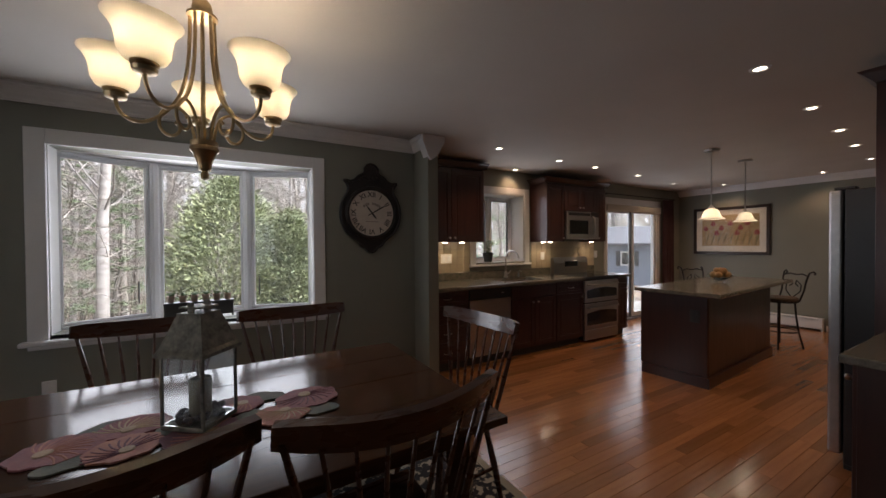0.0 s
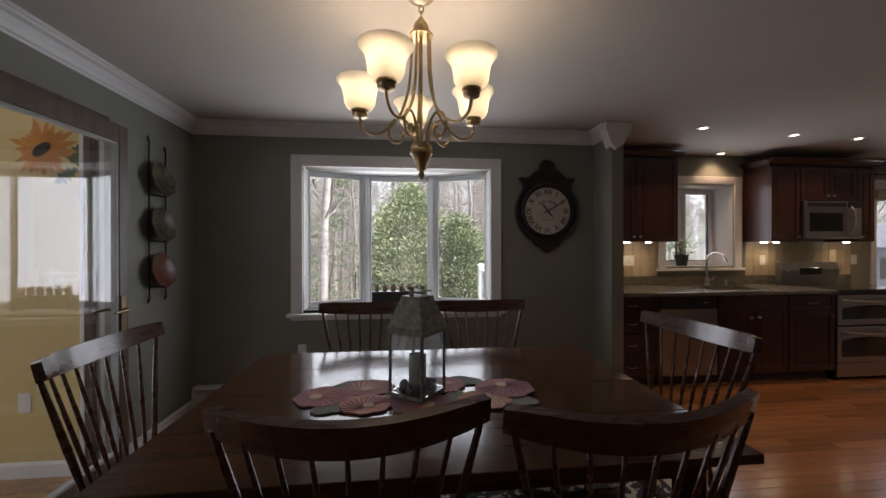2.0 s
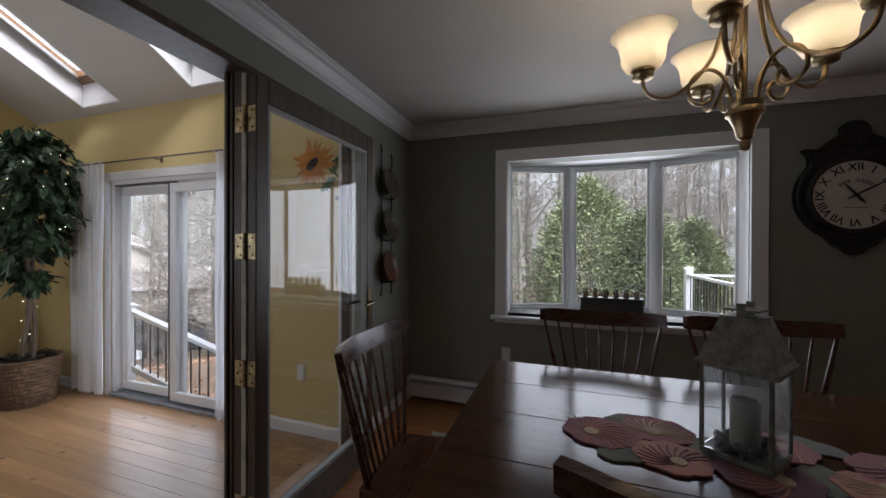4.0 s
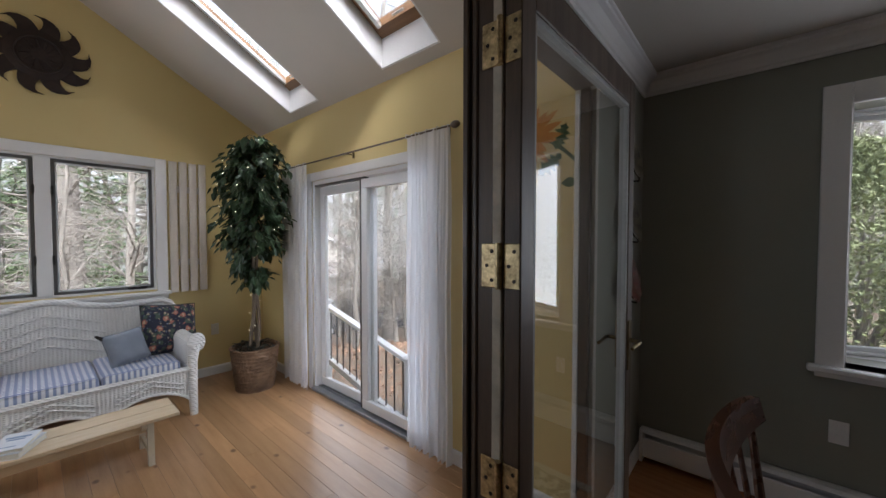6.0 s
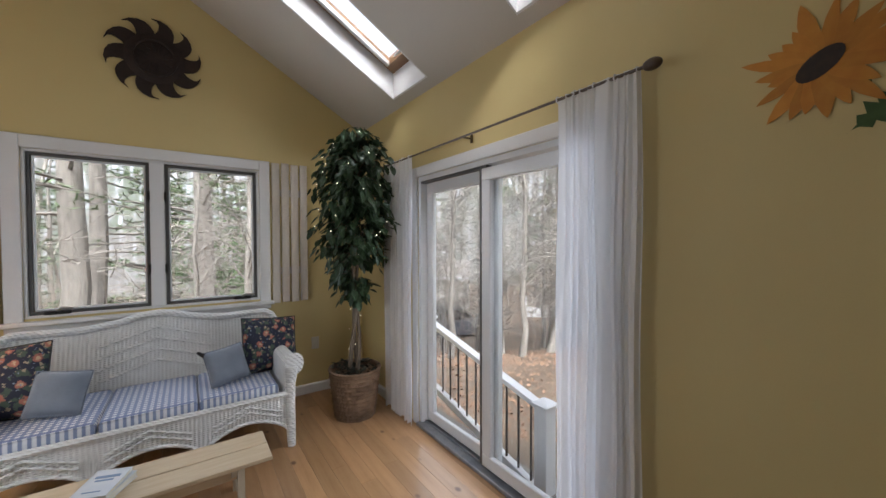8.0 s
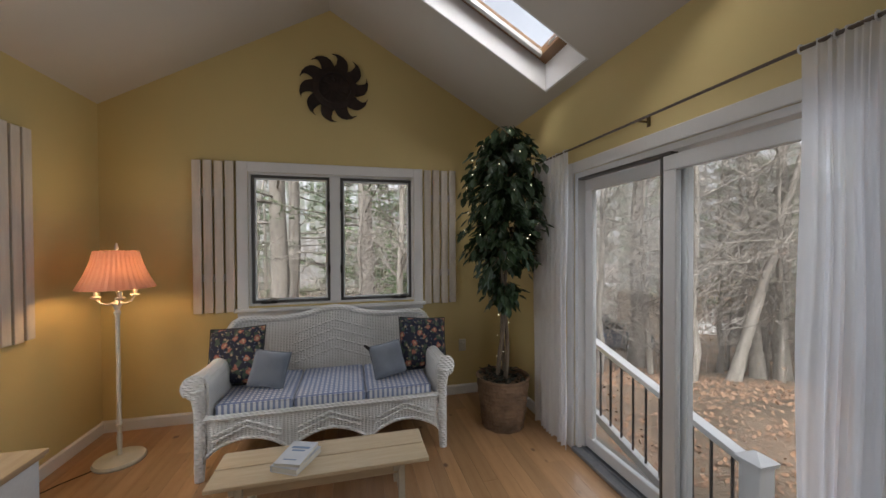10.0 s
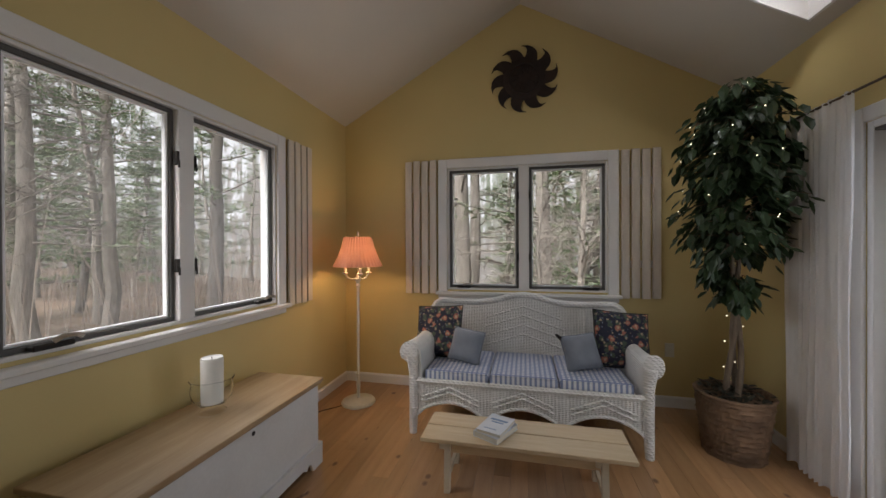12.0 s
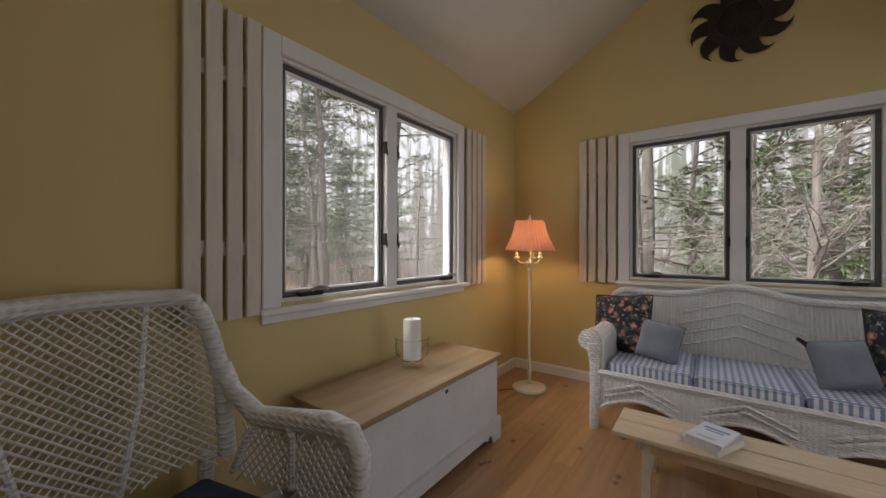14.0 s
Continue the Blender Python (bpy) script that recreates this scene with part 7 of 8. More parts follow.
for x in (-5.0, -2.74):
    bm = bmesh.new()
    bmesh.ops.create_uvsphere(bm, u_segments=12, v_segments=8, radius=0.022, matrix=Matrix.Translation((x, 2.52, 2.075)) @ Matrix.Diagonal((1.6, 1, 1, 1)))
    part("finial", bm, M_darkwood, rd, smooth=True)
for x in (-3.15, -3.06, -2.97, -2.88, -4.88, -4.75, -4.6, -4.5):
    part("tab_ring", tube(bmesh.new(), [(x, 2.52 + 0.011 * math.cos(a), 2.075 + 0.014 * math.sin(a)) for a in [k / 10 * 6.2832 for k in range(10)]], 0.003, 5, closed=True), M_sheer, rd)

# ficus
M_ficus = mat("ficus_leaf", (0.042, 0.075, 0.030), (0.022, 0.044, 0.018), 0.42, scale=9, fine=30, relief=0.0)
M_bark = mat("ficus_bark", (0.20, 0.15, 0.10), (0.13, 0.095, 0.065), 0.8, scale=12, fine=50, relief=0.3, stretch=(3, 3, 1), dist=0.003)
M_soil = mat("dark_moss", (0.05, 0.045, 0.03), (0.03, 0.03, 0.02), 0.95, scale=14, relief=0.6)
M_fairy = glow_mat("fairy_light", (1.0, 0.88, 0.6), 4.0)


def ficus():
    f = thing("ficus_tree", pose(-4.97, 2.26, 0), "artificial ficus with fairy lights in a woven basket", "potted tree")
    bm = bmesh.new()
    prof = [(0.164 + 0.042 * (k / 34) ** 0.9, 0.372 * k / 34) for k in range(35)] + [(0.210, 0.388), (0.203, 0.396), (0.192, 0.388), (0.186, 0.355), (0.001, 0.345)]
    lathe(bm, prof, 88)
    for v in bm.verts:
        r = math.hypot(v.co.x, v.co.y)
        if v.co.z < 0.373 and r > 0.1:
            turn = round(math.atan2(v.co.y, v.co.x) / 6.2832 * 88)
            row = round(v.co.z / 0.01094)
            s = 1 + 0.022 * math.cos(row * 2.0944) + 0.020 * math.sin(turn * math.pi / 4) * (1 if row // 3 % 2 else -1)
            v.co.x, v.co.y = v.co.x * s, v.co.y * s
    part("basket", bm, M_basket, f, "natural woven basket", smooth=True)
    part("basket_rim", tube(bmesh.new(), [(0.206 * math.cos(k / 32 * 6.2832), 0.206 * math.sin(k / 32 * 6.2832), 0.387) for k in range(32)], 0.011, 6, closed=True), M_basket, f, smooth=True)
    rnd = random.Random(8)
    bm = bmesh.new()

    def leaf_at(bm, c, d, L, w):
        d = d.normalized()
        s = d.cross(Vector((0, 0, 1)))
        s = s.normalized() if s.length > 0.1 else Vector((1, 0, 0))
        up = s.cross(d)
        v = [bm.verts.new(c + q) for q in (Vector(), d * L * 0.35 + s * w, d * L * 0.7 + s * w * 0.75 - up * L * 0.06, d * L - up * L * 0.16, d * L * 0.7 - s * w * 0.75 - up * L * 0.06, d * L * 0.35 - s * w, d * L * 0.4 - up * w * 0.5)]
        bm.faces.new((v[0], v[1], v[6])), bm.faces.new((v[1], v[2], v[3], v[6])), bm.faces.new((v[6], v[3], v[4], v[5])), bm.faces.new((v[0], v[6], v[5]))
    for k in range(160):
        a, r = rnd.uniform(0, 6.28), rnd.uniform(0, 0.19)
        leaf_at(bm, Vector((r * math.cos(a), r * math.sin(a), rnd.uniform(0.36, 0.42))), Vector((rnd.uniform(-1, 1), rnd.uniform(-1, 1), rnd.uniform(-0.2, 0.6))), rnd.uniform(0.03, 0.06), 0.014)
    part("moss", bm, M_soil, f, "dark dried moss filling the basket", kind="stuff")
    for q, (dx, dy) in enumerate(((0.02, 0.0), (-0.02, 0.015), (0.0, -0.02))):
        pts = []
        for k in range(14):
            t = k / 13
            a = t * 7 + q * 2.1
            pts.append((dx + 0.022 * math.cos(a) + 0.03 * math.sin(t * 4), dy + 0.022 * math.sin(a), 0.35 + t * 1.35))
        part("trunk", tube(bmesh.new(), pts, [0.019 - 0.009 * k / 13 for k in range(14)], 8), M_bark, f, smooth=True)
    crown = bmesh.new()
    lights = []
    for k in range(170):
        t = rnd.uniform(0, 1) ** 0.8
        z = 0.93 + 1.33 * t
        rad = 0.15 + 0.19 * math.sin(min(1.0, t / 0.62) * math.pi / 2) if t < 0.72 else 0.08 + 0.26 * (1 - ((t - 0.72) / 0.28) ** 1.6)
        rad *= rnd.uniform(0.55, 1.0)
        a = rnd.uniform(0, 6.2832)
        o = Vector((0.03 * math.sin(t * 4) + 0.08 * t, 0, z))
        tip = o + Vector((rad * math.cos(a), rad * math.sin(a), rnd.uniform(-0.05, 0.12)))
        mid = o.lerp(tip, 0.5) + Vector((0, 0, 0.06))
        tip.x, tip.y = max(-0.52, tip.x), min(0.27, tip.y)
        part("branch", tube(bmesh.new(), [o, mid, tip], [0.006, 0.004, 0.002], 4), M_bark, f)
        n = 13
        for j in range(n):
            s = 0.30 + 0.75 * j / (n - 1)
            c = (o.lerp(mid, s * 2) if s < 0.5 else mid.lerp(tip, (s - 0.5) * 2)) + Vector([rnd.uniform(-0.045, 0.045) for _ in range(3)])
            d = Vector((math.cos(a) + rnd.uniform(-0.8, 0.8), math.sin(a) + rnd.uniform(-0.8, 0.8), rnd.uniform(-2.2, -0.1)))
            c.y = min(0.3, c.y)
            leaf_at(crown, c, d, rnd.uniform(0.070, 0.110), rnd.uniform(0.021, 0.030))
        if k % 3 == 0:
            lights.append(tip + Vector((0.02 * math.cos(a), 0.02 * math.sin(a), -0.01)))
    part("crown", crown, M_ficus, f, "dense drooping dark green leaves")
    for k in range(11):
        lights.append(Vector((0.05 * math.cos(k * 2.0), 0.05 * math.sin(k * 2.0), 0.43 + 0.055 * k)))
    bm0 = bmesh.new()
    bmesh.ops.create_icosphere(bm0, subdivisions=1, radius=0.0045)
    me = bpy.data.meshes.new("fairy_light")
    bm0.to_mesh(me)
    bm0.free()
    me.materials.append(M_fairy)
    for p in lights:
        ob = new("fairy_light", me)
        ob.parent, ob.location = f, p


ficus()


def wicker_armchair():
    c = thing("wicker_armchair", pose(-2.56, -0.30, 0, 0, 0, 14), "white open-weave wicker armchair with denim cushion", "armchair")

    def top(x):
        return 0.99 + 0.03 * math.cos(x * 3.2) - 0.28 * max(0, (abs(x) - 0.27) / 0.085) ** 2.4

    def back(x, z):
        return Vector((x, -0.34 - 0.10 * (z - 0.42) + 0.13 * (x / 0.36) ** 2, z))
    W = 0.355
    rim = []
    for k in range(33):
        x = (k / 32 * 2 - 1) * W
        z = top(x)
        rim.append(back(x, z))
    full = [back(-W, 0.45)] + [back(-W, 0.55)] + rim + [back(W, 0.55), back(W, 0.45)]
    part("back_rim", tube(bmesh.new(), full, 0.030, 10), M_wick_rope, c, smooth=True)
    bm = bmesh.new()
    for sgn in (-1, 1):
        for k in range(-20, 32):
            b = k * 0.030
            line = []
            for j in range(25):
                x = (j / 24 * 2 - 1) * W
                z = 0.45 + b + sgn * x * 0.95 + 0.1
                if 0.42 < z < top(x):
                    line.append(back(x, z) + Vector((0, 0.004 * sgn, 0)))
            if len(line) > 1:
                tube(bm, line, 0.0036, 5)
    part("back_lattice", bm, M_wickplain, c, "open diagonal cane lattice")
    for x in (-0.15, 0.15):
        part("back_rib", tube(bmesh.new(), [back(x * 0.6, 0.42), back(x, 0.7), back(x * 1.2, top(x * 1.2))], 0.010, 7), M_wick_rope, c, smooth=True)
    part("seat_deck", box(-0.31, 0.31, -0.28, 0.32, 0.27, 0.30, 0.01), M_wicker, c)
    for sx in (-1, 1):
        a0 = back(sx * W, 0.62)
        pts = [a0 + Vector((0, -0.01, 0.14)), a0 + Vector((sx * 0.01, 0.03, 0.05)), Vector((sx * 0.375, -0.09, 0.595)), Vector((sx * 0.39, 0.06, 0.60)), Vector((sx * 0.395, 0.2, 0.615)), Vector((sx * 0.39, 0.29, 0.60)), Vector((sx * 0.375, 0.335, 0.55)), Vector((sx * 0.36, 0.345, 0.5)), Vector((sx * 0.35, 0.345, 0.40))]
        part("arm", tube(bmesh.new(), pts, [0.030, 0.032, 0.036, 0.038, 0.038, 0.037, 0.034, 0.03, 0.028], 10), M_wick_rope, c, smooth=True)
        bm = bmesh.new()
        for sgn in (-1, 1):
            for k in range(-16, 18):
                line = []
                for j in range(13):
                    y = -0.16 + 0.49 * j / 12
                    z = 0.50 + k * 0.034 + sgn * (y - 0.05) * 1.1
                    if 0.36 < z < 0.585:
                        line.append((sx * (0.35 + 0.03 * (z - 0.39) / 0.25) + 0.003 * sgn, y, z))
                if len(line) > 1:
                    tube(bm, line, 0.004, 5)
        part("arm_lattice", bm, M_wickplain, c)
        part("arm_brace", tube(bmesh.new(), [(sx * 0.34, -0.17, 0.40), (sx * 0.355, -0.12, 0.52), (sx * 0.365, -0.05, 0.60), (sx * 0.37, 0.03, 0.62), (sx * 0.36, 0.08, 0.56), (sx * 0.35, 0.09, 0.40)], 0.013, 7), M_wick_rope, c, smooth=True)
        part("front_leg", tube(bmesh.new(), [(sx * 0.345, 0.335, 0.42), (sx * 0.345, 0.335, 0.0)], [0.03, 0.022], 8), M_wick_rope, c)
        part("back_leg", tube(bmesh.new(), [(sx * 0.32, -0.27, 0.46), (sx * 0.32, -0.33, 0.0)], [0.028, 0.02], 8), M_wick_rope, c)
    part("front_skirt", sheet(lambda u, v: ((u - 0.5) * 0.66, 0.335, 0.20 + 0.08 * math.sin(u * math.pi) + (0.36 - 0.20 - 0.08 * math.sin(u * math.pi)) * v), 20, 4, 0.014), M_wicker, c, smooth=True)
    q = thing("seat_cushion", pose(-2.56, -0.30, 0.301, 0, 0, 14), "dark denim box cushion on the wicker armchair", "cushion")
    part("cover", box(-0.30, 0.30, -0.25, 0.39, 0, 0.10, 0.03, 4), M_denim, q, smooth=True)
    part("piping", tube(bmesh.new(), [(-0.29, 0.388, 0.085), (0.29, 0.388, 0.085)], 0.005, 6), M_denim, q)


M_wickplain = mat("white_painted_cane", (0.72, 0.71, 0.69), (0.62, 0.61, 0.58), 0.5, scale=20, fine=120, relief=0.1, dist=0.001)
wicker_armchair()

# ---- outdoors ----


def ground_z(x, y):
    s = max(0.0, 0.84 * (-x - 7) + 0.54 * (y - 5))
    return -0.75 - 4.6 * (1 - math.exp(-s / 16)) - 0.15 * noise.noise(Vector((x * 0.15, y * 0.15, 0)))


def ground_sheet():
    bm = bmesh.new()
    xs = [-300, -120, -80] + [-60 + 2.5 * k for k in range(41)] + [60, 90, 140, 300]
    ys = [-300, -120, -80, -60] + [-45 + 2.5 * k for k in range(41)] + [75, 120, 300]
    g = [[bm.verts.new((x, y, ground_z(x, y) if not (-6.5 < x < 8.5 and -2 < y < 4.5) else -0.75)) for y in ys] for x in xs]
    for i in range(len(xs) - 1):
        for j in range(len(ys) - 1):
            bm.faces.new((g[i][j], g[i + 1][j], g[i + 1][j + 1], g[i][j + 1]))
    return setting("ground", bm, M_leafground, "leaf-littered woodland floor with patches of grass", "ground", smooth=True)


ground_sheet()
M_found = mat("grey_foundation", (0.3, 0.3, 0.29), (0.24, 0.24, 0.23), 0.9, relief=0.2)
setting("ground_foundation", box(-2.05, KE + 0.1, -1.3, DN + 0.1, -1.2, -0.21), M_found, "grey house foundation", "foundation")
setting("ground_foundation_sunroom", box(SW - 0.1, -2.06, -1.0, SN + 0.1, -1.2, -0.21), M_found, "grey sunroom foundation", "foundation")
setting("lawn", poly(bmesh.new(), [(-1.5, 6.2, -0.72), (10, 6.0, -0.72), (14, 13, -0.72), (4, 14, -0.72), (-1, 11, -0.72)], (0, 0, 0.05)), mat("winter_lawn", (0.27, 0.24, 0.12), (0.19, 0.175, 0.085), 0.95, scale=1.2, fine=30, relief=0.5, dist=0.03), "pale winter lawn behind the house", "lawn")
M_trunk = mat("grey_tree_bark", (0.30, 0.27, 0.235), (0.17, 0.15, 0.125), 0.95, scale=3, fine=14, relief=0.7, stretch=(2.5, 2.5, 0.6), vary=0.25, dist=0.03)
M_birch = mat("pale_birch_bark", (0.40, 0.375, 0.35), (0.20, 0.18, 0.165), 0.9, scale=5, fine=22, relief=0.3, stretch=(1, 1, 2.2), vary=0.12, dist=0.01)
M_needle = mat("pine_needles", (0.16, 0.22, 0.10), (0.10, 0.15, 0.06), 0.85, scale=2, relief=0.0, vary=0.2)
M_arbor = mat("arborvitae_foliage", (0.22, 0.245, 0.115), (0.14, 0.17, 0.08), 0.85, scale=1.6, relief=0.0, vary=0.15)
M_brush = mat("bare_brush", (0.34, 0.28, 0.235), (0.22, 0.175, 0.14), 0.95, scale=1.0, relief=0.0)
M_oakleaf = mat("clinging_oak_leaves", (0.36, 0.21, 0.12), (0.17, 0.10, 0.065), 0.9, scale=9, relief=0.0)


def limb_path(rnd, o, d, L, n, droop):
    pts, p, v = [o.copy()], o.copy(), d.normalized()
    for k in range(n):
        v = (v + Vector((rnd.uniform(-0.22, 0.22), rnd.uniform(-0.22, 0.22), rnd.uniform(-0.12, 0.16) + droop))).normalized()
        p = p + v * L / n
        pts.append(p.copy())
    return pts


def bare_tree(seed, h, r, material, label, low=0.25):
    rnd = random.Random(seed)
    t = thing("tree", pose(0, 0, 0), label, "tree", "bare woodland trees")
    trunk, p = [Vector()], Vector()
    for k in range(12):
        p = p + Vector((rnd.uniform(-0.10, 0.10), rnd.uniform(-0.10, 0.10), 1)) * h / 12
        trunk.append(p)
    rs = [r * (1 - 0.85 * k / 12) * (1.25 if k == 0 else 1) for k in range(13)]
    part("trunk", tube(bmesh.new(), trunk, rs, 9), material, t, smooth=True)
    bm = bmesh.new()
    for k in range(26):
        f = rnd.uniform(low, 0.97)
        i = min(11, int(f * 12))
        o = trunk[i].lerp(trunk[i + 1], f * 12 - i)
        a = rnd.uniform(0, 6.2832)
        L = h * rnd.uniform(0.16, 0.34) * (1.15 - f * 0.6)
        b = limb_path(rnd, o, Vector((math.cos(a), math.sin(a), rnd.uniform(0.2, 1.0))), L, 5, 0.03)
        rb = r * (1 - 0.8 * f) * 0.26
        tube(bm, b, [rb, rb * 0.8, rb * 0.6, rb * 0.45, rb * 0.3, rb * 0.14], 5)
        for q in range(10):
            j = rnd.randint(1, 5)
            aa = rnd.uniform(0, 6.2832)
            tw = limb_path(rnd, b[j], Vector((math.cos(aa), math.sin(aa), rnd.uniform(-0.1, 0.9))), L * rnd.uniform(0.25, 0.55), 3, 0.02)
            tube(bm, tw, [max(0.009, rb * 0.28), max(0.007, rb * 0.2), 0.006, 0.003], 3)
            for w in range(3):
                tt = limb_path(rnd, tw[rnd.randint(1, 3)], Vector((rnd.uniform(-1, 1), rnd.uniform(-1, 1), rnd.uniform(-0.1, 0.8))), L * 0.2, 2, 0)
                tube(bm, tt, [0.006, 0.005, 0.003], 3)
    part("limbs", bm, material, t)
    return t


def pine(seed, h, r, label, low=0.2, dens=1.0):
    rnd = random.Random(seed)
    t = thing("pine_tree", pose(0, 0, 0), label, "tree", "pines in the woods")
    trunk = limb_path(rnd, Vector(), Vector((0, 0, 1)), h, 10, 0.6)
    part("trunk", tube(bmesh.new(), trunk, [r * (1 - 0.88 * k / 10) for k in range(11)], 9), M_trunk, t, smooth=True)
    bm, nd = bmesh.new(), bmesh.new()
    for k in range(int(62 * dens)):
        f = rnd.uniform(low, 0.99)
        i = min(9, int(f * 10))
        o = trunk[i].lerp(trunk[i + 1], f * 10 - i)
        a = rnd.uniform(0, 6.2832)
        L = h * 0.24 * (1.15 - f) * rnd.uniform(0.6, 1.2) + 0.4
        b = limb_path(rnd, o, Vector((math.cos(a), math.sin(a), rnd.uniform(-0.15, 0.3))), L, 4, -0.02)
        tube(bm, b, [0.035, 0.028, 0.02, 0.013, 0.005], 4)
        for q in range(30):
            s = rnd.uniform(0.3, 1.0) * 4
            j = min(3, int(s))
            c = b[j].lerp(b[j + 1], s - j) + Vector((rnd.uniform(-0.25, 0.25), rnd.uniform(-0.25, 0.25), rnd.uniform(-0.1, 0.1)))
            for w in range(3):
                d = Vector((rnd.uniform(-1, 1), rnd.uniform(-1, 1), rnd.uniform(-0.3, 0.5))).normalized() * rnd.uniform(0.12, 0.26)
                e = d.cross(Vector((rnd.uniform(-1, 1), rnd.uniform(-1, 1), 1))).normalized() * 0.022
                nd.faces.new([nd.verts.new(c + x) for x in (e, d, -e)])
    part("limbs", bm, M_trunk, t)
    part("crown", nd, M_needle, t, "sparse dark green needles")
    return t


def arborvitae(seed, h, r, label):
    rnd = random.Random(seed)
    t = thing("evergreen_tree", pose(0, 0, 0), label, "tree", "evergreens behind the lawn")
    bm, nd = bmesh.new(), bmesh.new()
    for k in range(7):
        a = k * 0.9
        tube(bm, [(0.05 * math.cos(a), 0.05 * math.sin(a), 0), (0.3 * r * math.cos(a), 0.3 * r * math.sin(a), h * 0.3), (0.35 * r * math.cos(a), 0.35 * r * math.sin(a), h * 0.75)], [0.06, 0.045, 0.015], 6)
    part("trunk", bm, M_trunk, t, smooth=True)
    for k in range(1300):
        f = rnd.uniform(0.16, 1.0)
        a = rnd.uniform(0, 6.2832)
        env = r * math.sin(math.pi * min(1, 0.16 + 0.85 * f)) ** 0.75 * (1 + 0.14 * math.sin(3 * a + 5 * f + seed) + 0.1 * math.sin(7 * a + 11 * f))
        rr = env * rnd.uniform(0.55, 1.05)
        c = Vector((rr * math.cos(a), rr * math.sin(a), f * h))
        for q in range(15):
            o = c + Vector([rnd.gauss(0, 0.13) for _ in range(3)])
            d = Vector((math.cos(a) + rnd.uniform(-0.8, 0.8), math.sin(a) + rnd.uniform(-0.8, 0.8), rnd.uniform(-0.3, 1.2))).normalized() * rnd.uniform(0.05, 0.11)
            e = d.cross(Vector((rnd.uniform(-1, 1), rnd.uniform(-1, 1), rnd.uniform(-1, 1)))).normalized() * 0.022
            nd.faces.new([nd.verts.new(o + x) for x in (-d * 0.3, e, d, -e)])
    part("crown", nd, M_arbor, t, "feathery green foliage")
    return t


rnd = random.Random(42)
kinds = [bare_tree(1, 14, 0.17, M_trunk, "tall bare grey tree in the woods"), bare_tree(2, 11, 0.10, M_trunk, "slender bare tree in the woods", 0.12), bare_tree(3, 12, 0.12, M_birch, "pale bare birch at the edge of the woods"), bare_tree(4, 16, 0.26, M_trunk, "large bare tree with thick grey trunk", 0.3), bare_tree(5, 7, 0.05, M_trunk, "thin bare sapling in the woods", 0.05)]
pines = [pine(6, 16, 0.24, "tall sparse pine in the woods", 0.16, 0.72), pine(7, 10, 0.13, "young green pine in the woods", 0.06, 1.25)]


def put(ob, used, x, y, s, a):
    m = Matrix.Translation((x, y, ground_z(x, y) - 0.1)) @ Matrix.Rotation(a, 4, "Z")
    if ob in used:
        c = copy_thing(ob, m)
    else:
        used.add(ob)
        ob.matrix_basis = m
        c = ob
    c.scale = (s, s, s)
    return c


used = set()
# a thin stand of bare trees north of the lawn
for k in range(34):
    put(rnd.choice((kinds[0], kinds[1], kinds[1], kinds[2], kinds[4])), used, rnd.uniform(-7, 8), rnd.uniform(15, 30), rnd.uniform(0.7, 1.1), rnd.uniform(0, 6.28))
# the trees that stand nearest to the windows
for ob, x, y, s in ((kinds[0], -10.4, 8.45, 1.1), (kinds[3], -9.05, 10.9, 0.6), (kinds[0], -8.9, 11.5, 0.95), (pines[0], -13.0, -1.0, 1.1), (pines[0], -14.7, -0.62, 0.95), (pines[0], -13.2, 1.37, 1.05), (pines[0], -17.0, 3.6, 0.9), (pines[1], -17.5, 0.3, 1.2), (pines[1], -15.6, 2.7, 1.2),
                    (kinds[2], -2.29, 9.5, 0.95), (kinds[4], -3.6, 9.2, 1.1), (pines[0], -7.7, -9.0, 0.75), (pines[0], -9.1, -9.0, 0.7), (pines[0], -9.8, -10.4, 0.55), (pines[0], -12.2, -9.0, 1.0), (pines[1], -7.0, -13.5, 0.9), (pines[1], -3.2, -13.0, 1.1), (pines[1], -11.0, -13.0, 1.0), (kinds[1], -6.6, -8.8, 1.0),
                    (kinds[1], -8.0, 7.6, 0.8), (kinds[1], -8.7, 6.0, 0.7), (kinds[4], -9.0, 7.6, 1.2), (kinds[1], -11.0, 2.2, 0.9), (pines[1], -14.5, 3.6, 1.0), (kinds[4], -10.2, 1.2, 1.0)):
    put(ob, used, x, y, s, rnd.uniform(0, 6.28))
lean = put(kinds[0], used, -8.3, 9.06, 0.7, 0)
lean.rotation_euler = (radians(-27), radians(-4), 0)
# saplings and tall pines beyond the patio door
for k in range(26):
    far, side = rnd.uniform(9.5, 19), rnd.choice((rnd.uniform(-0.3, 0.32), rnd.uniform(0.03, 0.5)))
    put(rnd.choice((kinds[4], kinds[4], kinds[1])), used, -1.97 - 0.772 * far + 0.636 * far * side, 1.13 + 0.636 * far + 0.772 * far * side, rnd.uniform(0.5, 1.0), rnd.uniform(0, 6.28))
for k in range(6):
    far, side = rnd.uniform(36, 47), -0.3 + 0.12 * k
    put(rnd.choice(pines), used, -1.97 - 0.772 * far + 0.636 * far * side, 1.13 + 0.636 * far + 0.772 * far * side, rnd.uniform(1.1, 1.5), rnd.uniform(0, 6.28))
n = 0
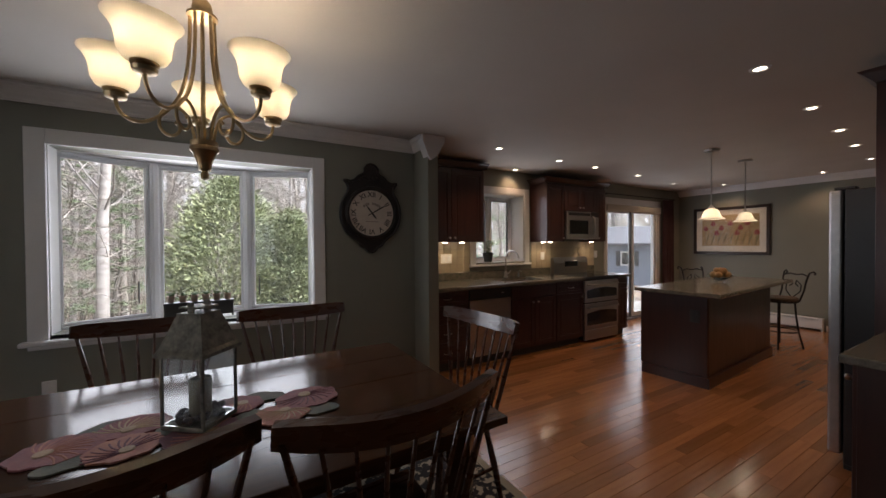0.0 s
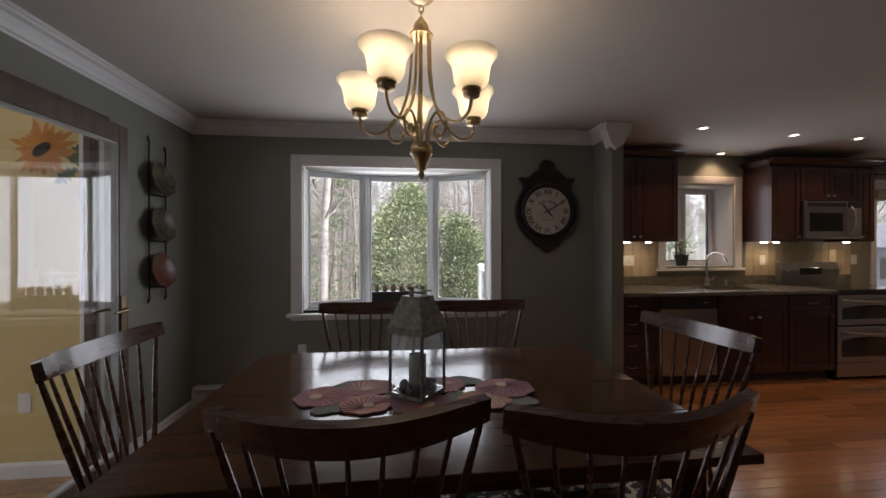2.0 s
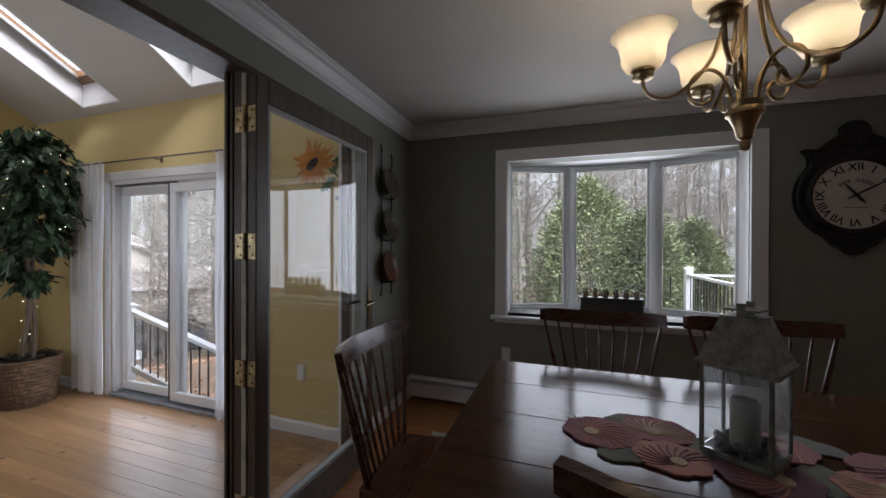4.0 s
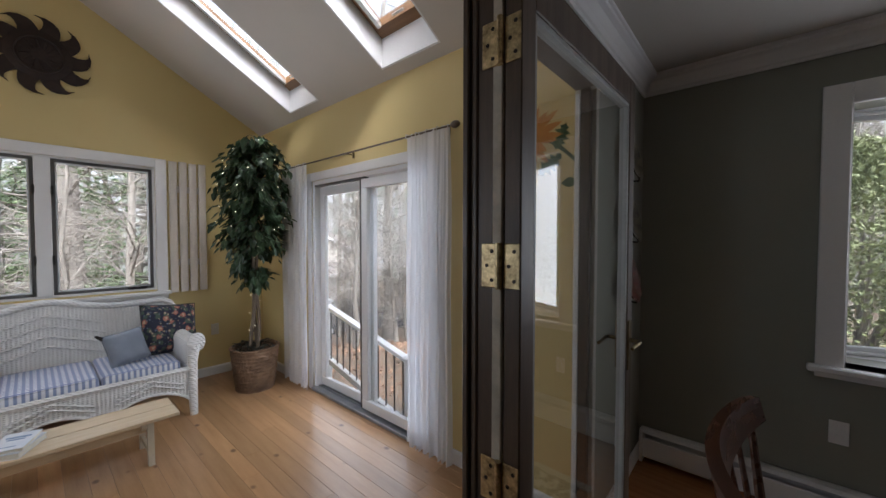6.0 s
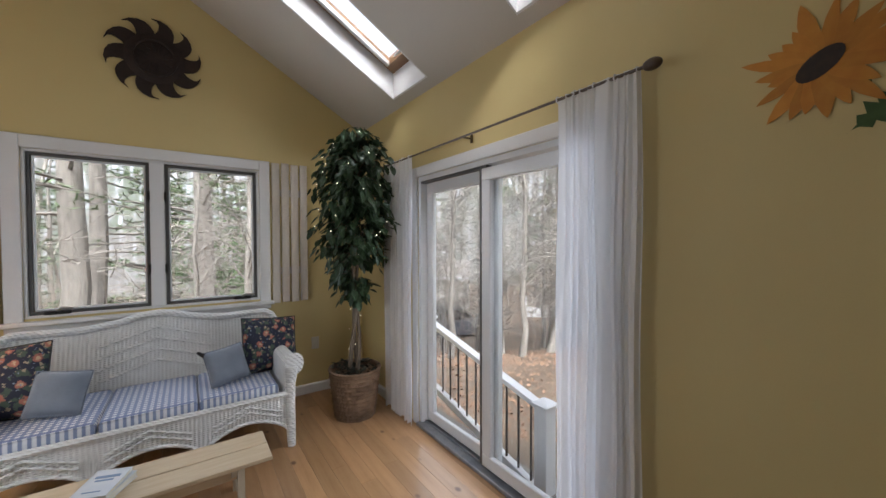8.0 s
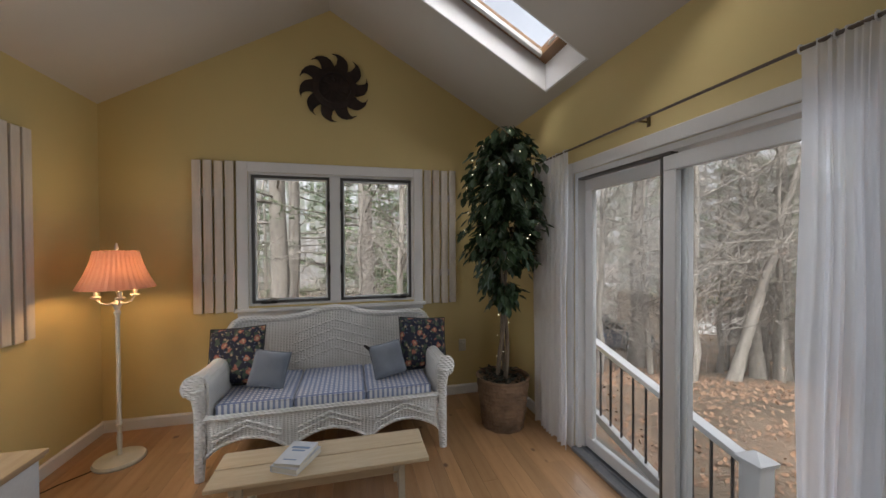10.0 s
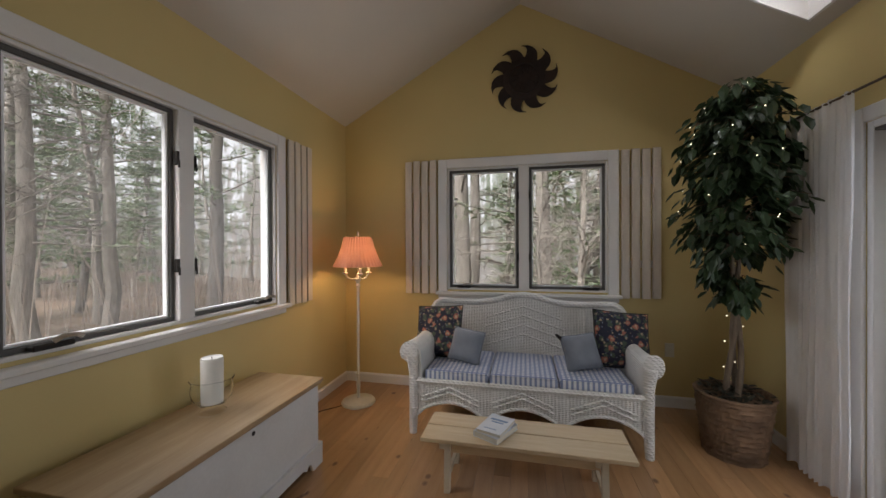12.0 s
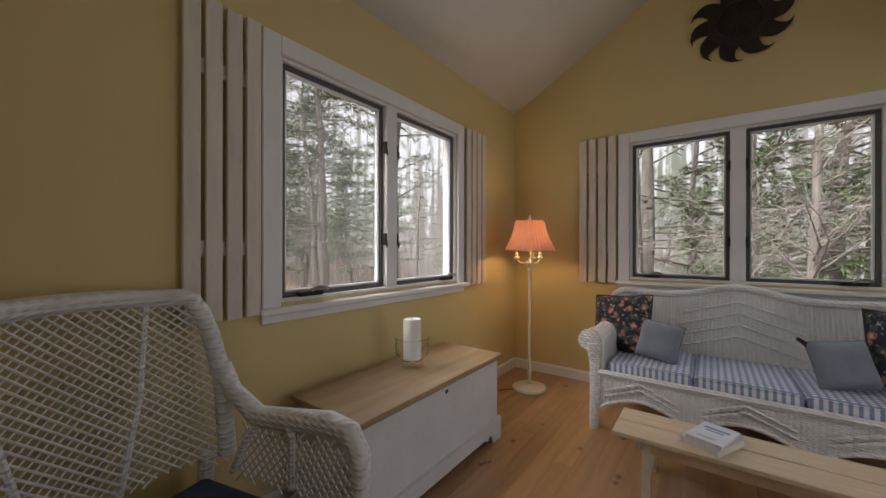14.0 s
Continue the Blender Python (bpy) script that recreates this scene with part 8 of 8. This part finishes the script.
while n < 170:
    a = rnd.uniform(0, 6.2832)
    d = rnd.uniform(16, 50)
    x, y = d * math.cos(a) - 2.5, d * math.sin(a) + 1.5
    if y > 0 and x > 4 and y < 13 or (x > 10 and y < 10) or (-2.2 < x < 6 and 0 < y < 11.5) or (-31 < x < -15 and 10 < y < 22 and d < 36):
        continue
    west = x < -8 and y < 12
    if (west or y < 0) and d < 21:
        continue
    ob = rnd.choice([pines[1], pines[1], kinds[1], kinds[4], pines[0]]) if west or y < 0 else rnd.choice(kinds + [kinds[2], kinds[1], pines[1]])
    put(ob, used, x, y, rnd.uniform(0.75, 1.25), rnd.uniform(0, 6.28))
    n += 1
ev = [arborvitae(31, 3.85, 1.35, "broad feathery green evergreen behind the lawn"), arborvitae(32, 3.0, 0.8, "feathery green evergreen behind the lawn")]
put(ev[0], used, -0.1, 10.2, 1.0, 0.4), put(ev[1], used, 1.2, 9.9, 1.0, 1.0), put(ev[1], used, 2.9, 12.6, 0.95, 2.0)
put(pines[1], used, -3.9, 10.6, 0.42, 0.7), put(pines[1], used, -3.0, 13.2, 0.5, 2.2), put(pines[1], used, -4.6, 14.0, 0.6, 4.0)

# thin brush at the edge of the woods
bm = bmesh.new()
for k in range(6500):
    a = rnd.uniform(0, 6.2832)
    d = rnd.uniform(10.5, 34)
    x, y = d * math.cos(a) - 2.5, d * math.sin(a) + 1.5
    if (-1.5 < x < 9 and 0 < y < 12) or (x > 8 and -5 < y < 12) or (x < -5 and y > 4 and k % 5):
        continue
    h = rnd.uniform(0.6, 3.4)
    z = ground_z(x, y)
    lean = Vector((rnd.uniform(-0.3, 0.3), rnd.uniform(-0.3, 0.3), 0)) * h
    mid, tip = Vector((x, y, z + h * 0.5)) + lean * 0.35, Vector((x, y, z + h)) + lean
    tube(bm, [Vector((x, y, z - 0.05)), mid, tip], [0.012, 0.009, 0.003], 3)
    for q in range(2):
        o = mid.lerp(tip, rnd.uniform(0, 0.6))
        tube(bm, [o, o + Vector((rnd.uniform(-0.4, 0.4), rnd.uniform(-0.4, 0.4), rnd.uniform(0.05, 0.5))) * h * 0.5], [0.006, 0.003], 3)
tagged(part("brush", bm, M_brush, kind="stuff"), "thin bare brush at the edge of the woods", "undergrowth")
bm = bmesh.new()
for k in range(48000):
    a = rnd.uniform(0, 6.2832) if k % 3 else rnd.uniform(2.0, 3.0)
    d = rnd.uniform(3.5, 26)
    x, y = d * math.cos(a) - 2.5, d * math.sin(a) + 1.5
    if (-1.5 < x < 9 and 0 < y < 13) or (-6.4 < x < 8.6 and -2 < y < 3.8):
        continue
    up = k % 3 == 0 and d > 10
    z = ground_z(x, y) + (rnd.uniform(0.3, 3.0) if up else 0.02)
    w = rnd.uniform(0.02, 0.042)
    e = Vector((rnd.uniform(-1, 1), rnd.uniform(-1, 1), rnd.uniform(-0.4, 0.4))).normalized() * w
    f = e.cross(Vector((rnd.uniform(-0.4, 0.4), rnd.uniform(-0.4, 0.4), 1))).normalized() * w * 0.65
    bm.faces.new([bm.verts.new(Vector((x, y, z)) + q) for q in (-e, f, e, -f)])
tagged(part("fallen_leaves", bm, M_oakleaf, kind="stuff"), "dry brown oak leaves on ground and brush", "leaves")

# distant woods: a self-glowing ring, daylight and rising sky gaps painted in its colour
wd = bpy.data.materials.new("glowing_woods_backdrop")
nt, p = nodes_of(wd)
tcn = nt.nodes.new("ShaderNodeTexCoord")
sep = nt.nodes.new("ShaderNodeSeparateXYZ")
nt.links.new(tcn.outputs["Object"], sep.inputs[0])
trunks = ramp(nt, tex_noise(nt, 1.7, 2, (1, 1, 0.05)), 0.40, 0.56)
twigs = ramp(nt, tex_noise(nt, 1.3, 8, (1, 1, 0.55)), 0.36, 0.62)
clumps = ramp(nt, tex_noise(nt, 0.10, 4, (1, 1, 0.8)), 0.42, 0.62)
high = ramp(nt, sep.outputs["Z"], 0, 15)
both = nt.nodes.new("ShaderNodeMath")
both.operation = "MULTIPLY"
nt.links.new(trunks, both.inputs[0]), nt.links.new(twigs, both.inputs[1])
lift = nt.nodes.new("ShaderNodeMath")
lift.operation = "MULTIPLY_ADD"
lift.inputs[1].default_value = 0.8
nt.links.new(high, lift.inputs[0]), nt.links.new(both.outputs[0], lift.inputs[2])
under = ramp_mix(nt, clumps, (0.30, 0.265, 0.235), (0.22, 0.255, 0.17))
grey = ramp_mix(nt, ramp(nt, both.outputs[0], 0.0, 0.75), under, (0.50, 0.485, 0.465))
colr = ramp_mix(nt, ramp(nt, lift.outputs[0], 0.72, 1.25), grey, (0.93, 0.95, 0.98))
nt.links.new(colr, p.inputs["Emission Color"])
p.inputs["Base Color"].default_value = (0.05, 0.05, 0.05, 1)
p.inputs["Emission Strength"].default_value = WOODS_GLOW
p.inputs["Roughness"].default_value = 1.0
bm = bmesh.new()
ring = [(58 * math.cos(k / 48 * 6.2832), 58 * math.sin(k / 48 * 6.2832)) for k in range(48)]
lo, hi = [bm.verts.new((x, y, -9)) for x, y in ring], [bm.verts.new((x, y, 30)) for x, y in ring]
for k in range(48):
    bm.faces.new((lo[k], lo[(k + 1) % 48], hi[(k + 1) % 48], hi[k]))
setting("backdrop", bm, wd, "glowing backdrop ring painted as distant grey winter woods", "backdrop")

# neighbour's house
M_siding = mat("beige_clapboard", (0.60, 0.56, 0.50), (0.55, 0.51, 0.45), 0.8, scale=2, relief=0.1, stretch=(1, 1, 6))
M_roof = mat("brown_shingle_roof", (0.30, 0.27, 0.245), (0.24, 0.21, 0.19), 0.9, scale=3, relief=0.4)
HB = -4.1
hs = thing("house", pose(-18.95, 15.12, HB, 0, 0, 50.5), "beige clapboard neighbouring house with brown roofs", "house")
eave, gut = 0.72 - HB, -0.70 - HB
part("wall", box(-7.9, -1.75, 0.3, 8.3, 0, eave - 0.05), M_siding, hs)
part("gable", poly(bmesh.new(), [(-7.9, 0.3, eave - 0.06), (-1.75, 0.3, eave - 0.06), (-4.82, 0.3, eave + 1.28)], (0, 8.0, 0)), M_siding, hs)
part("roof", poly(bmesh.new(), [(-8.3, 0.0, eave - 0.2), (-4.82, 0.0, eave + 1.33), (-1.35, 0.0, eave - 0.2), (-1.35, 0.0, eave - 0.02), (-4.82, 0.0, eave + 1.5), (-8.3, 0.0, eave - 0.02)], (0, 8.6, 0)), M_roof, hs)
part("rake_board", tube(bmesh.new(), [(-8.3, -0.04, eave - 0.1), (-4.82, -0.04, eave + 1.42), (-1.35, -0.04, eave - 0.1)], 0.09, 4), M_trim, hs)
part("garage_wall", box(-7.2, -0.1, -1.3, 6.0, 0, gut), M_siding, hs)
for k in range(int(gut / 0.22)):
    part("clapboard", box(-7.22, -0.08, -1.33, -1.3, 0.22 * k + 0.02, 0.22 * k + 0.21), M_siding, hs)
part("garage_roof", poly(bmesh.new(), [(-7.4, -1.6, gut - 0.02), (-7.4, 0.3, gut + 0.55), (-7.4, 6.2, gut + 0.55), (-7.4, 6.2, gut + 0.68), (-7.4, 0.3, gut + 0.68), (-7.4, -1.6, gut + 0.1)], (7.4, 0, 0)), M_roof, hs)
part("gutter", box(-7.4, 0.0, -1.72, -1.6, gut - 0.03, gut + 0.11), M_trim, hs)
for x in (-2.3, -4.2, -6.4):
    w = part("window", frame_bm(x, x + 0.52, eave - 0.95, eave - 0.15, 0.24, 0.3, 0.07), M_trim, hs)
    part("pane", box(x + 0.07, x + 0.45, 0.27, 0.29, eave - 0.88, eave - 0.22), M_blackglass, w)
    part("glazing_bar", box(x + 0.07, x + 0.45, 0.25, 0.27, eave - 0.57, eave - 0.53), M_trim, w)

# neighbour's car in front of the house
cg = ground_z(-15.6, 11.0)
cr = thing("parked_car", pose(-15.6, 11.0, cg - 0.05, 0, 0, 62), "dark blue-grey car parked below the house", "car")
M_carpaint = mat("dark_car_paint", (0.07, 0.085, 0.11), (0.06, 0.07, 0.095), 0.25, 0.3, scale=2, relief=0, coat=0.5)
part("body", poly(bmesh.new(), [(-2.1, -0.85, 0.28), (2.1, -0.85, 0.28), (2.2, -0.85, 0.55), (2.1, -0.85, 0.78), (1.2, -0.85, 0.92), (-1.9, -0.85, 0.98), (-2.15, -0.85, 0.8)], (0, 1.7, 0)), M_carpaint, cr)
part("windows", poly(bmesh.new(), [(-1.85, -0.76, 0.97), (1.15, -0.76, 0.92), (0.5, -0.7, 1.36), (-1.4, -0.7, 1.38)], (0, 1.5, 0)), M_blackglass, cr)
part("roof_panel", box(-1.45, 0.55, -0.72, 0.76, 1.365, 1.42, 0.02), M_carpaint, cr)
for x in (-1.35, 1.35):
    for y in (-0.88, 0.72):
        wh = part("wheel", rod((x, y, 0.33), (x, y + 0.18, 0.33), 0.33, 18), M_black, cr)
        part("rim", rod((x, y - 0.01, 0.33), (x, y + 0.19, 0.33), 0.2, 12), M_vinyl, wh)
sd = thing("garden_shed", pose(16.8, 10.9, -0.74, 0, 0, -50), "blue-grey garden shed with shuttered window", "shed")
M_shed = mat("blue_grey_shed_paint", (0.20, 0.23, 0.29), (0.17, 0.20, 0.25), 0.8, scale=2, relief=0.1)
part("wall", box(-1.6, 1.6, 0, 2.2, 0, 2.1), M_shed, sd)
part("roof", poly(bmesh.new(), [(-1.75, -0.3, 2.0), (-1.75, 1.1, 2.85), (-1.75, 2.5, 2.0), (-1.75, 2.5, 2.1), (-1.75, 1.1, 2.97), (-1.75, -0.3, 2.1)], (3.5, 0, 0)), mat("grey_shed_shingles", (0.12, 0.125, 0.14), None, 0.9, scale=4, relief=0.3), sd)
w = part("window", frame_bm(-0.4, 0.2, 1.0, 1.7, -0.04, 0, 0.06), M_trim, sd)
part("pane", box(-0.34, 0.14, -0.02, -0.005, 1.06, 1.64), M_blackglass, w)
for x in (-0.6, 0.22):
    part("shutter", box(x, x + 0.18, -0.03, 0, 0.98, 1.72), M_black, sd)
gh = thing("cold_frame", pose(-18.8, 22.3, ground_z(-18.8, 22.3), 0, 0, 40), "white-framed garden cold frame among the trees", "cold frame")
for k in range(4):
    part("frame_bar", tube(bmesh.new(), [(-1 + 0.66 * k, -0.5, 0), (-1 + 0.66 * k, -0.5, 0.5), (-1 + 0.66 * k, 0.1, 0.85), (-1 + 0.66 * k, 0.7, 0.5), (-1 + 0.66 * k, 0.7, 0)], 0.035, 4), M_trim, gh)
gh.scale = (1.6, 1.6, 1.6)
part("side_panel", box(-1, 1, -0.49, -0.47, 0.02, 0.48), M_trim, gh)

# porch steps and railings
M_deck = mat("weathered_grey_deck", (0.20, 0.19, 0.175), (0.15, 0.14, 0.13), 0.8, scale=4, relief=0.2, stretch=(0.7, 8, 8), vary=0.1)
pd = thing("porch", pose(0, 0, 0), "weathered grey porch landing outside the patio door", "porch")
for k in range(3):
    part("board", box(-5.1, -2.6, 2.73 + 0.135 * k, 2.86 + 0.135 * k, -0.24, -0.21, 0.003), M_deck, pd)
for x in (-5.0, -2.8):
    part("support", box(x - 0.05, x + 0.05, 2.8, 2.9, -0.95, -0.24), M_deck, pd)


def railing(p, q, h, n, label, posts=(True, True), tall=0.1):
    r = thing("railing", pose(0, 0, 0), label, "railing", "white deck railings")
    p, q = Vector(p), Vector(q)
    side = (q - p).cross(Vector((0, 0, 1))).normalized()

    def beam(a, b, w, t):
        bm = bmesh.new()
        vs = [bm.verts.new(v + side * s * w / 2 + Vector((0, 0, u))) for v in (a, b) for s, u in ((-1, 0), (1, 0), (1, t), (-1, t))]
        for f in ((0, 1, 2, 3), (7, 6, 5, 4), (0, 4, 5, 1), (1, 5, 6, 2), (2, 6, 7, 3), (3, 7, 4, 0)):
            bm.faces.new([vs[i] for i in f])
        return bm
    up = Vector((0, 0, h))
    part("top_rail", beam(p + up, q + up, 0.07, 0.035), M_vinyl, r)
    part("bottom_rail", beam(p + Vector((0, 0, 0.08)), q + Vector((0, 0, 0.08)), 0.05, 0.06), M_vinyl, r)
    for k in range(1, n):
        b = p.lerp(q, k / n)
        part("baluster", rod(b + Vector((0, 0, 0.13)), b + up, 0.0085, 6), M_iron, r, "black metal baluster")
    for on, b in zip(posts, (p, q)):
        if on:
            ps = part("post", box(b.x - 0.05, b.x + 0.05, b.y - 0.05, b.y + 0.05, b.z - 0.9, b.z + h + tall, 0.004), M_vinyl, r)
            bm = lathe(bmesh.new(), [(0.085, 0), (0.09, 0.02), (0.06, 0.035), (0.01, 0.055)], 4)
            bmesh.ops.transform(bm, matrix=Matrix.Translation((b.x, b.y, b.z + h + tall)) @ Matrix.Rotation(math.pi / 4, 4, "Z"), verts=bm.verts)
            part("post_cap", bm, M_vinyl, ps)


railing((-5.0, 3.02, -0.02), (-3.62, 3.02, -0.36), 0.68, 12, "white stair railing with black balusters outside the patio door", tall=0.04)
dk = thing("deck", pose(0, 0, 0), "weathered grey deck behind the kitchen", "deck")
for k in range(21):
    part("board", box(1.2, 8.6, 4.25 + 0.143 * k, 4.385 + 0.143 * k, -0.08, -0.05, 0.003), M_deck, dk)
for x in (1.4, 5.0, 8.4):
    part("support", box(x - 0.07, x + 0.07, 6.6, 6.74, -0.95, -0.08), M_deck, dk)
railing((1.25, 7.15, -0.05), (4.9, 7.15, -0.05), 0.95, 30, "white deck railing with black balusters behind the house")
railing((4.9, 7.15, -0.05), (8.5, 7.15, -0.05), 0.95, 30, "white deck railing with black balusters behind the kitchen", (False, True))
railing((1.25, 5.35, -0.05), (1.25, 7.15, -0.05), 0.95, 16, "white deck railing running out from the house", (True, False))

# ---- floor boards and backsplash tiles ----


def boards(prefix, x0, x1, y0, y1, w, lens, material, label, near, limit, seed):
    """Staggered boards along x: single objects within the stretch near, the rest joined."""
    floor = tagged(new(prefix), label, "floor", kind="structure")
    rnd = random.Random(seed)
    cache, rest, count, y = {}, [], 0, y0
    while y < y1 - 0.005:
        ww = min(w, y1 - y)
        x = x0 - rnd.uniform(0, max(lens))
        while x < x1:
            L = rnd.choice(lens)
            a, b = max(x0, x), min(x1, x + L)
            x += L
            if b - a < 0.02:
                continue
            inside = near[0] < (a + b) / 2 < near[1] and near[2] < y < near[3]
            if inside and count < limit:
                key = (round(b - a, 3), round(ww, 3))
                if key not in cache:
                    bm = box(0, b - a - 0.0008, 0, ww - 0.0008, -0.012, 0.0, 0.0009)
                    me = bpy.data.meshes.new("board")
                    bm.to_mesh(me)
                    bm.free()
                    me.materials.append(material)
                    cache[key] = me
                ob = new("board", cache[key])
                ob.parent, ob.location = floor, (a, y, 0)
                count += 1
            else:
                rest.append((a, b - 0.0008, y, y + ww - 0.0008))
        y += w
    if rest:
        v, f = [], []
        for a, b, c, d in rest:
            i = len(v)
            v += [(a, c, -0.012), (b, c, -0.012), (b, d, -0.012), (a, d, -0.012), (a, c, 0), (b, c, 0), (b, d, 0), (a, d, 0)]
            f += [(i + 4, i + 5, i + 6, i + 7), (i, i + 1, i + 5, i + 4), (i + 1, i + 2, i + 6, i + 5), (i + 2, i + 3, i + 7, i + 6), (i + 3, i, i + 4, i + 7)]
        me = bpy.data.meshes.new("far_boards")
        me.from_pydata(v, [], f)
        me.materials.append(material)
        ob = new("far_boards", me)
        ob.parent = floor
        tagged(ob, kind="stuff")


boards("floor_sunroom", SW, -2.05, SS, SN, 0.098, (1.2, 1.6, 2.0, 2.4), M_pine, "knotty honey pine floorboards in the sunroom", (-6, -2, -1, 3), 300, 1)
boards("floor", -2.05, KE, -1.2, KN, 0.076, (0.5, 0.7, 0.9, 1.2), M_oak, "polished red oak strip floor in dining room and kitchen", (0.9, 6.2, 0.2, 3.6), 300, 2)
tiles = tagged(new("backsplash"), "cream ceramic tile backsplash behind the worktop", "backsplash", kind="structure")
bm = box(0, 0.098, 0, 0.006, 0, 0.098, 0.0015)
tm = bpy.data.meshes.new("tile")
bm.to_mesh(tm)
bm.free()
tm.materials.append(M_tile)
for i in range(36):
    for j in range(4):
        x, z = 1.664 + 0.1 * i, 1.021 + 0.1 * j
        if x > 5.1 or (2.57 < x < 3.73 and z > 1.0):
            continue
        ob = new("tile", tm)
        ob.parent, ob.location = tiles, (x, KN - 0.007, z)
